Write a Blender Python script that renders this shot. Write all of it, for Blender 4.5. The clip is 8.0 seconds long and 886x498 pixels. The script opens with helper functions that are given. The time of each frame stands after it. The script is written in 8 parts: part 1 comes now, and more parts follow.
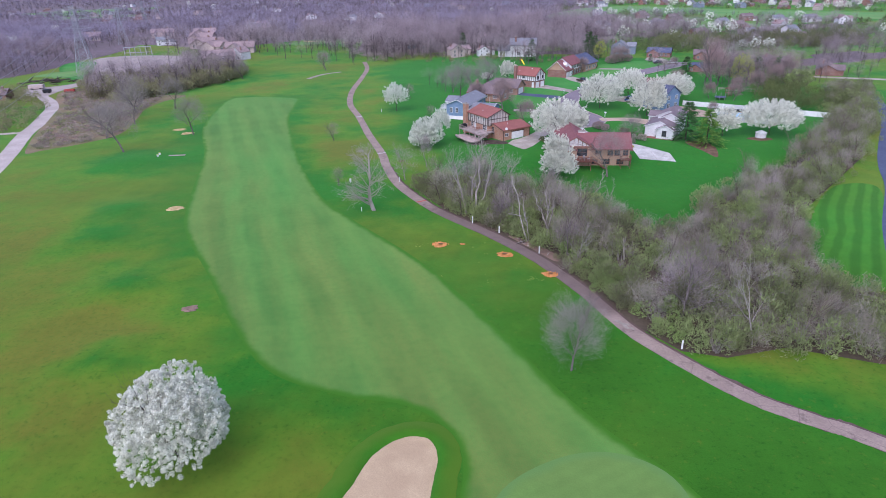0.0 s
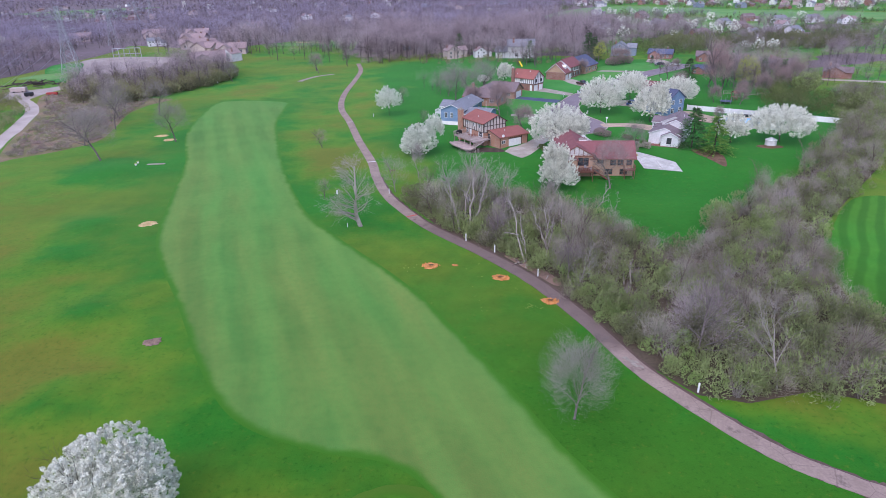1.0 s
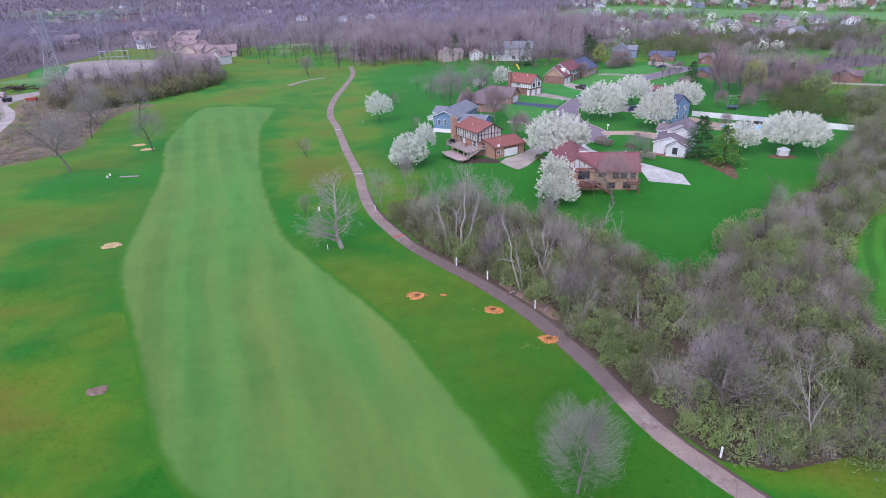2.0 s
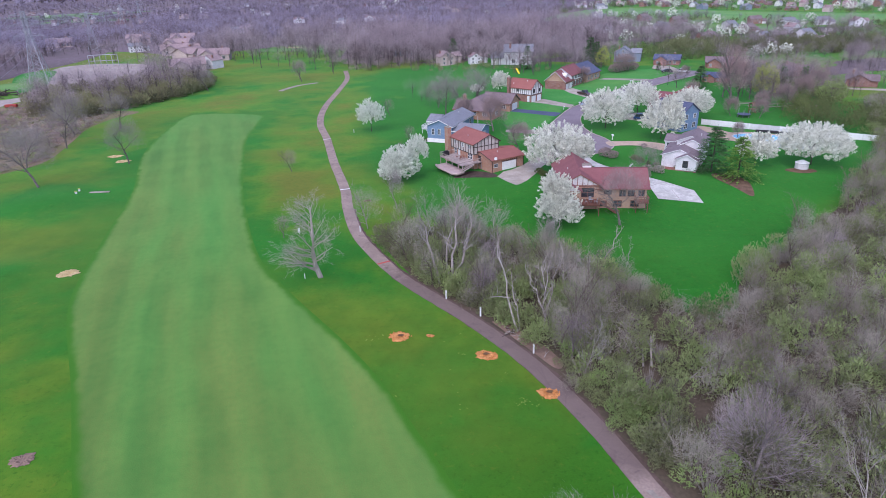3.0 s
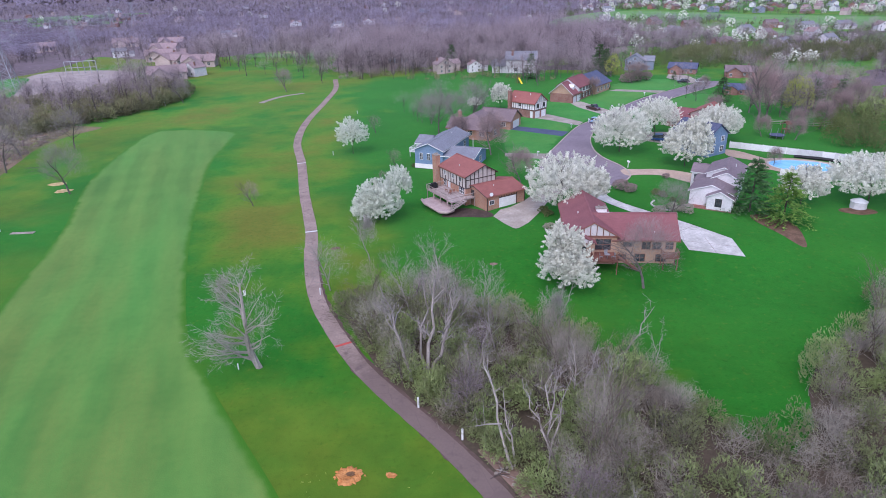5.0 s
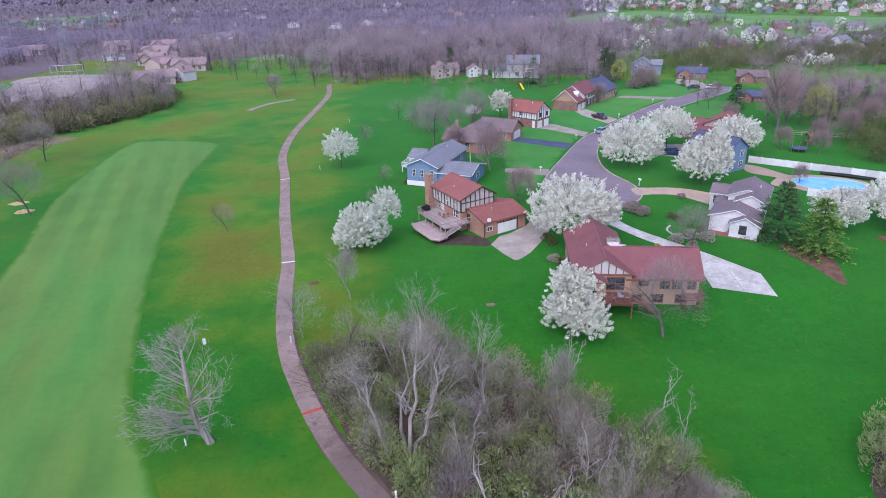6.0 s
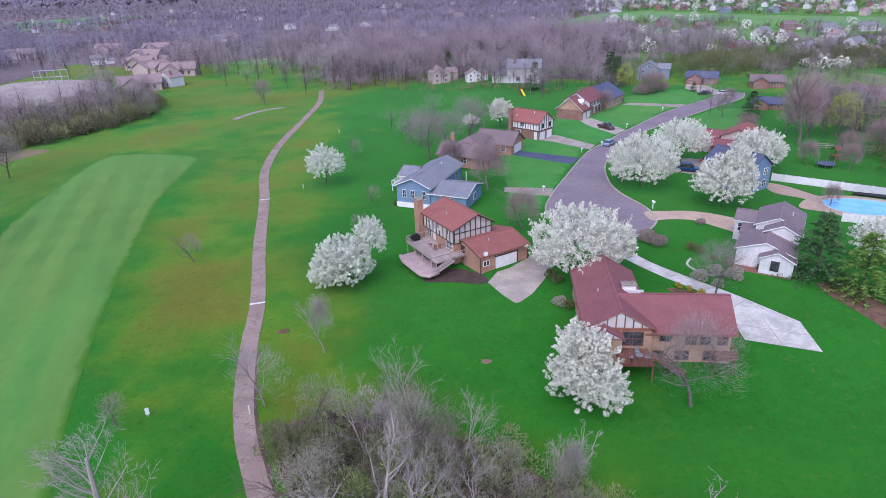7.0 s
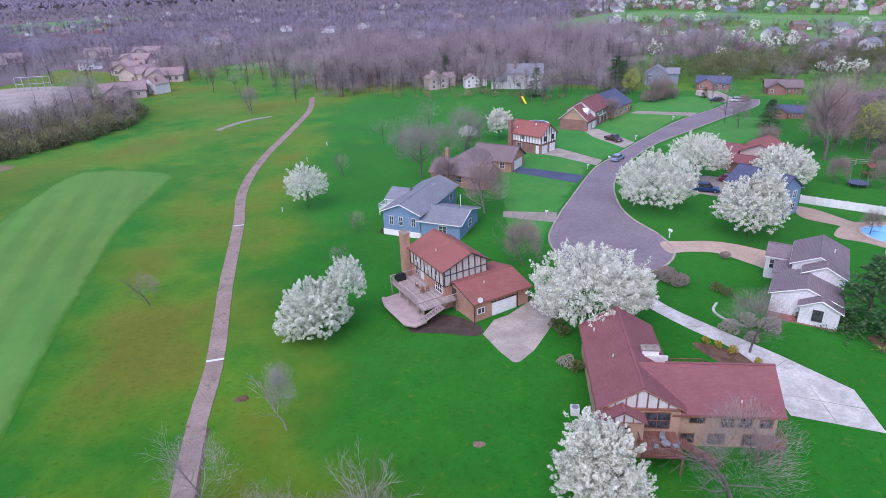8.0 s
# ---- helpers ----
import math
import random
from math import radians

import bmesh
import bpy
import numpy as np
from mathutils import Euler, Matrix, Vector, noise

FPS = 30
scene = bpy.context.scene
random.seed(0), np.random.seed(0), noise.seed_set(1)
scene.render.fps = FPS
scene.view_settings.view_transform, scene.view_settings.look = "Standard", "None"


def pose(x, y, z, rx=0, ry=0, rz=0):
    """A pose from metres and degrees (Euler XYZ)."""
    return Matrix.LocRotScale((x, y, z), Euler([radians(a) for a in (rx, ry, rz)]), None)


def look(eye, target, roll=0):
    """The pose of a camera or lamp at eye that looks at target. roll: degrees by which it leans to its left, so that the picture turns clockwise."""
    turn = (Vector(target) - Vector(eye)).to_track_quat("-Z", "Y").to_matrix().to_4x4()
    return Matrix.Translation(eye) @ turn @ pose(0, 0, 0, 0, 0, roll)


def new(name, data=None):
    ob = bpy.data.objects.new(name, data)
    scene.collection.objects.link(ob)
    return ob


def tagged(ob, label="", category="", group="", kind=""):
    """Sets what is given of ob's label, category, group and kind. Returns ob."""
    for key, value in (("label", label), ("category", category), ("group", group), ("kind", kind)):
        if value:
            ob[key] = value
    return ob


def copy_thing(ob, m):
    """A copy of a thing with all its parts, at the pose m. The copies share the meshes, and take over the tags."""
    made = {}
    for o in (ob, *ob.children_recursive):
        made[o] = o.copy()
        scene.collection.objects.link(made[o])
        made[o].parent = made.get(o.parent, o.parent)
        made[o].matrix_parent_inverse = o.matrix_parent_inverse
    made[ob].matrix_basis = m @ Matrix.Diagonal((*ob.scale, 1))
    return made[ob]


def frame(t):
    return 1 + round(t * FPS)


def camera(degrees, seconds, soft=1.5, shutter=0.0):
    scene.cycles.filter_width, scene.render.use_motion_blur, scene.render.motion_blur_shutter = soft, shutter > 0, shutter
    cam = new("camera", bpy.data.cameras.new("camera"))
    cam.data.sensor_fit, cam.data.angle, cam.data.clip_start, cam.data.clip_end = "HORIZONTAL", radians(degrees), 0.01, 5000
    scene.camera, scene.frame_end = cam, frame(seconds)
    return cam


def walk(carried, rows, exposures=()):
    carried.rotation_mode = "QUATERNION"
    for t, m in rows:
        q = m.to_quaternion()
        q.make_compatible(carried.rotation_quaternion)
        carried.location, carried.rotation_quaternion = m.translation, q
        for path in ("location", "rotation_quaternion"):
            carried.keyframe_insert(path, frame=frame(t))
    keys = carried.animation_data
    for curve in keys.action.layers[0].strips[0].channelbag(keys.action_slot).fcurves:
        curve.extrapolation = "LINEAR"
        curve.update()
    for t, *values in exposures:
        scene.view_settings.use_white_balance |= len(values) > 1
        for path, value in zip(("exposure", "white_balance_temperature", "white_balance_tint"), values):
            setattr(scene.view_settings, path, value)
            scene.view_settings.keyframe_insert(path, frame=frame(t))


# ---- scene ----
cam = camera(72.6, 8.0, soft=0.65)
PATH = [
    (0, (1.706, -1.446, 43.188), (1.654, 0.372, 42.357), -1.6),
    (0.5, (2.202, 2.843, 43.078), (2.148, 4.661, 42.247), -1.6),
    (1, (2.81, 7.468, 42.944), (2.763, 9.287, 42.112), -1.6),
    (2.5, (5.263, 23.01, 42.537), (5.22, 24.83, 41.709), -1.7),
    (3, (6.149, 28.541, 42.425), (6.101, 30.362, 41.599), -1.8),
    (3.5, (7.023, 34.242, 42.348), (6.97, 36.063, 41.523), -1.8),
    (4, (7.84, 40.121, 42.289), (7.783, 41.942, 41.466), -1.8),
    (4.5, (8.61, 46.181, 42.278), (8.551, 48.003, 41.456), -1.8),
    (6, (10.74, 65.114, 42.415), (10.672, 66.937, 41.594), -1.9),
    (6.5, (11.425, 71.756, 42.483), (11.354, 73.579, 41.662), -2.0),
    (7, (12.14, 78.535, 42.601), (12.066, 80.358, 41.78), -2.1),
    (7.5, (12.94, 85.348, 42.751), (12.862, 87.17, 41.93), -2.3),
    (8, (13.689, 92.304, 42.913), (13.608, 94.126, 42.092), -2.4),
]
EXPOSURES = [(0.0, 0.42, 5420, 20), (8.0, 0.42, 5400, 21)]
walk(cam, [(t, look(eye, target, roll)) for t, eye, target, roll in PATH], EXPOSURES)

from mathutils.geometry import delaunay_2d_cdt

# ---- light: an overcast spring day ----
SUN_UP, SUN_TURN = 52.0, 200.0
world = bpy.data.worlds.new("overcast_sky")
scene.world = world
world.use_nodes = True
wt = world.node_tree
sky = wt.nodes.new("ShaderNodeTexSky")
sky.sky_type, sky.sun_disc = "NISHITA", False
sky.sun_elevation, sky.sun_rotation = radians(SUN_UP), radians(SUN_TURN)
sky.air_density, sky.dust_density, sky.ozone_density = 1.0, 4.0, 1.0
wt.nodes["Background"].inputs["Strength"].default_value = 0.15
wt.links.new(sky.outputs["Color"], wt.nodes["Background"].inputs["Color"])

sun = new("sun", bpy.data.lights.new("sun", "SUN"))
sun.data.energy, sun.data.angle, sun.data.color = 1.15, radians(110), (1.0, 0.95, 0.9)
a, e = radians(SUN_TURN), radians(SUN_UP)
sun.matrix_basis = look((0, 0, 0), (-math.sin(a) * math.cos(e), -math.cos(a) * math.cos(e), -math.sin(e)))


# ---- materials ----
def node(nt, kind, ins=None):
    n = nt.nodes.new("ShaderNode" + kind)
    for k, v in (ins or {}).items():
        if isinstance(v, bpy.types.NodeSocket):
            nt.links.new(v, n.inputs[k])
        else:
            n.inputs[k].default_value = v
    return n


def rgba(c):
    return (c[0], c[1], c[2], 1.0)


def mixed(nt, fac, a, b, kind="MIX"):
    n = nt.nodes.new("ShaderNodeMix")
    n.data_type, n.blend_type = "RGBA", kind
    for i, v in ((0, fac), (6, a), (7, b)):
        if isinstance(v, bpy.types.NodeSocket):
            nt.links.new(v, n.inputs[i])
        else:
            n.inputs[i].default_value = rgba(v) if isinstance(v, tuple) else v
    return n.outputs[2]


def span(nt, value, lo, hi, a=0.0, b=1.0):
    n = node(nt, "MapRange", {"Value": value, "From Min": lo, "From Max": hi, "To Min": a, "To Max": b})
    n.interpolation_type = "SMOOTHSTEP"
    return n.outputs["Result"]


def sums(nt, op, a, b=0.0):
    n = nt.nodes.new("ShaderNodeMath")
    n.operation = op
    for i, v in ((0, a), (1, b)):
        if isinstance(v, bpy.types.NodeSocket):
            nt.links.new(v, n.inputs[i])
        else:
            n.inputs[i].default_value = v
    return n.outputs[0]


def grain(nt, where, scale, detail=4.0, rough=0.55):
    return node(nt, "TexNoise", {"Vector": where, "Scale": scale, "Detail": detail, "Roughness": rough}).outputs["Fac"]


def blank(name, rough=0.8, metal=0.0, spec=0.3):
    m = bpy.data.materials.new(name)
    m.use_nodes = True
    nt = m.node_tree
    b = nt.nodes["Principled BSDF"]
    b.inputs["Roughness"].default_value, b.inputs["Metallic"].default_value = rough, metal
    b.inputs["Specular IOR Level"].default_value = spec
    return m, nt, b


def position(nt):
    return nt.nodes.new("ShaderNodeNewGeometry").outputs["Position"]


def own(nt):
    return nt.nodes.new("ShaderNodeTexCoord").outputs["Object"]


def bumped(nt, b, height, strength, distance):
    n = node(nt, "Bump", {"Height": height, "Strength": strength, "Distance": distance})
    nt.links.new(n.outputs["Normal"], b.inputs["Normal"])


def plain(name, c1, c2, coarse=0.6, fine=8.0, rough=0.8, spec=0.3, bump=0.2, metal=0.0, vary=0.15, world_space=False):
    """Two colours mixed by coarse stains and fine grain, a little different from thing to thing."""
    m, nt, b = blank(name, rough, metal, spec)
    w = position(nt) if world_space else own(nt)
    big, small = grain(nt, w, coarse, 3), grain(nt, w, fine, 5)
    col = mixed(nt, span(nt, big, 0.3, 0.7), c1, c2)
    col = mixed(nt, span(nt, small, 0.25, 0.75, 0.0, 0.45), col, tuple(0.55 * v for v in c2))
    rnd = nt.nodes.new("ShaderNodeObjectInfo").outputs["Random"]
    shade = span(nt, rnd, 0.0, 1.0, 1 - vary, 1 + vary)
    hsv = node(nt, "HueSaturation", {"Color": col, "Value": shade})
    nt.links.new(hsv.outputs["Color"], b.inputs["Base Color"])
    if bump:
        bumped(nt, b, small, bump, 0.03)
    return m


def worn_path(name, c1, c2, umber):
    """Old asphalt: patchy tone, dirt stains with ragged edges, a net of cracks, a darker stretch set by attribute."""
    m, nt, b = blank(name, 0.9, 0.0, 0.2)
    w = position(nt)
    small = grain(nt, w, 4.0, 5)
    col = mixed(nt, span(nt, grain(nt, w, 0.3, 4), 0.3, 0.7), c1, c2)
    col = mixed(nt, span(nt, small, 0.25, 0.75, 0.0, 0.4), col, tuple(0.6 * v for v in c2))
    col = mixed(nt, span(nt, grain(nt, w, 0.55, 6, 0.7), 0.54, 0.66, 0.0, 0.75), col, umber)
    # a point attribute mixes the dark colour in along one stretch
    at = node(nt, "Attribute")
    at.attribute_name = "umber"
    umber_mix = sums(nt, "ADD", at.outputs["Fac"], sums(nt, "MULTIPLY", sums(nt, "SUBTRACT", grain(nt, w, 0.5, 5, 0.65), 0.5), 0.8))
    col = mixed(nt, span(nt, umber_mix, 0.25, 0.85, 0.0, 0.8), col, umber)
    net = node(nt, "TexVoronoi", {"Vector": mixed(nt, 0.12, w, node(nt, "TexNoise", {"Vector": w, "Scale": 0.7}).outputs["Color"], "ADD"), "Scale": 0.24})
    net.feature = "DISTANCE_TO_EDGE"
    col = mixed(nt, span(nt, net.outputs["Distance"], 0.002, 0.012, 0.45, 0.0), col, umber)
    nt.links.new(col, b.inputs["Base Color"])
    bumped(nt, b, small, 0.3, 0.03)
    return m


def courses(name, c1, c2, joint, length, height, rough=0.85, bump=0.6, gap=0.012, stain=0.5):
    """Rows of bricks, shingles or boards in the surface's own upright and long directions."""
    m, nt, b = blank(name, rough)
    w = own(nt)
    sep = node(nt, "SeparateXYZ", {"Vector": w})
    along = sums(nt, "ADD", sep.outputs["X"], sep.outputs["Y"])
    flat = node(nt, "CombineXYZ", {"X": along, "Y": sep.outputs["Z"]})
    br = node(nt, "TexBrick", {"Vector": flat.outputs[0], "Color1": rgba(c1), "Color2": rgba(c2), "Mortar": rgba(joint), "Scale": 1.0,
                               "Mortar Size": gap, "Brick Width": length, "Row Height": height, "Bias": 0.0})
    big, small = grain(nt, w, stain, 4), grain(nt, w, 5.0, 5)
    col = mixed(nt, span(nt, big, 0.35, 0.75, 0.0, 0.4), br.outputs["Color"], tuple(0.6 * v for v in c2))
    col = mixed(nt, span(nt, small, 0.4, 0.8, 0.0, 0.3), col, tuple(min(1.0, 1.4 * v) for v in c1))
    nt.links.new(col, b.inputs["Base Color"])
    bumped(nt, b, sums(nt, "ADD", br.outputs["Fac"], sums(nt, "MULTIPLY", small, -0.6)), -bump, 0.015)
    return m


def leafy(name, colours, sheer=0.25, rough=0.75, patch=0.35, single=0.55):
    """Leaves, petals or twigs: each its own tint; some light passes through."""
    m, nt, b = blank(name, rough, 0.0, 0.15)
    g = nt.nodes.new("ShaderNodeNewGeometry")
    r = nt.nodes.new("ShaderNodeValToRGB")
    els = r.color_ramp.elements
    while len(els) < len(colours):
        els.new(0.5)
    for i, c in enumerate(colours):
        els[i].position, els[i].color = i / (len(colours) - 1), rgba(c)
    lumps = grain(nt, g.outputs["Position"], patch, 3)
    f = sums(nt, "ADD", sums(nt, "MULTIPLY", g.outputs["Random Per Island"], single), span(nt, lumps, 0.32, 0.68, 0.0, 1.0 - single))
    nt.links.new(f, r.inputs["Fac"])
    nt.links.new(r.outputs["Color"], b.inputs["Base Color"])
    if sheer:
        t = node(nt, "BsdfTranslucent", {"Color": r.outputs["Color"]})
        mx = node(nt, "MixShader", {0: sheer, 1: b.outputs[0], 2: t.outputs[0]})
        nt.links.new(mx.outputs[0], nt.nodes["Material Output"].inputs["Surface"])
    return m


def turf(name, dry, mid, lush, stripes=None, attribute=None, rim=None, along=None):
    """Grass: clumps, worn patches, fine blades; mower stripes as (degrees, width, strength)."""
    m, nt, b = blank(name, 0.95, 0.0, 0.05)
    b.inputs["Sheen Weight"].default_value = 0.16
    b.inputs["Sheen Roughness"].default_value = 0.4
    b.inputs["Sheen Tint"].default_value = (0.6, 1.0, 0.5, 1.0)
    w = position(nt)
    drawn = w
    if along is not None:
        turned = node(nt, "Mapping", {"Vector": w, "Rotation": (0, 0, radians(along))}).outputs[0]
        drawn = node(nt, "Mapping", {"Vector": turned, "Scale": (1.0, 0.16, 1.0)}).outputs[0]
    huge, big, small, blade = grain(nt, drawn, 0.022, 4, 0.6), grain(nt, drawn, 0.11, 5, 0.6), grain(nt, w, 0.8, 4), grain(nt, w, 6.0, 3)
    f = sums(nt, "ADD", sums(nt, "MULTIPLY", huge, 0.68), sums(nt, "MULTIPLY", big, 0.32))
    if attribute:
        at = node(nt, "Attribute")
        at.attribute_name = attribute
        f = sums(nt, "ADD", f, sums(nt, "MULTIPLY", sums(nt, "SUBTRACT", at.outputs["Fac"], 0.5), 0.42))
    col = mixed(nt, span(nt, f, 0.36, 0.52), dry, mid)
    col = mixed(nt, span(nt, f, 0.48, 0.62), col, lush)
    if attribute:
        deep = node(nt, "Attribute")
        deep.attribute_name = "deep"
        long = sums(nt, "ADD", deep.outputs["Fac"], sums(nt, "MULTIPLY", sums(nt, "SUBTRACT", grain(nt, w, 0.25, 5, 0.65), 0.5), 0.9))
        col = mixed(nt, span(nt, long, 0.2, 0.95, 0.0, 0.75), col, (0.04, 0.118, 0.007))
    col = mixed(nt, span(nt, small, 0.35, 0.75, 0.0, 0.22), col, tuple(0.34 * (0.6 * u + 1.4 * v) for u, v in zip(mid, lush)))
    col = mixed(nt, span(nt, blade, 0.3, 0.7, 0.0, 0.22), col, tuple(0.7 * (0.5 * u + 1.5 * v) for u, v in zip(mid, lush)))
    tuft = grain(nt, w, 1.7, 5, 0.7)
    col = mixed(nt, span(nt, tuft, 0.52, 0.68, 0.0, 0.42 if attribute else 0.08), col, tuple(0.52 * v for v in lush))
    col = mixed(nt, span(nt, grain(nt, node(nt, "Mapping", {"Vector": w, "Location": (57, 13, 0)}).outputs[0], 1.1, 5, 0.7), 0.56, 0.72, 0.0, 0.26 if attribute else 0.06), col, tuple(1.25 * v for v in dry))
    tone = sums(nt, "ADD", span(nt, grain(nt, drawn, 0.045, 5, 0.6), 0.3, 0.7, 0.93, 1.14), span(nt, grain(nt, drawn, 0.3, 5, 0.65), 0.3, 0.7, -0.05, 0.06))
    warm = span(nt, grain(nt, node(nt, "Mapping", {"Vector": drawn, "Location": (310, 90, 0)}).outputs[0], 0.03, 4, 0.6), 0.43, 0.66, 0.0, 0.5)
    if attribute:
        warm = sums(nt, "MULTIPLY", warm, span(nt, at.outputs["Fac"], 0.6, 0.95, 1.0, 0.1))
    col = mixed(nt, warm, col, tuple((2 * a + b) / 3 for a, b in zip(dry, mid)))
    hue = node(nt, "HueSaturation", {"Color": col, "Value": tone})
    col = hue.outputs["Color"]
    for deg, width, strength in stripes or ():
        turned = node(nt, "Mapping", {"Vector": w, "Rotation": (0, 0, radians(deg))})
        wob = node(nt, "TexWave", {"Vector": turned.outputs[0], "Scale": math.pi / (10 * width), "Distortion": 5.5, "Detail": 3.0, "Detail Scale": 0.3})
        wob.bands_direction = "X"
        patchy = sums(nt, "MULTIPLY", span(nt, wob.outputs["Fac"], 0.15, 0.85, 0.0, strength), span(nt, grain(nt, w, 0.035, 4), 0.36, 0.62, 0.1, 1.0) if along is not None else 1.0)
        col = mixed(nt, patchy, col, tuple(0.45 * v for v in lush))
    if rim:
        at = node(nt, "Attribute")
        at.attribute_name = "rim"
        ragged = sums(nt, "ADD", at.outputs["Fac"], sums(nt, "MULTIPLY", sums(nt, "SUBTRACT", grain(nt, w, 0.35, 4), 0.5), 0.7))
        col = mixed(nt, span(nt, ragged, 0.12, 0.8), rim, col)
    nt.links.new(col, b.inputs["Base Color"])
    bumped(nt, b, sums(nt, "ADD", small, blade), 0.5, 0.05)
    return m


M = {}
M["rough"] = turf("rough_grass", (0.148, 0.136, 0.018), (0.088, 0.172, 0.012), (0.019, 0.135, 0.011), attribute="lush")
M["fairway"] = turf("fairway_grass", (0.165, 0.205, 0.047), (0.1, 0.216, 0.043), (0.047, 0.2, 0.036), stripes=((-21, 6.4, 0.25), (66, 10.0, 0.08)), rim=(0.05, 0.155, 0.012), along=-21)
M["collar"] = turf("collar_grass", (0.06, 0.15, 0.012), (0.04, 0.14, 0.01), (0.028, 0.128, 0.008), rim=(0.075, 0.155, 0.012))
M["green"] = turf("green_grass", (0.155, 0.226, 0.058), (0.13, 0.222, 0.052), (0.105, 0.216, 0.048), stripes=((60, 1.6, 0.06),), rim=(0.118, 0.218, 0.06))
M["striped"] = turf("striped_lawn", (0.07, 0.18, 0.015), (0.055, 0.18, 0.015), (0.04, 0.17, 0.015), stripes=((32, 2.6, 0.45),))
# lawn green lifted in its colour to carry the haze of distance
M["lawn"] = turf("hazed_garden_lawn", (0.09, 0.21, 0.04), (0.055, 0.20, 0.036), (0.036, 0.185, 0.03), rim=(0.022, 0.143, 0.014))
M["meadow"] = turf("far_meadow", (0.15, 0.215, 0.07), (0.115, 0.215, 0.062), (0.085, 0.2, 0.055))
M["scrub_soil"] = plain("leaf_litter", (0.115, 0.088, 0.064), (0.075, 0.06, 0.042), 0.12, 2.5, 0.95, 0.1, 0.5, world_space=True)
M["forest_floor"] = plain("woodland_floor", (0.19, 0.145, 0.165), (0.14, 0.115, 0.115), 0.02, 0.4, 0.95, 0.1, 0.5, world_space=True)
M["scrub_dry"] = plain("dry_scrub", (0.275, 0.19, 0.14), (0.165, 0.165, 0.075), 0.09, 1.2, 0.95, 0.1, 0.5, world_space=True)
M["sand"] = plain("bunker_sand", (0.58, 0.435, 0.27), (0.49, 0.355, 0.22), 0.3, 11.0, 0.95, 0.1, 0.5, world_space=True)
M["clay"] = plain("orange_clay", (0.60, 0.29, 0.11), (0.46, 0.19, 0.06), 1.2, 5.0, 0.95, 0.1, 0.6, world_space=True)
M["pale_sand"] = plain("pale_sand", (0.60, 0.47, 0.26), (0.46, 0.34, 0.16), 0.8, 4.0, 0.95, 0.1, 0.5, world_space=True)
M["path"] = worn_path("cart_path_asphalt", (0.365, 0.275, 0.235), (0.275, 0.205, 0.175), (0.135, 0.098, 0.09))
M["path_edge"] = plain("dirt_stained_asphalt", (0.17, 0.115, 0.105), (0.12, 0.085, 0.07), 0.5, 3.0, 0.95, 0.1, 0.4, world_space=True)
M["street"] = plain("street_asphalt", (0.31, 0.255, 0.285), (0.26, 0.21, 0.24), 0.15, 2.0, 0.88, 0.25, 0.2, world_space=True)
M["blue_asphalt"] = plain("sealed_asphalt", (0.11, 0.13, 0.21), (0.085, 0.1, 0.17), 0.2, 2.0, 0.85, 0.3, 0.2, world_space=True)
M["concrete"] = plain("concrete", (0.43, 0.375, 0.325), (0.30, 0.255, 0.215), 0.35, 3.0, 0.85, 0.25, 0.15, world_space=True)
M["white_concrete"] = plain("new_concrete", (0.575, 0.55, 0.515), (0.40, 0.38, 0.35), 0.5, 2.5, 0.8, 0.25, 0.15, world_space=True)
M["tan_concrete"] = plain("tan_concrete", (0.50, 0.38, 0.29), (0.42, 0.31, 0.24), 0.3, 2.5, 0.85, 0.25, 0.15, world_space=True)
M["gravel"] = plain("pale_gravel", (0.53, 0.455, 0.42), (0.41, 0.345, 0.315), 0.12, 2.0, 0.95, 0.15, 0.5, world_space=True)
M["dark_mulch"] = plain("dark_mulch", (0.12, 0.085, 0.075), (0.08, 0.06, 0.05), 0.9, 6.0, 0.95, 0.1, 0.6, world_space=True)
M["mulch"] = plain("bark_mulch", (0.20, 0.125, 0.085), (0.12, 0.075, 0.05), 0.9, 6.0, 0.95, 0.1, 0.6, world_space=True)
M["white_paint"] = plain("white_paint", (0.80, 0.80, 0.80), (0.70, 0.69, 0.69), 1.0, 9.0, 0.6, 0.3, 0.1)
M["red_paint"] = plain("red_marking", (0.55, 0.09, 0.07), (0.4, 0.08, 0.07), 2.0, 9.0, 0.8, 0.2, 0.1, world_space=True)
M["brick"] = courses("orange_brick", (0.42, 0.21, 0.13), (0.35, 0.155, 0.095), (0.42, 0.33, 0.27), 0.22, 0.075)
M["tan_brick"] = courses("tan_brick", (0.46, 0.275, 0.175), (0.39, 0.22, 0.14), (0.46, 0.37, 0.30), 0.22, 0.075)
M["red_brick"] = courses("red_brick", (0.27, 0.105, 0.075), (0.20, 0.075, 0.06), (0.34, 0.27, 0.24), 0.22, 0.075)
M["roof_red"] = courses("red_shingles", (0.235, 0.095, 0.10), (0.205, 0.08, 0.086), (0.18, 0.071, 0.076), 0.5, 0.07, bump=0.3, gap=0.006, stain=0.3)
M["roof_orange"] = courses("orange_shingles", (0.29, 0.112, 0.095), (0.255, 0.096, 0.083), (0.225, 0.086, 0.076), 0.5, 0.07, bump=0.3, gap=0.006, stain=0.3)
M["roof_grey"] = courses("grey_shingles", (0.25, 0.255, 0.29), (0.20, 0.205, 0.235), (0.14, 0.14, 0.16), 0.5, 0.07, bump=0.35, gap=0.009, stain=0.3)
M["roof_brown"] = courses("brown_shingles", (0.225, 0.17, 0.175), (0.18, 0.135, 0.14), (0.12, 0.09, 0.095), 0.5, 0.07, bump=0.35, gap=0.009, stain=0.3)
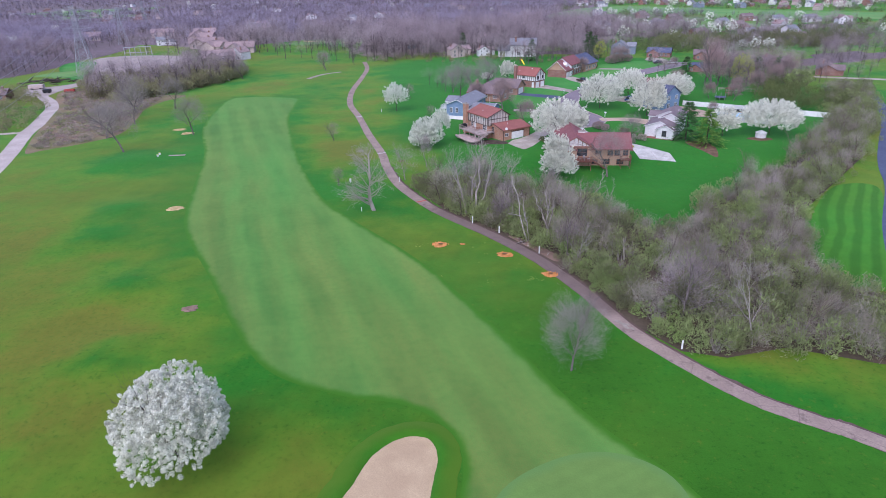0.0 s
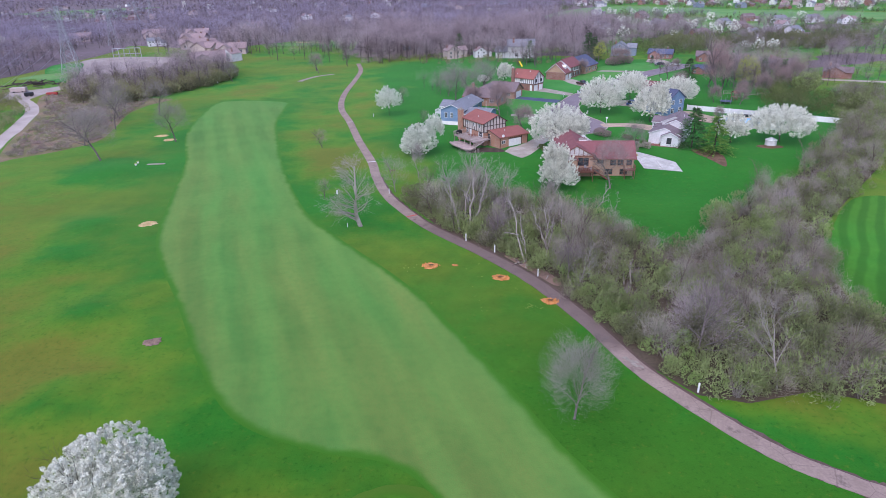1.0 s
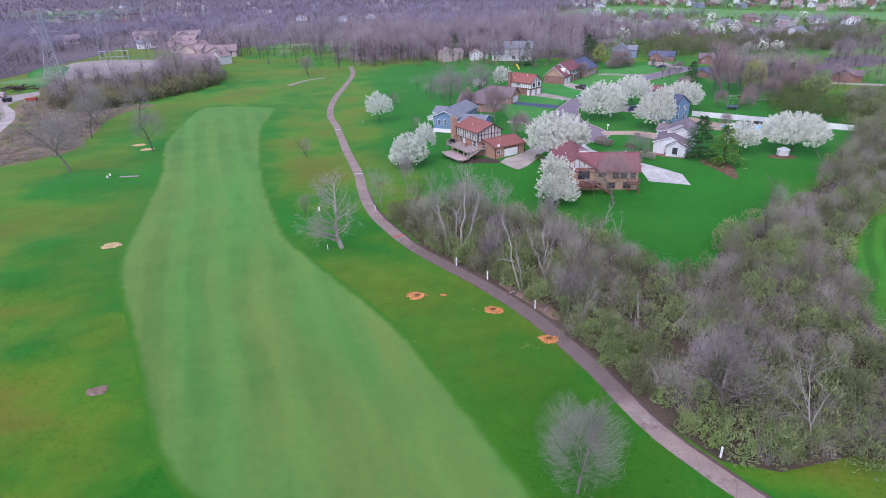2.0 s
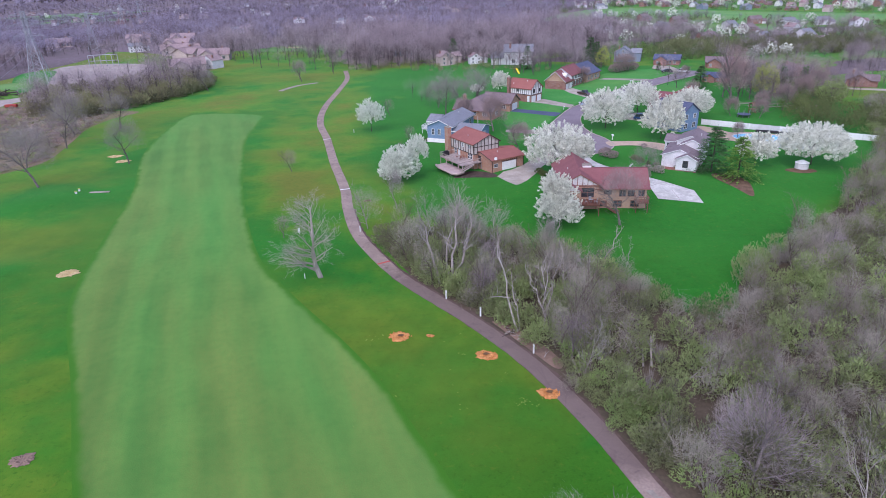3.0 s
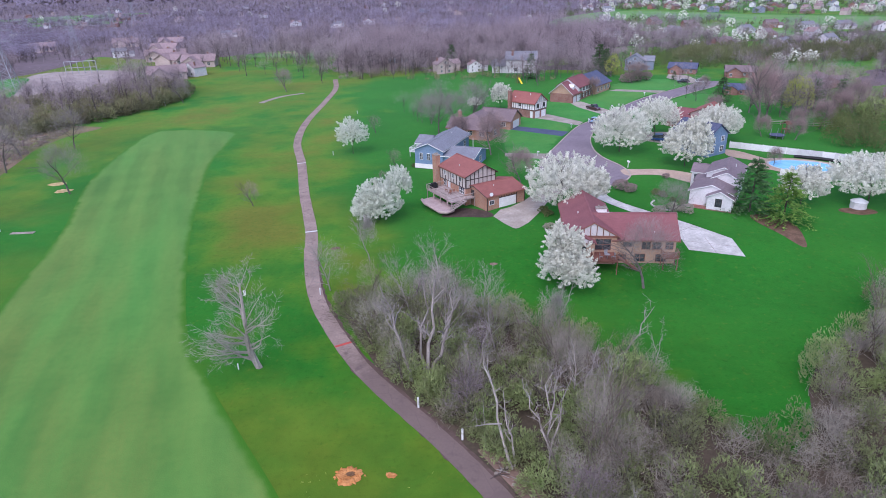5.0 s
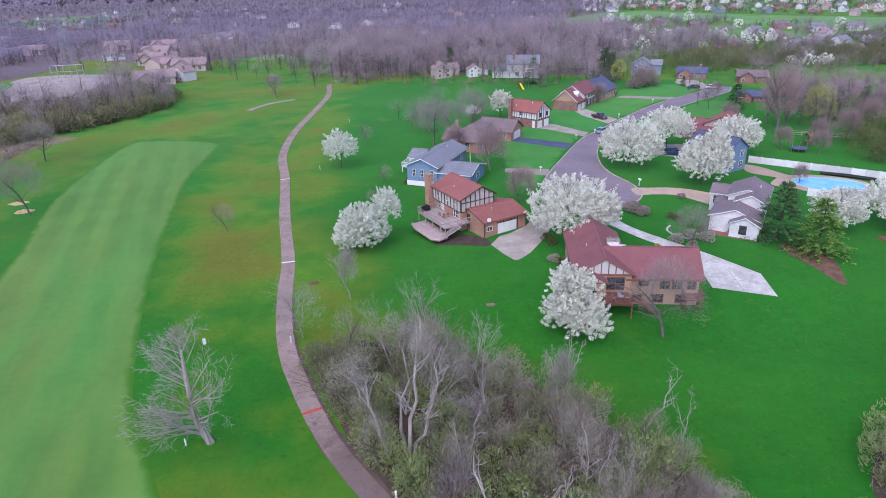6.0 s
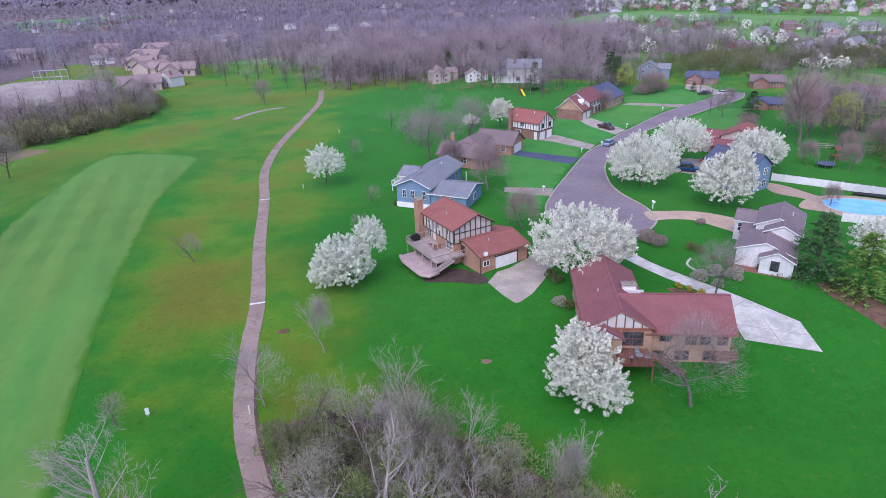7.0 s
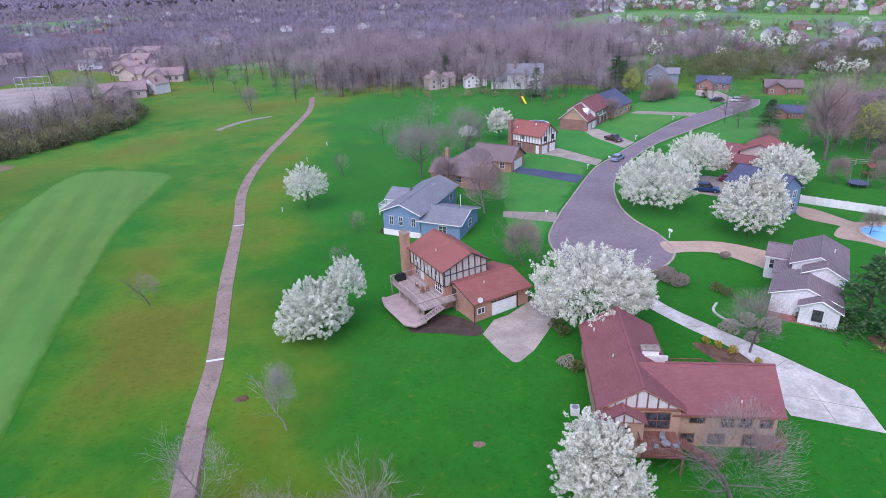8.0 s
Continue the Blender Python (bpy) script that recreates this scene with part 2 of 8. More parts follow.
M["roof_blue"] = courses("blue_grey_shingles", (0.115, 0.13, 0.21), (0.085, 0.095, 0.16), (0.05, 0.05, 0.08), 0.5, 0.07, bump=0.5, gap=0.01, stain=0.25)
M["roof_mauve"] = courses("mauve_shingles", (0.36, 0.265, 0.265), (0.30, 0.215, 0.22), (0.16, 0.12, 0.12), 0.5, 0.07, bump=0.5, gap=0.01, stain=0.25)
M["roof_plum"] = courses("plum_grey_shingles", (0.235, 0.185, 0.20), (0.19, 0.148, 0.162), (0.14, 0.11, 0.12), 0.5, 0.07, bump=0.35, gap=0.009, stain=0.3)
M["siding_white"] = courses("white_siding", (0.74, 0.72, 0.74), (0.69, 0.67, 0.69), (0.45, 0.44, 0.46), 6.0, 0.16, rough=0.6, bump=0.5, gap=0.015)
M["siding_blue"] = courses("blue_siding", (0.20, 0.285, 0.42), (0.175, 0.26, 0.39), (0.10, 0.13, 0.21), 6.0, 0.16, rough=0.6, bump=0.5, gap=0.015)
M["siding_grey"] = courses("grey_blue_siding", (0.26, 0.30, 0.38), (0.22, 0.26, 0.34), (0.12, 0.14, 0.18), 6.0, 0.16, rough=0.6, bump=0.5, gap=0.015)
M["siding_tan"] = courses("tan_siding", (0.56, 0.46, 0.43), (0.50, 0.40, 0.375), (0.3, 0.23, 0.21), 6.0, 0.16, rough=0.6, bump=0.5, gap=0.015)
M["stucco"] = plain("cream_stucco", (0.66, 0.60, 0.56), (0.58, 0.52, 0.48), 0.8, 14.0, 0.85, 0.2, 0.2)
M["white_stucco"] = plain("white_stucco", (0.80, 0.77, 0.77), (0.72, 0.68, 0.68), 0.8, 14.0, 0.85, 0.2, 0.2)
M["timber"] = plain("dark_timber", (0.075, 0.05, 0.045), (0.05, 0.035, 0.03), 1.5, 12.0, 0.7)
M["brown_timber"] = plain("brown_timber", (0.28, 0.13, 0.09), (0.2, 0.09, 0.065), 1.5, 12.0, 0.7)
M["deck_wood"] = plain("red_brown_decking", (0.26, 0.11, 0.08), (0.18, 0.08, 0.06), 1.2, 10.0, 0.75)
M["grey_deck"] = plain("weathered_decking", (0.46, 0.38, 0.35), (0.36, 0.29, 0.27), 1.2, 10.0, 0.8)
M["patio"] = plain("pink_pavers", (0.56, 0.43, 0.40), (0.46, 0.34, 0.33), 0.8, 5.0, 0.85)
M["black"] = plain("black_cover", (0.03, 0.03, 0.035), (0.02, 0.02, 0.022), 2.0, 12.0, 0.5)
M["steel"] = plain("galvanised_steel", (0.42, 0.43, 0.46), (0.34, 0.35, 0.38), 0.5, 6.0, 0.5, 0.5, 0.05, 0.6)
M["wire"] = plain("aluminium_wire", (0.45, 0.45, 0.47), (0.38, 0.38, 0.4), 0.5, 6.0, 0.45, 0.5, 0.0, 0.5)
M["bark"] = plain("grey_bark", (0.21, 0.18, 0.17), (0.15, 0.125, 0.12), 1.2, 12.0, 0.9, 0.1, 0.6)
M["pale_bark"] = plain("pale_dead_wood", (0.41, 0.37, 0.34), (0.30, 0.26, 0.24), 1.0, 10.0, 0.9, 0.1, 0.5)
M["brown_bark"] = plain("brown_bark", (0.19, 0.155, 0.125), (0.13, 0.105, 0.085), 1.2, 12.0, 0.9, 0.1, 0.6)
M["dark_bark"] = plain("dark_bark", (0.10, 0.08, 0.075), (0.07, 0.055, 0.05), 1.2, 12.0, 0.9, 0.1, 0.6)
M["twig"] = leafy("grey_twigs", ((0.19, 0.165, 0.15), (0.26, 0.23, 0.215), (0.34, 0.305, 0.29)), 0.0)
M["pale_twig"] = leafy("pale_twigs", ((0.24, 0.21, 0.195), (0.31, 0.275, 0.26), (0.38, 0.345, 0.325)), 0.0)
M["red_twig"] = leafy("budding_red_twigs", ((0.24, 0.175, 0.17), (0.31, 0.23, 0.22), (0.36, 0.275, 0.26)), 0.1)
M["pink_twig"] = leafy("pink_budding_twigs", ((0.30, 0.205, 0.2), (0.37, 0.26, 0.255), (0.44, 0.32, 0.31)), 0.1)
M["brush"] = leafy("bare_brush", ((0.235, 0.199, 0.16), (0.342, 0.299, 0.242), (0.456, 0.413, 0.342)), 0.3, patch=0.1, single=0.3)
# pale lavender distance haze is mixed into these twig colours
M["hazed_twig"] = leafy("hazed_woodland_twigs", ((0.268, 0.222, 0.291), (0.37, 0.319, 0.405), (0.467, 0.41, 0.507)), 0.4, patch=0.05, single=0.14)
M["shrub"] = leafy("budding_shrub_leaves", ((0.156, 0.146, 0.101), (0.219, 0.234, 0.114), (0.281, 0.332, 0.134), (0.356, 0.442, 0.167)), 0.35, patch=0.12, single=0.4)
M["fresh_shrub"] = leafy("fresh_shrub_leaves", ((0.213, 0.269, 0.106), (0.281, 0.381, 0.125), (0.362, 0.5, 0.15)), 0.35, patch=0.15, single=0.35)
M["olive_hedge"] = leafy("olive_brown_bushes", ((0.203, 0.178, 0.12), (0.276, 0.258, 0.141), (0.348, 0.358, 0.162)), 0.3, patch=0.12, single=0.35)
M["hedge"] = leafy("hedge_leaves", ((0.10, 0.105, 0.05), (0.14, 0.165, 0.06), (0.19, 0.23, 0.075)), 0.2, patch=0.1)
M["spring_wood"] = leafy("greening_thicket", ((0.135, 0.125, 0.085), (0.185, 0.19, 0.10), (0.235, 0.255, 0.115)), 0.3, patch=0.04, single=0.25)
M["far_green"] = leafy("far_green_leaves", ((0.10, 0.12, 0.06), (0.13, 0.17, 0.07), (0.18, 0.23, 0.08)), 0.2, patch=0.03)
M["willow"] = leafy("yellow_green_leaves", ((0.30, 0.33, 0.08), (0.42, 0.46, 0.11), (0.53, 0.55, 0.17)), 0.35)
M["gold"] = leafy("golden_leaves", ((0.35, 0.26, 0.03), (0.45, 0.36, 0.05), (0.3, 0.33, 0.06)), 0.25)
M["pine"] = leafy("pine_needles", ((0.045, 0.11, 0.045), (0.08, 0.165, 0.06), (0.125, 0.22, 0.075)), 0.15)
M["soft_pine"] = leafy("soft_green_needles", ((0.07, 0.125, 0.055), (0.11, 0.18, 0.075), (0.16, 0.24, 0.10)), 0.25)
M["lime_pine"] = leafy("light_green_needles", ((0.09, 0.18, 0.035), (0.15, 0.27, 0.05), (0.23, 0.36, 0.07)), 0.2)
M["blossom"] = leafy("white_blossom", ((0.212, 0.218, 0.148), (0.552, 0.551, 0.464), (0.764, 0.759, 0.662), (0.891, 0.884, 0.781), (0.9, 0.9, 0.84)), 0.22, patch=0.9)
M["cool_blossom"] = leafy("leafing_white_blossom", ((0.315, 0.34, 0.227), (0.599, 0.628, 0.534), (0.788, 0.803, 0.702), (0.9, 0.9, 0.821)), 0.25, patch=0.9)
M["mauve_twig"] = leafy("mauve_grey_twigs", ((0.275, 0.214, 0.223), (0.398, 0.318, 0.333), (0.514, 0.42, 0.435)), 0.35, patch=0.09, single=0.16)
M["wood_trunk"] = plain("woodland_trunks", (0.165, 0.132, 0.135), (0.12, 0.098, 0.10), 0.5, 4.0, 0.9, 0.1, 0.3)
M["dark_soil"] = plain("dark_soil", (0.25, 0.14, 0.07), (0.15, 0.085, 0.045), 2.0, 8.0, 0.95, 0.1, 0.5, world_space=True)
M["litter_brown"] = plain("bare_earth", (0.27, 0.18, 0.14), (0.18, 0.125, 0.10), 0.4, 3.0, 0.95, 0.1, 0.5, world_space=True)
M["chrome"] = plain("wheel_rim", (0.5, 0.5, 0.52), (0.4, 0.4, 0.42), 3.0, 20.0, 0.35, 0.5, 0.0, 0.7)
M["rubber"] = plain("tyre_rubber", (0.03, 0.03, 0.03), (0.02, 0.02, 0.02), 3.0, 20.0, 0.8)
M["yellow"] = plain("yellow_plastic", (0.75, 0.6, 0.03), (0.7, 0.52, 0.02), 2.0, 12.0, 0.45)
M["water"] = blank("pool_water", 0.08, 0.0, 0.5)[0]
nt = M["water"].node_tree
w = position(nt)
nt.links.new(mixed(nt, span(nt, grain(nt, w, 0.5, 3), 0.3, 0.7), (0.20, 0.50, 0.78), (0.28, 0.60, 0.85)), nt.nodes["Principled BSDF"].inputs["Base Color"])
bumped(nt, nt.nodes["Principled BSDF"], grain(nt, w, 2.5, 2), 0.15, 0.05)
M["pane"] = blank("window_glass", 0.08, 0.0, 0.6)[0]
nt = M["pane"].node_tree
nt.links.new(mixed(nt, span(nt, grain(nt, own(nt), 1.5, 2), 0.4, 0.6), (0.035, 0.04, 0.05), (0.075, 0.08, 0.09)), nt.nodes["Principled BSDF"].inputs["Base Color"])


def paint(name, c):
    m, nt, b = blank(name, 0.3, 0.2, 0.5)
    nt.links.new(mixed(nt, span(nt, grain(nt, own(nt), 2.0, 3), 0.3, 0.7), c, tuple(0.85 * v for v in c)), b.inputs["Base Color"])
    b.inputs["Coat Weight"].default_value = 0.5
    return m


# ---- mesh tools ----
class Geo:
    """Collects faces for one mesh."""

    def __init__(self):
        self.v, self.f = [], []

    def add(self, pts, faces):
        n = len(self.v)
        self.v.extend(tuple(p) for p in pts)
        self.f.extend(tuple(i + n for i in f) for f in faces)
        return self

    def box(self, x0, x1, y0, y1, z0, z1):
        return self.add([(x, y, z) for z in (z0, z1) for x, y in ((x0, y0), (x1, y0), (x1, y1), (x0, y1))],
                        [(3, 2, 1, 0), (4, 5, 6, 7), (0, 1, 5, 4), (1, 2, 6, 5), (2, 3, 7, 6), (3, 0, 4, 7)])

    def prism(self, outline, low, high):
        """outline: 3D points of the base; low, high: offsets added for the two ends."""
        n = len(outline)
        low, high = Vector(low), Vector(high)
        pts = [Vector(p) + low for p in outline] + [Vector(p) + high for p in outline]
        return self.add(pts, [tuple(range(n))[::-1], tuple(range(n, 2 * n))] + [(i, (i + 1) % n, n + (i + 1) % n, n + i) for i in range(n)])

    def tube(self, pts, radii, sides=6):
        rings = []
        for i, p in enumerate(pts):
            d = Vector(pts[min(i + 1, len(pts) - 1)]) - Vector(pts[max(i - 1, 0)])
            d.normalize()
            u = d.orthogonal().normalized() if abs(d.z) > 0.99 else d.cross(Vector((0, 0, 1))).normalized()
            w = d.cross(u)
            rings.append([Vector(p) + (u * math.cos(k * math.tau / sides) + w * math.sin(k * math.tau / sides)) * radii[i] for k in range(sides)])
        faces = [(i * sides + k, i * sides + (k + 1) % sides, (i + 1) * sides + (k + 1) % sides, (i + 1) * sides + k)
                 for i in range(len(pts) - 1) for k in range(sides)]
        faces += [tuple(range(sides))[::-1], tuple(range((len(pts) - 1) * sides, len(pts) * sides))]
        return self.add([q for r in rings for q in r], faces)

    def beam(self, a, b, w):
        return self.tube([a, b], [w, w], 4)

    def data(self, name):
        me = bpy.data.meshes.new(name)
        me.from_pydata(self.v, [], self.f)
        me.update()
        return me


def bulk(name, verts, faces):
    """A mesh from arrays of points and of faces with a fixed number of corners."""
    me = bpy.data.meshes.new(name)
    n, k = faces.shape
    me.vertices.add(len(verts))
    me.vertices.foreach_set("co", np.ascontiguousarray(verts, np.float32).ravel())
    me.loops.add(n * k)
    me.loops.foreach_set("vertex_index", np.ascontiguousarray(faces, np.int32).ravel())
    me.polygons.add(n)
    me.polygons.foreach_set("loop_start", np.arange(0, n * k, k, dtype=np.int32))
    me.update(calc_edges=True)
    return me


def part(name, geo, material, parent=None, label="", at=None):
    me = geo.data(name) if isinstance(geo, Geo) else geo
    if material is not None and not me.materials:
        me.materials.append(material)
    ob = new(name, me)
    if parent is not None:
        ob.parent = parent
    if at is not None:
        ob.matrix_basis = at
    return tagged(ob, label)


def thing(name, label, category, group="", at=None):
    ob = new(name)
    ob.empty_display_size = 0.5
    if at is not None:
        ob.matrix_basis = at
    return tagged(ob, label, category, group)


def spread(ob, places):
    """Puts ob at the first place, and copies at the others."""
    made = [copy_thing(ob, m) for m in places[1:]]
    ob.matrix_basis = places[0]
    return [ob] + made


def spot(x, y, turn=0.0, size=1.0, rise=0.0, tall=1.0):
    return Matrix.LocRotScale((x, y, float(ground(x, y)) + rise), Euler((0, 0, radians(turn))), (size, size, size * tall))


# ---- the lie of the land ----
def ease(v):
    v = np.clip(v, 0, 1)
    return v * v * (3 - 2 * v)


MOUNDS = ((-50.9, 80.4, 4.6, 0.9), (-69, 115, 6, 0.6), (-42.8, 61.4, 4.6, 1.0), (-66, 101, 5, 0.5), (-85, 152, 7, 0.6))


def ground(x, y):
    x, y = np.asarray(x, float), np.asarray(y, float)
    z = 1.3 * ease((x + 2) / 24) * ease((y - 125) / 30)
    for mx, my, r, h in MOUNDS:
        z = z + h * np.exp(-((x - mx) ** 2 + (y - my) ** 2) / r ** 2)
    return z


def smooth(points, steps=8, closed=True):
    """A Catmull-Rom curve through the points, in plan."""
    p = np.array(points, float)
    n = len(p)
    out = []
    for i in range(n if closed else n - 1):
        q = [p[(i + k) % n] if closed else p[min(max(i + k, 0), n - 1)] for k in (-1, 0, 1, 2)]
        for s in np.linspace(0, 1, steps, endpoint=False):
            out.append(0.5 * (2 * q[1] + (q[2] - q[0]) * s + (2 * q[0] - 5 * q[1] + 4 * q[2] - q[3]) * s ** 2 + (3 * q[1] - q[0] - 3 * q[2] + q[3]) * s ** 3))
    if not closed:
        out.append(p[-1])
    return np.array(out)


def inside(poly, x, y):
    x, y = np.asarray(x, float), np.asarray(y, float)
    hit = np.zeros(x.shape, bool)
    n = len(poly)
    for i in range(n):
        (x0, y0), (x1, y1) = poly[i], poly[(i + 1) % n]
        if y0 != y1:
            hit ^= ((y0 > y) != (y1 > y)) & (x < (x1 - x0) * (y - y0) / (y1 - y0) + x0)
    return hit


def sheet(name, outline, material, lift, label, category="ground", kind="structure", cell=4.0, dome=0.0, parent=None, rim=0.0):
    """A thin sheet over the land inside an outline, following its rise and fall."""
    o = np.array(outline)
    xs, ys = np.arange(o[:, 0].min() + cell / 2, o[:, 0].max(), cell), np.arange(o[:, 1].min() + cell / 2, o[:, 1].max(), cell)
    gx, gy = [g.ravel() for g in np.meshgrid(xs, ys)]
    keep = inside(o, gx, gy)
    pts = [Vector(p) for p in o] + [Vector(p) for p in zip(gx[keep], gy[keep])]
    v, _, f, *_ = delaunay_2d_cdt(pts, [], [list(range(len(o)))], 1, 1e-4)
    z = [float(ground(p.x, p.y)) + lift + (dome if i >= len(o) else 0) for i, p in enumerate(v)]
    me = bpy.data.meshes.new(name)
    me.from_pydata([(p.x, p.y, h) for p, h in zip(v, z)], [], f)
    me.materials.append(material)
    if rim:
        q = np.array([(p.x, p.y) for p in v])
        line = np.vstack([o + (np.roll(o, -1, 0) - o) * u for u in (0, 0.34, 0.67)])
        away = np.concatenate([np.min(np.hypot(c[:, None, 0] - line[None, :, 0], c[:, None, 1] - line[None, :, 1]), axis=1) for c in np.array_split(q, 12)])
        me.attributes.new("rim", "FLOAT", "POINT").data.foreach_set("value", np.clip(away / rim, 0, 1).astype(np.float32))
    ob = new(name, me)
    if parent is not None:
        ob.parent = parent
        return ob
    return tagged(ob, label, category, kind=kind)


def ribbon(name, line, width, material, lift, label, category="path", ragged=0.0, thick=0.0, kind="structure"):
    """A strip along a line in plan."""
    p = np.array(line, float)
    d = np.gradient(p, axis=0)
    d /= np.linalg.norm(d, axis=1)[:, None]
    side = np.stack([-d[:, 1], d[:, 0]], 1)
    rng = np.random.default_rng(4)
    w = np.broadcast_to(width, (len(p),)) / 2
    cols = []
    for k, s in enumerate((1, 0.34, -0.34, -1)):
        q = p + side * (w * s + (rng.normal(0, ragged, len(p)) if abs(s) == 1 else 0))[:, None]
        cols.append(np.column_stack([q, ground(q[:, 0], q[:, 1]) + lift]))
    v = np.stack(cols, 1).reshape(-1, 3)
    f = [(i * 4 + k, i * 4 + k + 1, i * 4 + k + 5, i * 4 + k + 4) for i in range(len(p) - 1) for k in range(3)]
    g = Geo().add(v, f)
    if thick:
        n = len(v)
        g.v += [(a, b, c - thick) for a, b, c in g.v]
        g.f += [(i * 4 + 4, i * 4, i * 4 + n, i * 4 + 4 + n) for i in range(len(p) - 1)] + [(i * 4 + 3, i * 4 + 7, i * 4 + 7 + n, i * 4 + 3 + n) for i in range(len(p) - 1)]
    return tagged(part(name, g, material), label, category, kind=kind)

# ---- ground, golf course, roads ----
YARDS = smooth([(-14, 172), (-2, 150), (2, 134), (22, 124), (34, 101), (42, 95), (62, 119), (84, 140), (112, 170), (130, 230), (120, 300), (60, 330), (0, 345), (-30, 330), (-26, 260), (-20, 205)])
FAIRWAY = smooth([(26, 28), (22.7, 39.4), (17.8, 46), (13.3, 53.2), (9.7, 60.9), (4.6, 71.3), (-5.1, 88.9), (-20, 109), (-28.6, 123), (-40, 152), (-50, 184), (-55.5, 205), (-58.5, 230),
                  (-60, 237), (-68, 241), (-81, 243), (-88, 236), (-80.5, 192), (-67, 157), (-58, 126), (-51, 105), (-38.3, 83.8), (-28.2, 66.9), (-21.1, 58), (-12.1, 53.6), (-4.3, 51.7),
                  (0.1, 47.9), (1.8, 43.1), (1.5, 34), (6, 24)])
PATH_LINE = smooth([(60, 30), (43, 45.3), (38.7, 48.4), (33.5, 52.4), (28.1, 59.6), (23.9, 66.7), (19.9, 77.4), (14.1, 89.3), (6.7, 99.9), (-2.2, 111), (-9, 122.8), (-12.7, 131.5), (-15.9, 143.2),
                    (-18.4, 155), (-24.4, 175.5), (-31.1, 201), (-37.5, 223), (-41, 250), (-42, 288), (-43.5, 316), (-48.5, 342)], 10, closed=False)
STREET_LEFT = smooth([(30, 174), (27.6, 186), (30, 196), (35, 208.5), (43, 227), (49, 236), (62, 254), (77, 273), (96, 291), (103, 299), (107.5, 305)], 8, closed=False)
STREET_RIGHT = smooth([(113, 301), (108, 291), (94, 278), (78.6, 263), (63, 247.5), (51.7, 231), (45.5, 217), (43.4, 204.5), (44, 196), (46.6, 188), (46.8, 181), (43, 175.5), (36, 172)], 8, closed=False)
STREET = np.vstack([STREET_LEFT, STREET_RIGHT])
WOOD = np.array([(-8.5, 128), (-5, 120), (0.5, 109), (10.4, 96.5), (18.6, 81.5), (24, 69), (29, 61.5), (34, 60), (42, 62), (51, 58.5), (75, 52), (95, 60), (80, 72), (62.5, 74.5), (57, 80), (60, 93),
                 (69, 109), (80, 121), (99, 141), (128, 182), (150, 225), (142, 230), (122, 198), (104, 165), (80, 138), (60, 119), (51, 112.5), (47, 107), (44.5, 101), (40.5, 97), (37, 99.5), (33.5, 105), (27, 112), (21, 119.5), (12, 126), (-3, 131)])

steps = lambda lo, hi, fine, far: np.concatenate([lo - far ** np.arange(6, 0.5, -0.5), np.arange(lo, hi, fine), hi + far ** np.arange(0.5, 6.1, 0.5)])
gx, gy = steps(-140, 140, 4.0, 3.9), steps(16, 350, 4.0, 4.1)
X, Y = np.meshgrid(gx, gy)
nx, ny = len(gx), len(gy)
idx = np.arange(nx * ny).reshape(ny, nx)
faces = np.stack([idx[:-1, :-1], idx[:-1, 1:], idx[1:, 1:], idx[1:, :-1]], -1).reshape(-1, 4)
me = bulk("ground", np.column_stack([X.ravel(), Y.ravel(), ground(X, Y).ravel()]), faces)
DRY = ((-34, 165, 10, 0.36), (-42, 180, 9, 0.32), (-25, 154, 7, 0.34), (-29, 228, 8, 0.34), (-18.5, 194, 7, 0.36), (-34, 250, 7, 0.3), (-83, 261, 16, 0.28), (-12, 92, 8, 0.12), (-75, 212, 14, 0.2))
PATH_Y = lambda x: np.interp(x, PATH_LINE[:70, 0][::-1], PATH_LINE[:70, 1][::-1])
lush = np.where(inside(YARDS, X, Y), 0.93, 0.47)
for _ in range(2):
    lush[1:-1, 1:-1] = (lush[1:-1, 1:-1] * 2 + lush[:-2, 1:-1] + lush[2:, 1:-1] + lush[1:-1, :-2] + lush[1:-1, 2:]) / 6
edge = np.zeros_like(X)
for px, py in FAIRWAY[::2]:
    edge = np.maximum(edge, np.exp(-((X - px) ** 2 + (Y - py) ** 2) / 8.0 ** 2))
for px, py in PATH_LINE[20:120:3]:
    edge = np.maximum(edge, 0.9 * np.exp(-((X - px + 6) ** 2 + (Y - py) ** 2) / 9.0 ** 2))
lush = np.clip(lush + 0.30 * edge + 0.08 * ease((Y - 120) / 60) - 0.10 * ease((-X - 25) / 20) * ease((140 - Y) / 60), 0, 1)
for mx, my, mr, mh in MOUNDS:
    lush += 0.55 * np.exp(-((X - mx) ** 2 + (Y - my) ** 2) / mr ** 2)
lush += 0.14 * ease((X - 28) / 6) * ease((64 - Y) / 8)
for mx, my, mr, dry in DRY:
    lush -= dry * np.exp(-((X - mx) ** 2 + (Y - my) ** 2) / mr ** 2)
long_rough = ease((X - 2) / 14) * ease((84 - Y) / 14) * ease((PATH_Y(X) - Y) / 6)
lush += 0.12 * long_rough
lush = np.clip(lush, 0, 1)
lush[Y > 420] = 0.6
lush = np.where((X < -120) & (Y > 235) & (X < -0.3 * Y), 0.36, lush)
me.attributes.new("deep", "FLOAT", "POINT").data.foreach_set("value", np.clip(0.85 * long_rough + 0.45 * edge * (Y < 200) + 0.25 * ease((70 - Y) / 30), 0, 1).ravel().astype(np.float32))
layer = me.attributes.new("lush", "FLOAT", "POINT")
layer.data.foreach_set("value", lush.ravel().astype(np.float32))
me.polygons.foreach_set("use_smooth", np.ones(len(me.polygons), bool))
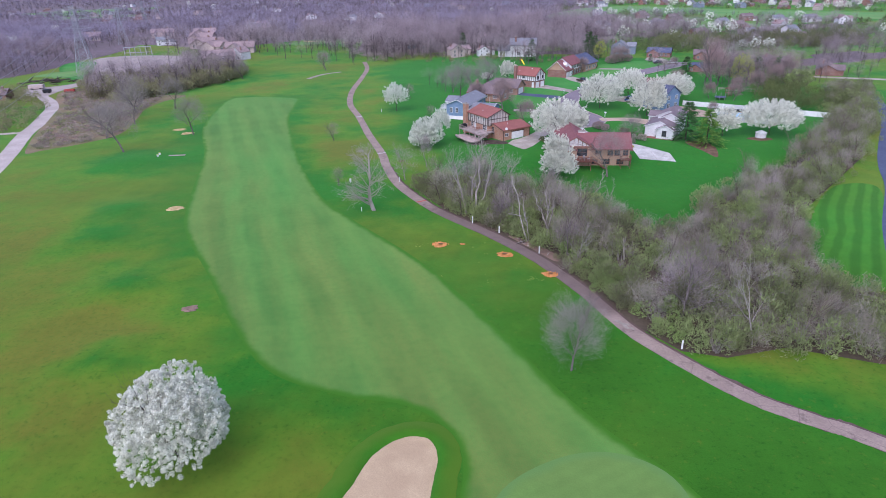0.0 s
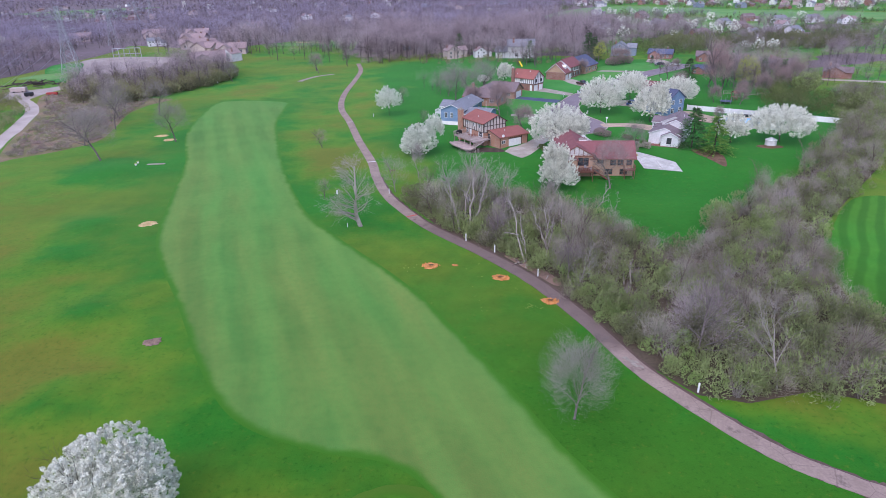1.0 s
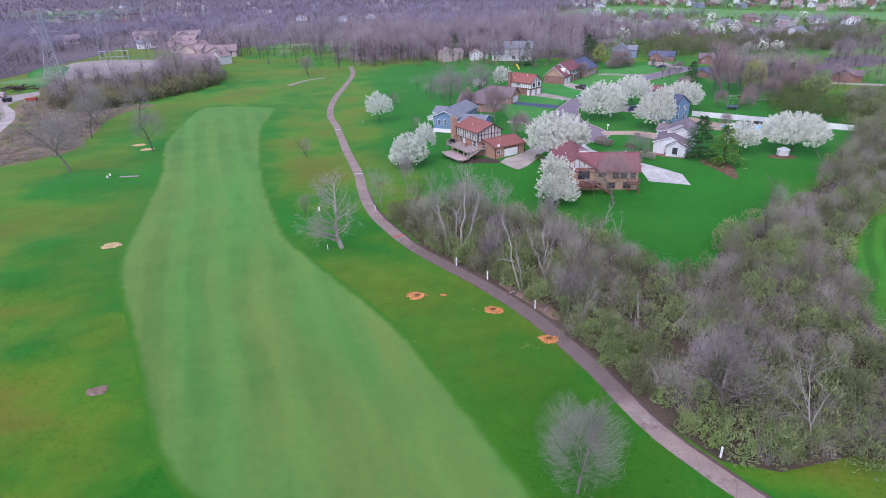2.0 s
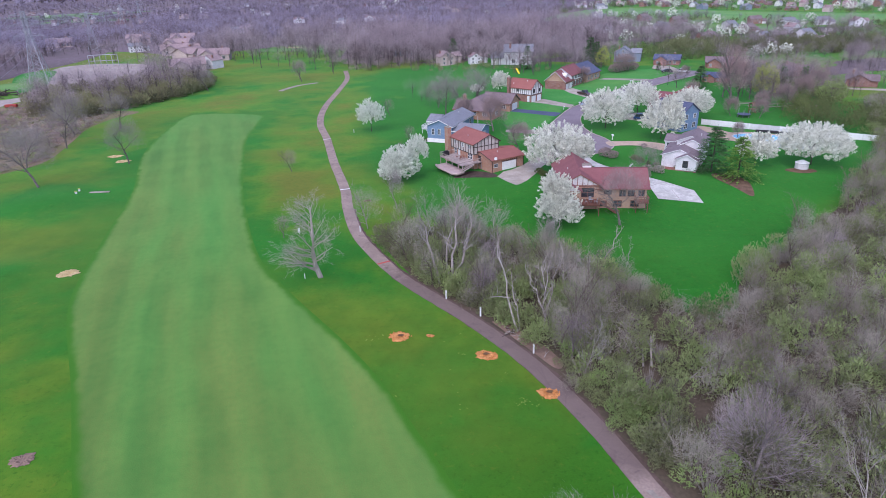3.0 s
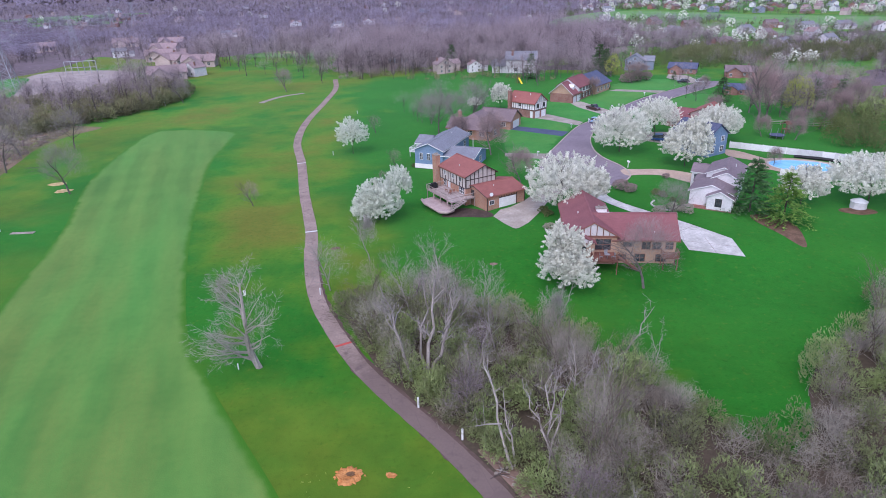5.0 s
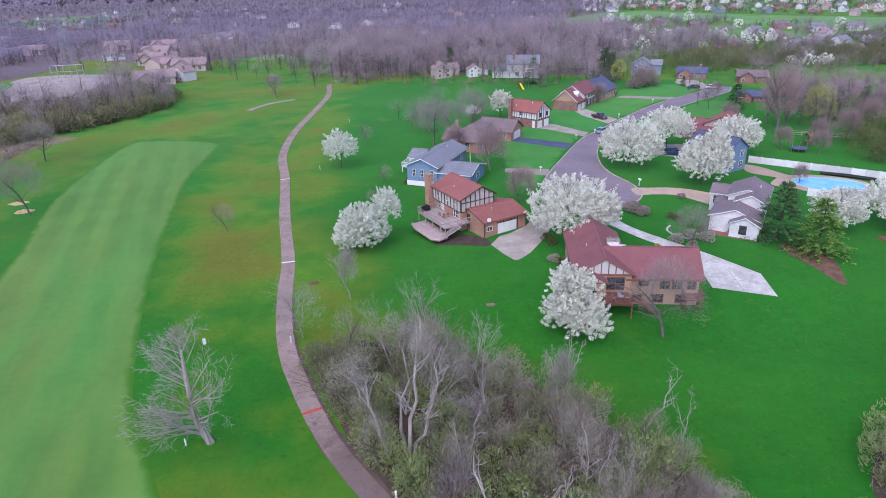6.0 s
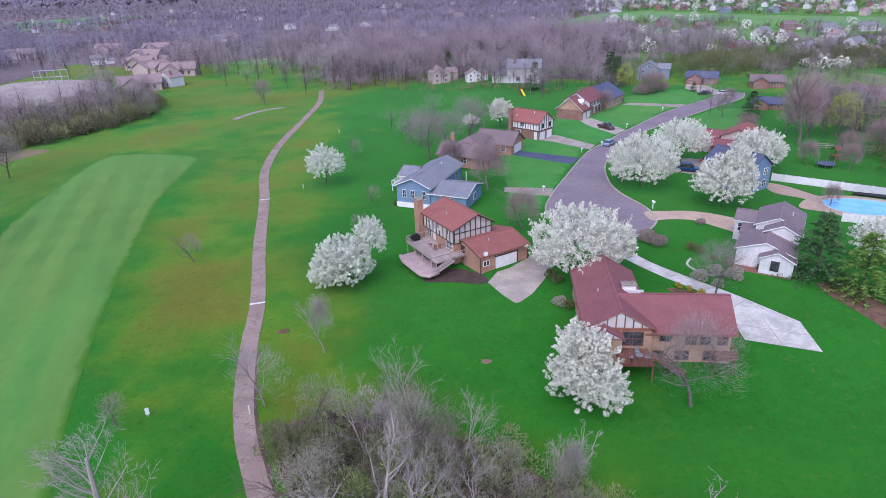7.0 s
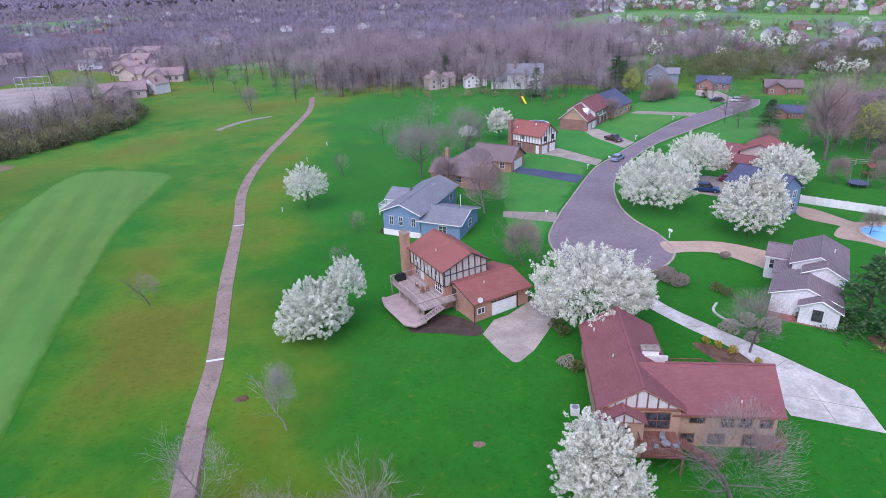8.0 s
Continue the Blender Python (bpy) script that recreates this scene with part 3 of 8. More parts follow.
tagged(part("ground", me, M["rough"]), "olive and green rough grass on gently rolling golf land", "ground", kind="structure")

sheet("ground_fairway", FAIRWAY, M["fairway"], 0.022, "pale green mown fairway with faint mower stripes", "fairway", cell=1.5, rim=1.7)
sheet("ground_green", smooth([(2.5, 30), (4.8, 38.9), (10.6, 43.4), (16.4, 44.3), (21, 41.5), (22, 36), (20, 28), (10, 25)]), M["green"], 0.04, "light closely mown putting green edge", "putting green", cell=1.0, rim=1.5)
BUNKER = smooth([(-9.6, 37), (-8.4, 41), (-7, 44.5), (-4.2, 46.8), (-1.6, 46.4), (-0.6, 44), (-0.9, 40.5), (-2, 36), (-6, 34)])


def lip(outline, rings, material, label, seed):
    """A raised rim of grass round an outline; rings: distance outwards, height and raggedness."""
    r = np.random.default_rng(seed)
    d = np.roll(outline, -1, 0) - np.roll(outline, 1, 0)
    out = np.stack([-d[:, 1], d[:, 0]], 1) / np.linalg.norm(d, axis=1)[:, None]
    n = len(outline)
    sway = sum(np.sin(np.arange(n) * math.tau / n * k + r.uniform(0, 6)) / k ** 0.5 for k in (3, 7, 13, 22)) * 0.6
    v = np.vstack([np.column_stack([outline + out * (far + rag * sway)[:, None], np.full(n, high) + ground(outline[:, 0], outline[:, 1])]) for far, high, rag in rings])
    f = np.array([(k * n + i, k * n + (i + 1) % n, (k + 1) * n + (i + 1) % n, (k + 1) * n + i) for k in range(len(rings) - 1) for i in range(n)])
    me = bulk("ground_collar", v, f)
    me.attributes.new("rim", "FLOAT", "POINT").data.foreach_set("value", np.repeat(np.linspace(1, 0, len(rings)), n).astype(np.float32))
    return tagged(part("ground_collar", me, material), label, "grass", kind="structure")


lip(BUNKER[np.linspace(0, len(BUNKER), 160, endpoint=False).astype(int)] if len(BUNKER) > 160 else BUNKER, ((-0.12, 0.045, 0.1), (0.12, 0.32, 0.08), (0.7, 0.38, 0.1), (1.5, 0.2, 0.15), (2.2, 0.03, 0.25)), M["collar"], "dark green grass lip round the sand bunker", 9)
sheet("ground_bunker", BUNKER, M["sand"], 0.05, "raked tan sand of a golf bunker", "bunker", cell=1.0)
sheet("ground_litter", WOOD, M["scrub_soil"], 0.035, "brown leaf litter under the thicket", "soil")
sheet("ground_scrub", smooth([(-120, 162.3), (-117.3, 164.5), (-114.1, 167.3), (-107.8, 173.8), (-103.8, 184.7), (-109.8, 208.2), (-113.7, 222), (-113.6, 237), (-109.3, 249), (-120.5, 253), (-149.6, 267), (-167, 281), (-171, 264), (-160.5, 243), (-149.2, 226), (-137, 197), (-129, 179)], 6), M["scrub_dry"], 0.03, "dry brown scrubland beside the gravel track", "scrubland")
sheet("ground_lawn", smooth([(60, 76.5), (58.2, 82), (61.5, 93), (70, 108), (82, 122), (90, 121), (80, 102), (70, 84), (66, 77)]), M["striped"], 0.04, "bright green lawn with curved mower stripes", "lawn")

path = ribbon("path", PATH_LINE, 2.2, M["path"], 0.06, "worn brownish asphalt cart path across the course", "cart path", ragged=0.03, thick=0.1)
ribbon("path_edge", PATH_LINE[8:120] + (0.2, 0.1), 2.55, M["path_edge"], 0.04, "dark dirt-stained edge along the cart path", "path edge", ragged=0.1)
# the path turns darker between y 64 and y 128
path.data.attributes.new("umber", "FLOAT", "POINT").data.foreach_set("value", np.array([float(ease((p.co.y - 64) / 12) * ease((128 - p.co.y) / 26)) for p in path.data.vertices], np.float32))
road = tagged(sheet("road", STREET, M["street"], 0.05, "", cell=5.0), "mauve-grey asphalt street ending in a turning circle", "street", kind="structure")
for side in (STREET_LEFT, STREET_RIGHT):
    ribbon("kerb", side, 0.32, M["concrete"], 0.14, "pale concrete kerb along the street", "kerb", thick=0.16)
ribbon("road_lane", smooth([(66, 76), (71.5, 86), (79.6, 100), (93.4, 121), (103.6, 140), (131.6, 184), (150, 225)], 8, closed=False), 3.2, M["blue_asphalt"], 0.045, "blue-grey sealed asphalt lane", "lane", thick=0.06)
ribbon("road_gravel", smooth([(-96, 92), (-105, 115), (-112.4, 133.2), (-120.3, 152.4), (-127.7, 169), (-135.5, 186), (-140.2, 199), (-147.4, 215.7), (-152.6, 227.5), (-162, 241.7), (-173, 254), (-182.4, 266)], 8, closed=False), np.linspace(5.2, 4.4, 89), M["gravel"], 0.045,
       "pale gravel track through the scrub", "track", ragged=0.08)
sheet("ground_yard", smooth([(-152, 315), (-148, 337), (-165, 385), (-200, 400), (-222, 388), (-205, 345), (-186, 318), (-170, 300)]), M["gravel"], 0.04, "pale gravel storage yard", "gravel yard", cell=8.0)
sheet("ground_worksite", smooth([(-186.6, 261), (-193.9, 275.8), (-188, 279), (-182, 284), (-178.4, 291), (-176, 301), (-167, 288), (-172, 279), (-173.5, 268), (-173, 254)], 6), M["gravel"], 0.05, "bare pale earth of a works yard", "gravel yard", cell=8.0)
ribbon("road_gravel", smooth([(-171, 290), (-176, 302), (-184.6, 318.2), (-196, 340), (-206, 360)], 6, closed=False), 7.0, M["gravel"], 0.055, "pale gravel ramp between the works yards", "track", ragged=0.2)
ribbon("road_gravel", smooth([(-136.5, 188.2), (-141, 187.2), (-148, 186), (-158, 184)], 6, closed=False), 2.6, M["gravel"], 0.052, "short pale gravel spur through the grass", "track", ragged=0.2)
sheet("ground_lawn", smooth([(-221, 345), (-229, 369), (-216, 373), (-201, 345), (-190, 324), (-183, 308), (-192, 304)], 6), M["lawn"], 0.065, "bright green grass below the power pylon", "grass", cell=6.0, rim=3.0)
ribbon("path_side", smooth([(-55, 306), (-62, 300), (-66, 291), (-67, 286)], 6, closed=False), 2.4, M["concrete"], 0.05, "short pale side path", "path")


def drive(name, outline, material, label, lift=0.06):
    return sheet(name, outline, material, lift, label, "driveway", cell=3.0)


drive("driveway", np.array([(15.4, 158.3), (17.2, 154.3), (18.7, 151.9), (19.1, 151.7), (19.6, 151.9), (21.5, 154.1), (24.2, 159.3), (26.2, 164.3), (30.5, 171), (34, 175), (30, 178.5), (25.5, 172), (22, 166), (18.9, 162.6), (17, 161.6)]), M["concrete"],
      "stained light concrete driveway beside the brick garage")
stem = lambda pts: smooth(pts, 6, closed=False)
drive("driveway", np.vstack([[(54.2, 139.7), (54.6, 146.0)], stem([(49.8, 152.2), (44.4, 158.8), (40.6, 163.9), (38.8, 168.5), (38.4, 175)]), stem([(34.8, 175), (35.6, 168.6), (37.6, 164.2), (41, 158.8), (45.0, 153.6), (46.4, 150)]), [(46.2, 142.3)]]),
      M["white_concrete"], "bright white new concrete driveway curving past the red-roofed house")
for a, b in (((50.2, 151.4), (46.6, 149.0)), ((54.4, 143), (46.4, 145.6)), ((50.2, 141.2), (50.4, 151)), ((44.4, 158.8), (41, 158.8)), ((40.6, 163.9), (37.6, 164.2)), ((47.4, 155.2), (44.4, 153.8))):
    ribbon("driveway_joint", [a, ((a[0] + b[0]) / 2, (a[1] + b[1]) / 2), b], 0.09, M["concrete"], 0.066, "dark joint between concrete slabs", "joint")
drive("driveway", smooth([(45.8, 185.2), (50, 185.4), (54.2, 185.1), (58.5, 183), (62.5, 178.5), (59, 174), (57, 176), (53.3, 180.4), (49, 181.2), (46, 181)], 5), M["tan_concrete"], "tan concrete driveway of the white house")
drive("driveway", [(25.9, 231.3), (40.4, 222.6), (37.7, 217.6), (24.2, 226.9)], M["blue_asphalt"], "dark blue-grey sealed driveway between two lawns")
drive("driveway", [(20.8, 201.6), (30.9, 200.2), (29.8, 195.2), (20.5, 198.6)], M["concrete"], "short pale concrete driveway of the blue house")
drive("driveway", [(34.6, 246.8), (38, 246.5), (46.6, 234.4), (44.4, 230.2), (36.6, 238.6), (33, 241.5)], M["concrete"], "pale concrete driveway of the half-timbered house")
drive("driveway", [(47.5, 266), (52, 266.5), (58.4, 250.2), (54.4, 244.8), (49, 257)], M["concrete"], "pale concrete driveway with a parked car")
drive("driveway", [(66, 286), (69.5, 289), (86.5, 283.5), (83, 279.4)], M["concrete"], "narrow pale concrete driveway")
drive("driveway", [(54, 214), (57.5, 220), (66, 220), (74, 216), (73, 208), (64, 206)], M["concrete"], "concrete driveway behind blossom trees with parked cars")
drive("driveway", [(96, 313), (100, 323), (106, 318), (106.5, 303), (101, 298)], M["concrete"], "pale concrete driveway at the street bend")

# dug patches in the grass
for x, y, r, m, n in ((-1.5, 94.8, 1.35, "clay", "ring of dug orange clay in the grass"), (2.4, 94.9, 0.5, "clay", "small heap of orange clay in the grass"), (9.4, 90.3, 1.3, "clay", "ring of dug orange clay in the grass"),
                      (15.9, 82.8, 1.2, "clay", "ring of dug orange clay beside the cart path"), (-86.5, 187.5, 1.8, "pale_sand", "patch of pale sand in the grass"), (-81.8, 182.3, 1.8, "pale_sand", "patch of pale sand in the grass"),
                      (-57.2, 115.4, 1.7, "pale_sand", "patch of pale sand in the grass"), (-37.3, 73.6, 1.2, "litter_brown", "worn brown bare patch in the grass"), (14.4, 139, 0.6, "litter_brown", "small bare patch in the lawn"),
                      (-12.4, 147.2, 0.8, "mulch", "small heap of brown soil in the grass")):
    rng = np.random.default_rng(int(abs(x * 10)))
    g = Geo()
    k, rings = 36, (1.0, 0.8, 0.55, 0.25)
    wob = [1 + 0.10 * math.sin(2 * a + x) + 0.06 * math.sin(3 * a + y) + rng.normal(0, 0.10) for a in np.linspace(0, math.tau, k, endpoint=False)]
    for j, (s, h) in enumerate(zip(rings, (0.0, 0.16, 0.2, -0.02))):
        for i in range(k):
            a = i * math.tau / k
            px, py = x + r * s * wob[i] * math.cos(a), y + 0.8 * r * s * wob[i] * math.sin(a)
            g.v.append((px, py, float(ground(px, py)) + 0.045 + (h * min(r, 1.9) / 1.9 * rng.uniform(0.5, 1.2) if j else 0)))
    g.f = [(j * k + i, j * k + (i + 1) % k, (j + 1) * k + (i + 1) % k, (j + 1) * k + i) for j in range(3) for i in range(k)] + [tuple(range(3 * k, 4 * k))]
    patch = tagged(part("dirt_patch", g, M[m]), n, "bare patch", "dug patches on the course")
    if m == "clay" and r > 1:
        hole, clods = Geo(), Geo()
        hx, hy = x + rng.normal(0, 0.12), y + 0.18
        hole.v = [(hx + r * 0.34 * w * math.cos(a), hy + r * 0.22 * w * math.sin(a), 0.17) for a, w in zip(np.linspace(0, math.tau, 20, endpoint=False), rng.uniform(0.7, 1.2, 20))]
        hole.f = [tuple(range(20))]
        part("hole", hole, M["dark_soil"], patch, "dark soil in the middle")
        for _ in range(40):
            a, far, e = rng.uniform(0, math.tau), r * rng.uniform(0.45, 1.12), rng.uniform(0.05, 0.16)
            cx, cy, n0 = x + far * math.cos(a), y + 0.8 * far * math.sin(a), len(clods.v)
            clods.v += [(cx - e, cy - e * 0.6, 0.05), (cx + e, cy - e * 0.8, 0.05), (cx + 0.2 * e, cy + e, 0.05), (cx, cy, 0.12 + 1.2 * e)]
            clods.f += [(n0, n0 + 1, n0 + 3), (n0 + 1, n0 + 2, n0 + 3), (n0 + 2, n0, n0 + 3)]
        tagged(part("loose_soil", clods, M["clay"], patch), "loose clods of orange clay", kind="stuff")

# painted distance bars across the cart path
def bar(i, material, label):
    d = PATH_LINE[i + 1] - PATH_LINE[i]
    d /= np.linalg.norm(d)
    s = np.array([-d[1], d[0]])
    c = PATH_LINE[i]
    q = [c + s * a + d * b for a, b in ((-1.1, -0.22), (1.1, -0.22), (1.1, 0.22), (-1.1, 0.22))]
    tagged(part("path_marking", Geo().add([(x, y, float(ground(x, y)) + 0.07) for x, y in q], [(0, 1, 2, 3)]), material), label, "marking", "painted bars on the path")


near = lambda x, y: int(np.argmin(np.hypot(PATH_LINE[:, 0] - x, PATH_LINE[:, 1] - y)))
bar(near(-18.3, 154.7), M["white_paint"], "white painted bar across the cart path")
bar(near(-31, 200.7), M["white_paint"], "white painted bar across the cart path")
bar(near(-5.7, 117.4), M["red_paint"], "red painted bar across the cart path")


# ---- trees ----
def limbs(seed, height, spread_out, levels=3, trunk=0.16, first=0.3, counts=(8, 6, 6), lean=0.0, droop=0.1, reaching=0.62, sprigs=5, twig_width=0.009, bias=(0, 0, 0), thin=0.55):
    """A bare tree: tapered trunk and limbs in one mesh, fine twigs in another."""
    rng = random.Random(seed)
    wood, fine = Geo(), Geo()

    def grow(p, d, length, r, level):
        n = 5 - level if level < 3 else 2
        pts, radii = [p], [r]
        q, h = Vector(p), Vector(d)
        for i in range(n):
            h = (h + Vector((rng.gauss(0, 0.13), rng.gauss(0, 0.13), rng.gauss(0.04 if level else 0, 0.09)))).normalized()
            q = q + h * length / n
            pts.append(q.copy())
            radii.append(max(r * (1 - 0.75 * (i + 1) / n), 0.008))
        if level < 2:
            wood.tube(pts, radii, 6 - level)
        elif level == 2:
            wood.tube(pts, [max(0.7 * v, 0.009) for v in radii], 3)
        else:
            a = Vector((rng.gauss(0, 1), rng.gauss(0, 1), rng.gauss(0, 1))).normalized() * min(max(0.5 * r, twig_width), 0.016)
            fine.add([pts[0] - a, pts[0] + a, pts[-1]], [(0, 1, 2)])
            for k in range(sprigs):
                b = pts[0].lerp(pts[-1], rng.uniform(0.15, 0.7))
                c = b + (h + Vector((rng.gauss(0, 0.5), rng.gauss(0, 0.5), rng.gauss(0.1, 0.35)))).normalized() * length * rng.uniform(0.4, 0.75)
                fine.add([b - a * 0.7, b + a * 0.7, c], [(0, 1, 2)])
        if level < levels:
            for k in range(counts[level]):
                s = first + (1 - first) * (k + rng.random()) / counts[level] if level == 0 else 0.2 + 0.8 * (k + rng.random()) / counts[level]
                i = min(int(s * n), n - 1)
                at = pts[i].lerp(pts[i + 1], s * n - i)
                along = (pts[i + 1] - pts[i]).normalized()
                turn = Vector((rng.gauss(0, 1), rng.gauss(0, 1), rng.gauss(0, 0.4))) + Vector(bias)
                turn = (turn - along * turn.dot(along)).normalized()
                out = (along * (0.75 + 0.3 * s) + turn * spread_out * rng.uniform(0.7, 1.2)).normalized()
                reach = length * (reaching - 0.25 * s if level == 0 else 0.55 - 0.15 * s) * rng.uniform(0.75, 1.2)
                grow(at, out, reach, radii[i] * thin, level + 1)

    grow(Vector((0, 0, -0.2)), Vector((lean, lean * 0.5, 1)), height, trunk, 0)
    return wood, fine


def twig_crown(rng, count, radius, height, base, width=0.022, length=1.3, up=0.5, mess=0.75):
    """A cloud of short thin twigs that point outwards and up, inside a dome."""
    d = rng.normal(size=(count, 3))
    d /= np.linalg.norm(d, axis=1)[:, None]
    d[:, 2] = np.where(d[:, 2] < -0.45, -d[:, 2], d[:, 2])
    a = np.arctan2(d[:, 1], d[:, 0])
    far = rng.uniform(0.3, 1.0, count) ** 0.55 * (1 + 0.12 * np.sin(3 * a + rng.uniform(0, 6)) + 0.08 * np.sin(5 * a + 4 * d[:, 2]))
    tall = height - base
    tip = d * far[:, None] * (radius, radius, tall * 0.56) + (0, 0, base + tall * 0.44)
    way = d * (1, 1, 0.6) + (0, 0, up) + rng.normal(0, mess, (count, 3))
    way /= np.linalg.norm(way, axis=1)[:, None]
    root = tip - way * (length * rng.uniform(0.5, 1.3, count))[:, None]
    w = np.cross(way, rng.normal(size=(count, 3)))
    w *= (width / np.linalg.norm(w, axis=1))[:, None]
    return np.stack([root - w, root + w, tip], 1).reshape(-1, 3), np.arange(3 * count).reshape(count, 3)


def bare_tree(seed, height, label, bark="bark", twig="twig", group="", puff=None, width=0.016, **how):
    """puff: how many twigs fill the crown, and its radius; without it the twigs grow from the limbs."""
    if puff:
        how["levels"] = 2
    wood, fine = limbs(seed, height * (0.9 if puff else 1), **how)
    t = thing("bare_tree", label, "tree", group)
    part("trunk", wood, M[bark], t)
    if puff:
        fine = bulk("crown", *twig_crown(np.random.default_rng(seed), puff[0], puff[1], height, height * how.get("first", 0.2) * 0.8, width, 0.095 * height, mess=0.38 if puff[0] > 2000 else 0.6))
    part("crown", fine, M[twig], t, "fine bare twigs")
    return t


def flakes(points, size, rng, flat=0.0):
    """Small four-cornered leaves at the points."""
    n = len(points)
    u = rng.normal(size=(n, 3))
    u[:, 2] *= 1 - flat
    u /= np.linalg.norm(u, axis=1)[:, None]
    w = np.cross(u, rng.normal(size=(n, 3)))
    w /= np.linalg.norm(w, axis=1)[:, None]
    s = (size * rng.uniform(0.6, 1.3, n))[:, None]
    u, w = u * s, w * s * 0.75
    v = np.stack([points - u, points - w * 0.8, points + u, points + w], 1).reshape(-1, 3)
    return v, np.arange(4 * n).reshape(n, 4)


def lobed(rng, count, lobes, radius, height, base, push=0.5):
    """Points over a crown made of rounded lobes, with gaps between them."""
    c = rng.normal(size=(lobes, 3))
    c /= np.linalg.norm(c, axis=1)[:, None]
    c[:, 2] = np.abs(c[:, 2]) * 1.5 - 0.55
    c *= rng.uniform(0.40, 0.66, lobes)[:, None]
    r = rng.uniform(0.26, 0.44, lobes)
    c, r = np.vstack([c, [[0, 0, 0]]]), np.append(r, push)
    pick = rng.choice(lobes + 1, count * 3, p=r ** 2 / (r ** 2).sum())
    d = rng.normal(size=(count * 3, 3))
    d /= np.linalg.norm(d, axis=1)[:, None]
    ripple = 1 + 0.10 * np.sin(9 * d[:, 0] + 5 * pick) * np.sin(8 * d[:, 1] + pick) + 0.07 * np.sin(17 * d[:, 2] + 3 * pick)
    p = c[pick] + d * (r[pick] * ripple * (1 - 0.28 * rng.random(count * 3) ** 2))[:, None]
    depth = np.min(np.linalg.norm(p[:, None, :] - c[None], axis=2) / r[None], axis=1)
    p = p[depth > 0.66][:count]
    return np.column_stack([p[:, 0] * radius, p[:, 1] * radius, base + (p[:, 2] + 0.62) / 1.5 * height])


def sprays(points, out, size, rng, slim=0.6, stray=0.9):
    """Small pointed leaf sprays at the points, leaning outwards."""
    n = len(points)
    u = out + rng.normal(0, stray, (n, 3))
    u /= np.linalg.norm(u, axis=1)[:, None]
    w = np.cross(u, rng.normal(size=(n, 3)))
    w /= np.linalg.norm(w, axis=1)[:, None]
    s = (size * rng.uniform(0.6, 1.4, n))[:, None]
    u, w = u * s, w * s * slim
    return np.stack([points - u * 0.6 - w, points + u, points - u * 0.2 + w], 1).reshape(-1, 3), np.arange(3 * n).reshape(n, 3)


def clumped(rng, clumps, each, radius, height, base, wild=0.12, size=0.13, skirt=0.35, spike=1.0):
    """A flowering crown: many rounded puffs of small sprays over an uneven dome, with dark gaps between them."""
    i = np.arange(int(clumps * 1.35)) + 0.5
    z = 1 - 1.5 * i / len(i)
    turn = 2.399963 * i + rng.normal(0, 0.12, len(i))
    z = np.clip(z + rng.normal(0, 0.05, len(i)), -0.54, 1)
    flat = np.sqrt(1 - z ** 2)
    d = np.column_stack([np.cos(turn) * flat, np.sin(turn) * flat, z])
    a, b, c = rng.uniform(0, math.tau, 3)
    swell = 1 + 0.06 * np.sin(2 * turn + a) * flat + 0.05 * np.sin(3 * turn + b + 2 * z) + 0.05 * np.sin(5 * turn + c - 3 * z)
    far = 0.86 * swell * (1 + rng.normal(0, wild * 0.6, len(d)))
    deep = rng.random(len(d)) < 0.33
    far[deep] *= rng.uniform(0.55, 0.85, deep.sum())
    form = np.where(z < 0, 1 - skirt * z ** 2, 1.0)
    c = np.column_stack([d[:, 0] * far * form * radius, d[:, 1] * far * form * radius, base + height * (0.43 + 0.55 * z * far)])
    c[:, 2] = np.maximum(c[:, 2], base * rng.uniform(0.7, 1.1, len(c)))
    rc = 1.75 * radius / math.sqrt(len(d)) * rng.uniform(0.75, 1.3, len(c))
    k = np.repeat(np.arange(len(c)), each)
    o = rng.normal(size=(len(k), 3)) + 0.9 * d[k] + (0, 0, 0.25)
    o /= np.linalg.norm(o, axis=1)[:, None]
    axis = d + rng.normal(0, 0.3, d.shape) + (0, 0, 0.55)
    axis /= np.linalg.norm(axis, axis=1)[:, None]
    along = rng.uniform(-0.9, 1.5, len(k)) * rng.uniform(0.6, 1.15, len(c))[k] * spike
    p = c[k] + o * (rc[k] * rng.uniform(0.45, 0.9, len(k)) * (1.0 - 0.32 * np.abs(along)))[:, None] + axis[k] * (along * rc[k])[:, None]
    n = len(k) // 6
    core = rng.normal(size=(n, 3))
    core /= np.linalg.norm(core, axis=1)[:, None]
    core[:, 2] = np.where(core[:, 2] < -0.5, -core[:, 2], core[:, 2])
    inner = core * (rng.uniform(0.3, 0.74, n)[:, None]) * (radius, radius, height * 0.52) + (0, 0, base + height * 0.43)
    return sprays(np.vstack([p, inner]), np.vstack([o, core]), size, rng)


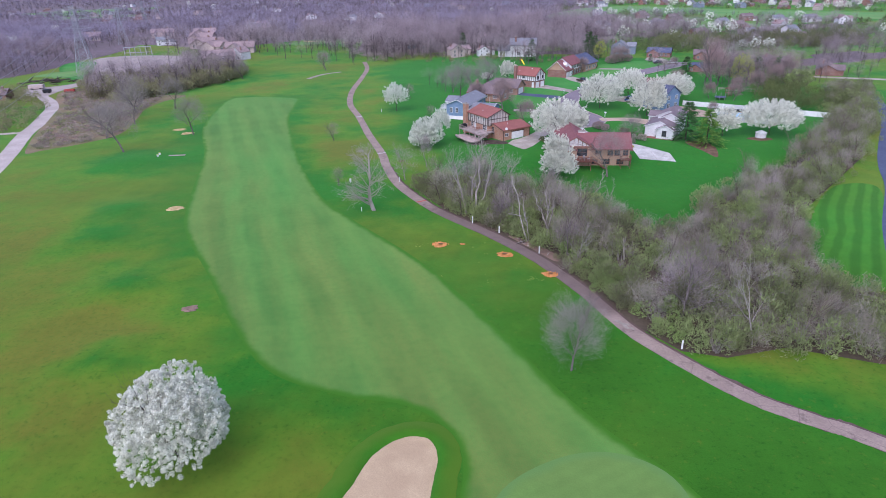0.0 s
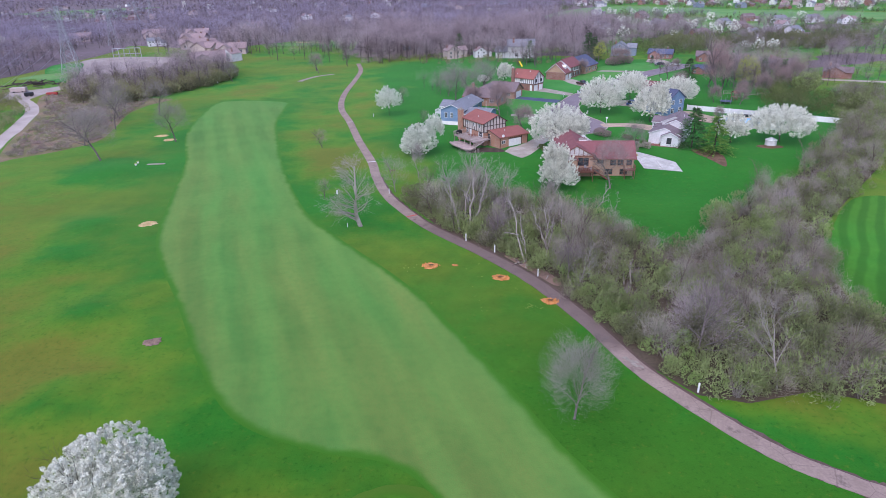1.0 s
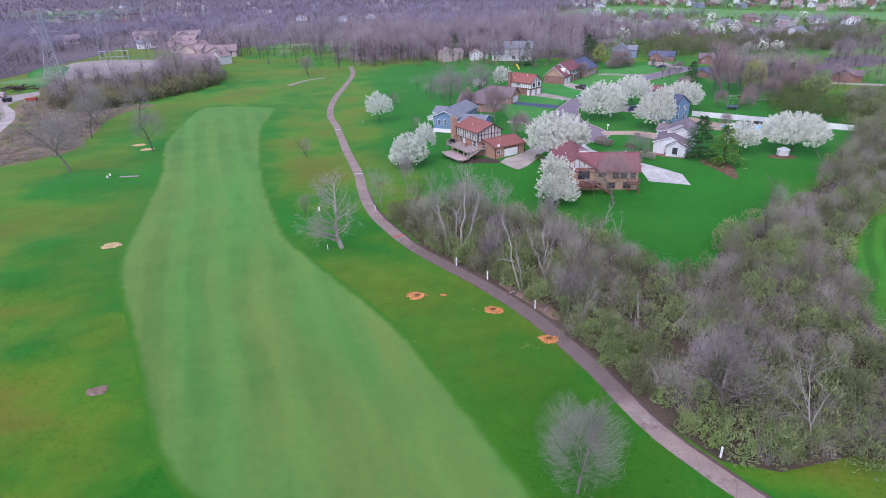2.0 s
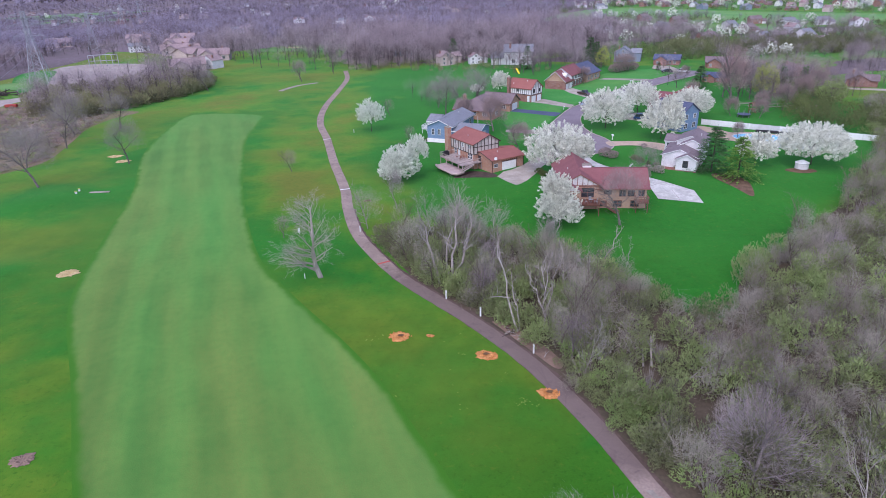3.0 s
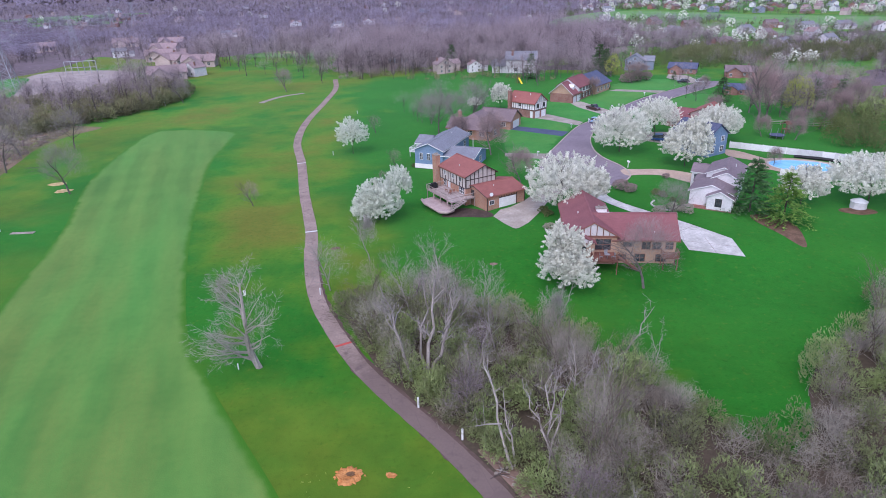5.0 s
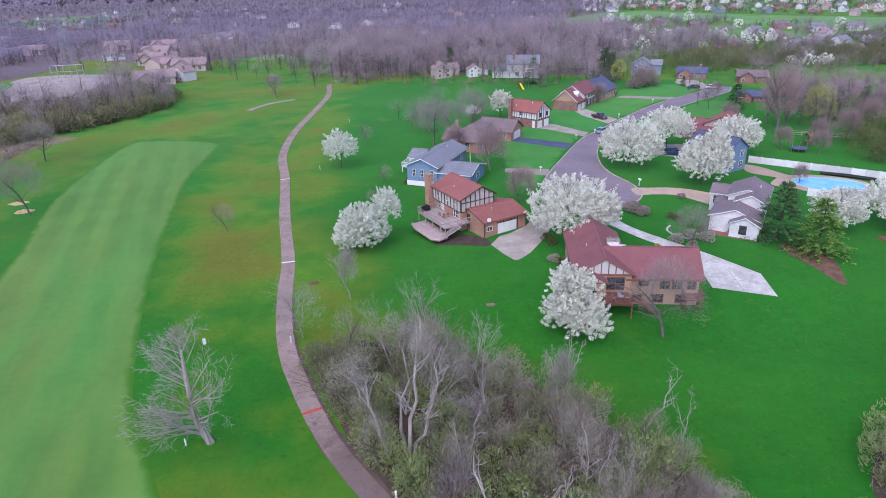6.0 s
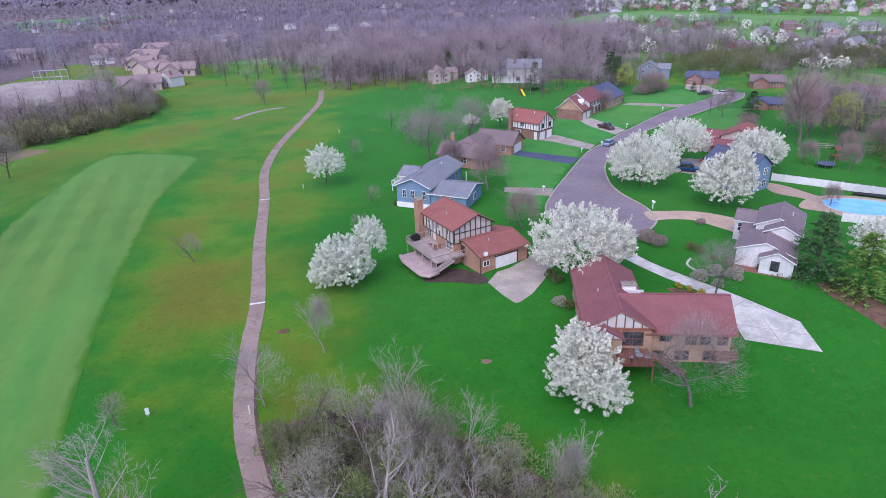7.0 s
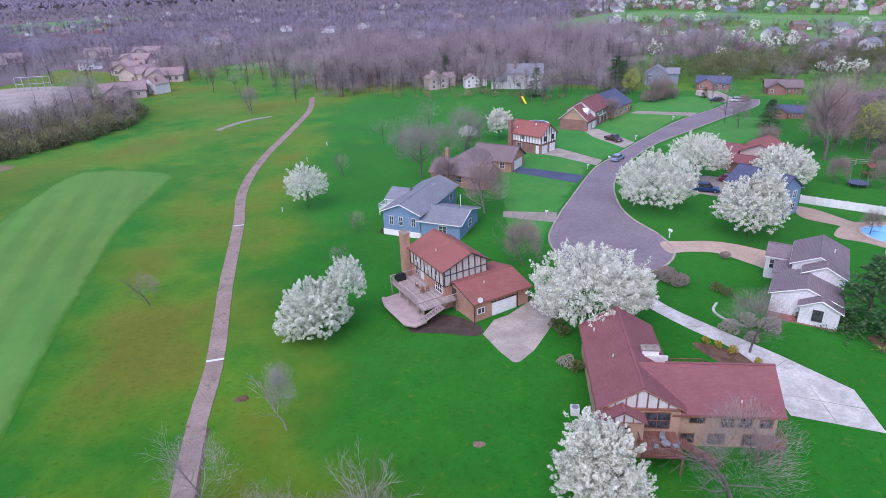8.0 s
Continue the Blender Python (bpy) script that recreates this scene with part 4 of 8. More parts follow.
def blossom_tree(seed, radius, height, label, clumps=150, each=70, size=0.13, petals="blossom", base=1.3, wild=0.12, extra=(), group="flowering pear trees", spike=1.0):
    rng = np.random.default_rng(seed)
    clumps, each, size = int(clumps * 2.3), int(each * 0.8), size * 0.82
    t = thing("flowering_tree", label, "tree", group)
    wood, fine = limbs(seed, height * 0.85, 0.75, 2, 0.2, 0.2, (12, 7, 0), droop=0)
    k = 0.66 * min(1, radius / (0.6 * height))
    wood.v = [(x * k, y * k, z) for x, y, z in wood.v]
    part("trunk", wood, M["dark_bark"], t)
    v, f = clumped(rng, clumps, each, radius, height - base, base, wild, size, spike=spike)
    for ex, ey, ez, er, eh in extra:
        v2, f2 = clumped(rng, clumps // 3, each, er, eh, 0.0, wild, size)
        v, f = np.vstack([v, v2 + (ex, ey, ez)]), np.vstack([f, f2 + len(v)])
    part("crown", bulk("crown", v, f), M[petals], t, "dense white blossom")
    return t


def conifer(seed, height, radius, label, needles="pine", whorls=15, base=0.06):
    rng = random.Random(seed)
    wood, leaf = Geo(), Geo()
    wood.tube([(0, 0, -0.2), (0, 0, height * 0.6), (0, 0, height)], [0.2, 0.1, 0.02], 6)
    for k in range(whorls):
        s = k / whorls
        z = height * (base + (0.97 - base) * s)
        reach = radius * (1 - s) ** 0.75 + 0.25
        for j in range(11):
            a = rng.uniform(0, math.tau)
            ln = reach * rng.uniform(0.65, 1.1)
            tip = Vector((math.cos(a) * ln, math.sin(a) * ln, z - 0.16 * ln + rng.gauss(0, 0.2)))
            root = Vector((0, 0, z))
            if k % 2 == 0 and j < 4:
                wood.tube([root, tip], [0.05, 0.01], 3)
            for i in range(24):
                q = root.lerp(tip, 0.25 + 0.75 * (i + rng.random()) / 24)
                side = Vector((-math.sin(a), math.cos(a), rng.gauss(0, 0.35))) * rng.choice((-1, 1)) * rng.uniform(0.2, 0.5)
                out = Vector((math.cos(a), math.sin(a), rng.gauss(0.05, 0.3))) * rng.uniform(0.15, 0.4)
                leaf.add([q, q + side * 0.5 + out * 0.2, q + side + out, q + out * 0.7], [(0, 1, 2, 3)])
    t = thing("conifer", label, "tree")
    part("trunk", wood, M["dark_bark"], t)
    part("crown", leaf, M[needles], t, "dense green needles")
    return t


def leaf_tree(seed, radius, height, label, leaves, lobes=14, count=2500, size=0.22, bark="bark"):
    rng = np.random.default_rng(seed)
    t = thing("tree", label, "tree")
    wood, fine = limbs(seed, height * 0.85, 0.7, 2, 0.2, 0.25, (9, 6, 0))
    part("trunk", wood, M[bark], t)
    v, f = flakes(lobed(rng, count, lobes, radius, height * 0.85, height * 0.15), size, rng)
    part("crown", bulk("crown", v, f), M[leaves], t)
    return t


# flowering pears
blossom_tree(5, 5.7, 11.4, "large round white-flowering pear tree alone on the rough", 520, 84, 0.10, base=0.5, wild=0.05, spike=0.5).matrix_basis = spot(-25.6, 42.9, 20)
blossom_tree(11, 7.0, 11.4, "broad white-flowering pear tree beside the turning circle", 230, 75, 0.15, wild=0.13, extra=((4.6, -1.5, 3.2, 3.4, 5.5),)).matrix_basis = spot(28.6, 158.8, 10)
blossom_tree(12, 7.3, 11.2, "wide white-flowering pear tree by the street", 250, 78, 0.14, base=0.6, wild=0.1).matrix_basis = spot(49.1, 200.6, 80)
blossom_tree(13, 5.9, 10.2, "white-flowering pear tree by the street", 180, 62, 0.15, base=2.0).matrix_basis = spot(62.8, 217, 10)
blossom_tree(14, 5.6, 10.4, "white-flowering pear tree with an uneven crown by the blue house", 220, 68, 0.145, base=1.0, wild=0.13, extra=((-1.5, 1.0, 6.0, 2.6, 6.0),)).matrix_basis = spot(60.6, 187.0, 200)
blossom_tree(15, 5.6, 9.5, "rounded white-flowering pear tree in a back garden", 170, 60, 0.17, wild=0.08).matrix_basis = spot(76.3, 209, 140)
blossom_tree(16, 7.9, 9.4, "wide white-flowering pear tree over the garden tent", 240, 65, 0.165, base=1.6, wild=0.09).matrix_basis = spot(86, 161, 0)
blossom_tree(17, 3.3, 9.2, "tall uneven white-flowering pear tree before the brick house", 150, 85, 0.115, base=1.0, wild=0.3, extra=((1.3, 0.3, 5.4, 1.7, 5.4), (-0.9, 0.2, 5.8, 1.3, 4.2), (-2.0, 0.5, 0.8, 2.6, 5.0), (1.5, -1.4, 0.9, 2.6, 4.4))).matrix_basis = spot(24.3, 130.8, 160)
blossom_tree(18, 4.0, 7.4, "white-flowering tree beside the conifers", 70, 70, 0.19).matrix_basis = spot(73.5, 161, 60)
blossom_tree(19, 3.4, 9.0, "white-flowering tree behind the orange-roofed house", 70, 70, 0.18).matrix_basis = spot(23.2, 257.5)
blossom_tree(21, 4.4, 8.4, "pale flowering pear tree with a split crown on the lawn", 190, 70, 0.14, "cool_blossom", 0.2, 0.13, extra=((3.9, 3.4, 3.6, 2.7, 6.2), (-2.0, -1.4, 0.6, 2.8, 5.0))).matrix_basis = spot(-6.5, 160.4, 0)
blossom_tree(22, 4.4, 9.4, "airy pale flowering pear tree beside the cart path", 110, 55, 0.15, "cool_blossom", 2.0, 0.2).matrix_basis = spot(-19.2, 209.5, 0)
blossom_tree(23, 2.2, 4.0, "small white-flowering tree behind bare trees", 30, 50, 0.17).matrix_basis = spot(14.5, 258)

# bare trees on the course
bare_tree(31, 10.2, "rounded leafless tree with dense fine twigs beside the cart path", "bark", "twig", spread_out=0.55, counts=(20, 10, 9), puff=(8500, 4.2), width=0.007, first=0.14, trunk=0.13, reaching=0.42, thin=0.42).matrix_basis = spot(14.8, 57.8)
bare_tree(32, 12.6, "old half-dead tree with a thick pale trunk and broken branches", "pale_bark", "pale_twig", spread_out=1.0, counts=(27, 9, 6), first=0.1, trunk=0.46, lean=-0.3, reaching=0.48, bias=(-0.7, -0.1, 0.0), twig_width=0.014, thin=0.32).matrix_basis = spot(-15.3, 112.4)
small = bare_tree(33, 5.2, "small leafless ornamental tree with a fan of twigs", "bark", "red_twig", spread_out=0.7, counts=(11, 8, 7), puff=(800, 1.9), width=0.012, first=0.18, trunk=0.1, thin=0.45)
spread(small, [spot(-33.8, 169.6, 0, 1.1), spot(-25.2, 128.4, 70, 0.9), spot(-34.5, 173.5, 40, 0.5), spot(-15.8, 232, 10, 1.1), spot(-6.5, 196, 0, 0.9), spot(-8, 182, 120, 0.7), spot(-63.5, 311, 0, 1.9)])
slim = bare_tree(34, 7.0, "slim leafless tree with upright pale branches", "pale_bark", "pale_twig", spread_out=0.45, counts=(12, 6, 5), puff=(2400, 1.5), width=0.008, first=0.3, trunk=0.08, reaching=0.4, thin=0.42)
bare_tree(38, 8.5, "pale leafless tree with a wide fan of branches beside the path", "pale_bark", "pale_twig", spread_out=0.85, counts=(16, 9, 8), puff=(1300, 3.7), width=0.012, first=0.12, trunk=0.11, reaching=0.55, thin=0.45).matrix_basis = spot(-10.4, 131.8)
spread(slim, [spot(-5.8, 142, 50, 1.25), spot(21.2, 118.5, 10, 1.0)])
wide = bare_tree(35, 9.5, "leafless grey tree with spreading limbs", "bark", "twig", spread_out=0.85, counts=(12, 8, 7), puff=(4000, 4.1), width=0.009, first=0.22, trunk=0.17, thin=0.45)
spread(wide, [spot(35.8, 130.8, 0, 1.2), spot(-91.4, 161.6, 10, 1.65), spot(-79.2, 180.4, 80, 1.3), spot(-106.2, 198, 130, 1.4), spot(-105, 178, 200, 1.2), spot(-102.6, 222, 130, 1.3), spot(-113, 214, 40, 1.5), spot(-99.4, 291, 20, 1.0), spot(46.6, 153, 60, 0.9), spot(3.2, 229, 80, 1.45), spot(13.4, 246, 150, 1.35), spot(8.5, 236, 30, 1.2), spot(0.5, 243, 200, 1.0),
              spot(52, 281, 0, 0.8), spot(-66, 318, 90, 1.0), spot(90, 262, 30, 0.8)])
ruddy = bare_tree(36, 8.0, "leafless tree with reddish budding twigs beside the houses", "bark", "red_twig", spread_out=0.8, counts=(13, 9, 8), puff=(6200, 3.4), width=0.013, first=0.14, trunk=0.16, thin=0.45)
spread(ruddy, [spot(17.2, 201, 0, 1.4), spot(22.4, 177.6, 60, 1.0), spot(58, 276, 110, 0.9), spot(79, 302, 30, 1.1), spot(83.5, 305.5, 80, 1.0), spot(100, 283, 200, 0.7), spot(9, 218, 200, 1.0), spot(118.5, 228, 40, 1.2), spot(128, 238, 90, 1.3), spot(86, 236, 10, 0.9), spot(100, 216, 60, 0.9), spot(108, 219, 160, 1.1), spot(96, 208, 250, 0.8), spot(89.5, 212.5, 30, 0.75), spot(80.5, 186.5, 120, 0.55)])
pink = bare_tree(37, 16.0, "tall bare tree with pinkish budding twigs", "bark", "pink_twig", spread_out=0.55, counts=(15, 9, 8), puff=(3000, 4.4), width=0.024, first=0.1, trunk=0.3)
spread(pink, [spot(96.4, 230, 0, 1.2), spot(101.5, 236, 70, 0.85), spot(99, 242, 140, 0.8)])
conifer(41, 10.6, 5.6, "dark green conifer beside the white house", whorls=19).matrix_basis = spot(62.4, 157.6)
conifer(42, 9.4, 5.2, "light green conifer on a mulch bed", "lime_pine").matrix_basis = spot(66, 152.6)
spruce = conifer(43, 9.0, 3.4, "green spruce among suburban gardens", "soft_pine", whorls=12)
spread(spruce, [spot(119, 243, 200, 1.15), spot(127, 244, 130, 1.1), spot(69.5, 322, 40, 1.6), spot(73.5, 327, 90, 1.3), spot(97, 307, 0, 0.45), spot(40.5, 321, 0, 1.25), spot(6, 365, 0, 1.4), spot(122, 262, 0, 1.0), spot(130, 266, 50, 0.9)])
conifer(48, 8.4, 4.3, "soft light green spruce on a back lawn beside the street", "soft_pine", whorls=13).matrix_basis = spot(98.4, 262)
leaf_tree(44, 5.0, 12.0, "willow with fresh yellow-green leaves", "willow", lobes=24, count=3400, size=0.19).matrix_basis = spot(111, 237.5)
leaf_tree(47, 4.0, 9.5, "small garden tree with fresh light green leaves", "willow", lobes=18, count=1500, size=0.2).matrix_basis = spot(74.5, 319)
leaf_tree(45, 5.0, 9.0, "garden tree with fresh green leaves", "hedge", count=3000).matrix_basis = spot(120, 250)
leaf_tree(46, 5.5, 9.0, "greening bushy tree at the garden edge", "shrub", count=3000).matrix_basis = spot(124, 222)

# ---- the thicket ----
rng = np.random.default_rng(8)


def scatter(poly, count, seed, keep=None):
    r = np.random.default_rng(seed)
    lo, hi = poly.min(0), poly.max(0)
    p = r.uniform(lo, hi, (count * 12, 2))
    p = p[inside(poly, p[:, 0], p[:, 1])]
    if keep is not None:
        p = p[keep(p[:, 0], p[:, 1], r)]
    return p[:count]


def waves(x, y, s):
    return np.sin(x / s + 1.3 * np.sin(y / s * 0.7)) * np.sin(y / s * 1.1 + 1.7 * np.sin(x / s * 0.6))


def strewn(count, seed, keep=None):
    """Places in the thicket, some of them a little past its edge, none on the path."""
    p = scatter(WOOD, count, seed, keep) + np.random.default_rng(seed + 500).normal(0, 1.1, (count, 2))
    return p[np.min(np.hypot(p[:, 0, None] - PATH_LINE[None, :, 0], p[:, 1, None] - PATH_LINE[None, :, 1]), axis=1) > 2.3]


def grove(name, label, category, protos, places, material, seed, low, high, wood=None):
    """Many plants joined into one mesh; wood: the material of their trunks and limbs, which are the last faces of each pattern."""
    if not len(places):
        return None
    r = np.random.default_rng(seed)
    vs, fs, ms, n = [], [], [], 0
    which = r.integers(0, len(protos), len(places))
    turn, size = r.uniform(0, math.tau, len(places)), r.uniform(low, high, len(places))
    for k, (pv, pf, *dark) in enumerate(protos):
        sel = np.where(which == k)[0]
        if not len(sel):
            continue
        c, s = np.cos(turn[sel])[:, None] * size[sel][:, None], np.sin(turn[sel])[:, None] * size[sel][:, None]
        x = pv[None, :, 0] * c - pv[None, :, 1] * s + places[sel, 0:1]
        y = pv[None, :, 0] * s + pv[None, :, 1] * c + places[sel, 1:2]
        z = pv[None, :, 2] * size[sel][:, None] * r.uniform(0.8, 1.2, (len(sel), 1)) + ground(places[sel, 0], places[sel, 1])[:, None]
        vs.append(np.stack([x, y, z], -1).reshape(-1, 3))
        fs.append((pf[None] + (np.arange(len(sel)) * len(pv))[:, None, None] + n).reshape(-1, pf.shape[1]))
        ms.append(np.tile(np.arange(len(pf)) >= len(pf) - (dark[0] if dark else 0), len(sel)))
        n += len(sel) * len(pv)
    me = bulk(name, np.vstack(vs), np.vstack(fs))
    me.materials.append(material)
    if wood is not None:
        me.materials.append(wood)
        me.polygons.foreach_set("material_index", np.concatenate(ms).astype(np.int32))
    return tagged(part(name, me, None), label, category, kind="stuff")


def bush_proto(seed, radius, height, count, size):
    r = np.random.default_rng(seed)
    v, f = flakes(lobed(r, count, 9, radius, height, 0.05), size, r)
    v = v.reshape(count, 4, 3)[:, :3].reshape(-1, 3)
    return v, np.arange(len(v)).reshape(-1, 3)


def budded_proto(seed, radius, height, count, size, slim=0.17):
    """A shrub of slender budded twigs that point outwards and up."""
    r = np.random.default_rng(seed)
    p = lobed(r, count, 9, radius, height, 0.05)
    out = p - (0, 0, 0.3 * height)
    out /= np.linalg.norm(out, axis=1)[:, None]
    return sprays(p, out + (0, 0, 0.6), size, r, slim, 0.6)


def brush_proto(seed, radius, height, stems):
    """Thin upright bare stems that fork."""
    r = np.random.default_rng(seed)
    v = []
    for _ in range(stems):
        a, b = r.normal(0, 0.35 * radius, 2), None
        tip = np.array([a[0] * 2.2, a[1] * 2.2, height * r.uniform(0.6, 1.1)])
        root = np.array([a[0] * 0.6, a[1] * 0.6, 0])
        for k in range(5):
            s0 = r.uniform(0, 0.55) if k else 0
            p0 = root + (tip - root) * s0
            p1 = tip if k == 0 else p0 + (tip - root) * r.uniform(0.25, 0.5) + r.normal(0, 0.3 * radius, 3) * (1, 1, 0.5)
            w = r.normal(size=3)
            w *= (0.035 if k == 0 else 0.022) / np.linalg.norm(w)
            v += [p0 - w, p0 + w, p1]
    v = np.array(v)
    return v, np.arange(len(v)).reshape(-1, 3)


bushes = [budded_proto(50 + k, 1.9, 3.4, 470, 0.21, 0.24) for k in range(5)]
stems = [twig_crown(np.random.default_rng(60 + k), 300, 1.9, 3.8, 0.1, 0.015, 1.2, 0.7, 0.6) for k in range(4)]
vases = [brush_proto(64 + k, 1.5, 4.4, 34) for k in range(5)]
edge_dist = lambda x, y: np.min(np.hypot(x[:, None] - PATH_LINE[None, :, 0], y[:, None] - PATH_LINE[None, :, 1]), axis=1)
clear = lambda x, y: np.hypot((x - 48.5) / 1.6, y - 98.0) > 1.8
green_side = lambda x, y, r: clear(x, y) & (r.random(len(x)) < np.where(edge_dist(x, y) < 14, 1.0, np.where(waves(x, y, 5.0) > -0.1, 0.9, 0.5)))
grey_side = lambda x, y, r: clear(x, y) & (r.random(len(x)) < np.where(edge_dist(x, y) < 6, 0.2, np.where(waves(x, y, 5.0) > 0.1, 0.45, 1.0)))
grove("undergrowth", "dense thicket of budding olive-green shrubs", "shrubs", bushes, strewn(1080, 70, green_side), M["shrub"], 71, 0.5, 1.4)
grove("brushwood", "tangle of bare grey-brown brush and saplings", "brush", stems, scatter(WOOD, 340, 72, grey_side), M["brush"], 73, 0.6, 1.4)
grove("brushwood", "upright bare grey brush in the thicket", "brush", vases, scatter(WOOD, 90, 272, grey_side), M["pale_twig"], 273, 0.45, 0.95)
grove("brushwood", "upright bare brown brush in the thicket", "brush", vases, scatter(WOOD, 110, 472, grey_side), M["brush"], 473, 0.45, 1.0)
fringe = lambda x, y, r: (edge_dist(x, y) < 7.5) & (x < 34) & (y < 104)
grove("path_shrubs", "fresh green budding shrubs along the cart path", "shrubs", bushes, scatter(WOOD, 120, 171, fringe), M["fresh_shrub"], 172, 0.55, 1.05)
along = np.gradient(PATH_LINE, axis=0)
along /= np.linalg.norm(along, axis=1)[:, None]
verge = PATH_LINE + np.stack([along[:, 1], -along[:, 0]], 1) * np.random.default_rng(5).uniform(2.0, 2.5, len(PATH_LINE))[:, None]
verge = verge[(verge[:, 1] > 70) & (verge[:, 1] < 126) & (np.hypot(verge[:, 0] - 14.5, verge[:, 1] - 93) > 4.5)]
verge = np.vstack([verge, verge + (0.9, 0.7), verge + (1.6, 0.9)])
grove("path_shrubs", "low budding shrubs that overhang the cart path's edge", "shrubs", bushes, verge + np.random.default_rng(6).normal(0, 0.25, verge.shape), M["shrub"], 174, 0.3, 0.62)
near_wood = lambda x, y, r: (x < 105) & (edge_dist(x, y) > 3.5)
spots = scatter(WOOD, 78, 74, near_wood)
labels = ("leafless grey thicket tree with fine twigs", "slender leafless thicket tree", "leafless thicket tree with pale limbs", "purplish leafless thicket tree with dense twigs")
kinds = [bare_tree(80, 7.5, labels[0], "brown_bark", "brush", "thicket trees", spread_out=0.7, counts=(9, 7, 7), puff=(1100, 2.6), width=0.013, first=0.15, trunk=0.12, thin=0.45),
         bare_tree(81, 8.5, labels[1], "brown_bark", "brush", "thicket trees", spread_out=0.5, counts=(10, 7, 6), puff=(900, 2.2), width=0.013, first=0.2, trunk=0.11, thin=0.45),
         bare_tree(82, 9.5, labels[2], "pale_bark", "pale_twig", "thicket trees", spread_out=0.6, counts=(9, 6, 6), first=0.3, trunk=0.11),
         bare_tree(83, 7.0, labels[3], "bark", "mauve_twig", "thicket trees", spread_out=0.8, counts=(10, 8, 8), puff=(1300, 2.8), width=0.013, first=0.12, trunk=0.13, thin=0.45)]
pick = np.random.default_rng(75)
which = pick.choice(4, len(spots), p=(0.30, 0.44, 0.19, 0.07))
which[(which == 2) & (spots[:, 0] > 48)] = 1
for k, t in enumerate(kinds):
    tall = np.array([(-7, 126), (-3, 117), (2, 109), (12, 97), (19, 87), (28, 96), (26, 108), (18, 120), (4, 128)])
    more = scatter(tall, 11, 76 + k) if k < 2 else scatter(tall, 4, 76 + k)
    spread(t, [spot(x, y, pick.uniform(0, 360), pick.uniform(0.5, 1.0)) for x, y in spots[which == k]] + [spot(x, y, pick.uniform(0, 360), pick.uniform(0.7, 1.15)) for x, y in more])
grove("undergrowth", "budding olive-green shrubs between the taller thicket trees", "shrubs", bushes, scatter(tall, 46, 271), M["shrub"], 272, 0.6, 1.15)
bare_tree(84, 10.5, "purplish leafless tree with a dense domed crown in the thicket", "bark", "mauve_twig", spread_out=0.85, counts=(13, 8, 8), puff=(3600, 5.0), width=0.011, first=0.12, trunk=0.2, thin=0.42).matrix_basis = spot(31.5, 69)


def dead_tree(seed, stems, label, boughs=7, trunk=0.24):
    """A dead tree of pale leaning stems; stems: where each one starts and ends, from the base."""
    rng = random.Random(seed)
    t = thing("dead_tree", label, "tree", "dead trees")
    twigs = Geo()
    for start, end in stems:
        a, b = Vector(start), Vector(end)
        g, reach = Geo(), (b - a).length
        pts = [a.lerp(b, k / 7) + Vector((rng.gauss(0, 0.02), rng.gauss(0, 0.02), 0)) * reach * (0 < k) for k in range(8)]
        thick = trunk * (reach / 14) ** 0.7
        g.tube(pts, [thick * (1 - 0.8 * k / 7) for k in range(8)], 7)
        for k in range(boughs):
            s = rng.uniform(0.35, 0.97)
            p = a.lerp(b, s)
            d = ((b - a).normalized() * 0.8 + Vector((rng.gauss(0, 0.6), rng.gauss(0, 0.6), rng.gauss(0.1, 0.25)))).normalized()
            ln = reach * rng.uniform(0.08, 0.28) * (1.15 - 0.4 * s)
            q = p + d * ln * 0.55
            e = q + (d + Vector((rng.gauss(0, 0.35), rng.gauss(0, 0.35), rng.gauss(0.1, 0.2)))).normalized() * ln * 0.45
            w = thick * (1 - 0.8 * s) * 0.7
            g.tube([p, q, e], [w, w * 0.7, w * 0.35], 5)
            for _ in range(5):
                f = q.lerp(e, rng.random())
                h = f + Vector((rng.gauss(0, 0.5), rng.gauss(0, 0.5), rng.gauss(0.25, 0.35))) * ln * 0.45
                g.tube([f, h], [w * 0.32, 0.012], 3)
                for _ in range(2):
                    u = f.lerp(h, rng.uniform(0.2, 0.9))
                    x = Vector((rng.gauss(0, 0.012), rng.gauss(0, 0.012), 0.004))
                    twigs.add([u - x, u + x, u + Vector((rng.gauss(0, 0.5), rng.gauss(0, 0.5), rng.gauss(0.2, 0.4))) * ln * 0.3], [(0, 1, 2)])
        part("stem", g, M["pale_bark"], t)
    part("twigs", twigs, M["pale_twig"], t, "thin broken twigs")
    return t


dead_tree(401, (((-1.2, 0.4, -0.2), (-4.2, 1.2, 12.4)), ((0.4, 0.3, -0.2), (2.0, 5.4, 13.8)), ((0.9, 0.6, -0.2), (4.3, 0.2, 13.2)), ((0.2, 0.9, -0.2), (0.6, 3.0, 11.0))), "large dead tree with pale forked broken limbs above the thicket", 9).matrix_basis = spot(4.6, 109.0)
dead_tree(402, (((0, 0, -0.2), (-2.6, 3.2, 11.4)), ((0.2, 0.3, -0.2), (-0.9, 1.4, 8.0))), "slender pale dead tree leaning over the thicket", 6, 0.18).matrix_basis = spot(13.8, 95.6)
dead_tree(403, (((0, 0, -0.2), (-0.2, 1.0, 10.4)), ((0.1, 0.2, 2.2), (2.0, 1.5, 9.2)), ((0.0, 0.1, 3.0), (-2.4, 1.4, 9.4)), ((0.0, 0.1, 2.6), (0.9, 2.4, 10.0))), "pale bare tree with a fan of upright limbs", 7, 0.17).matrix_basis = spot(17.0, 95.4)
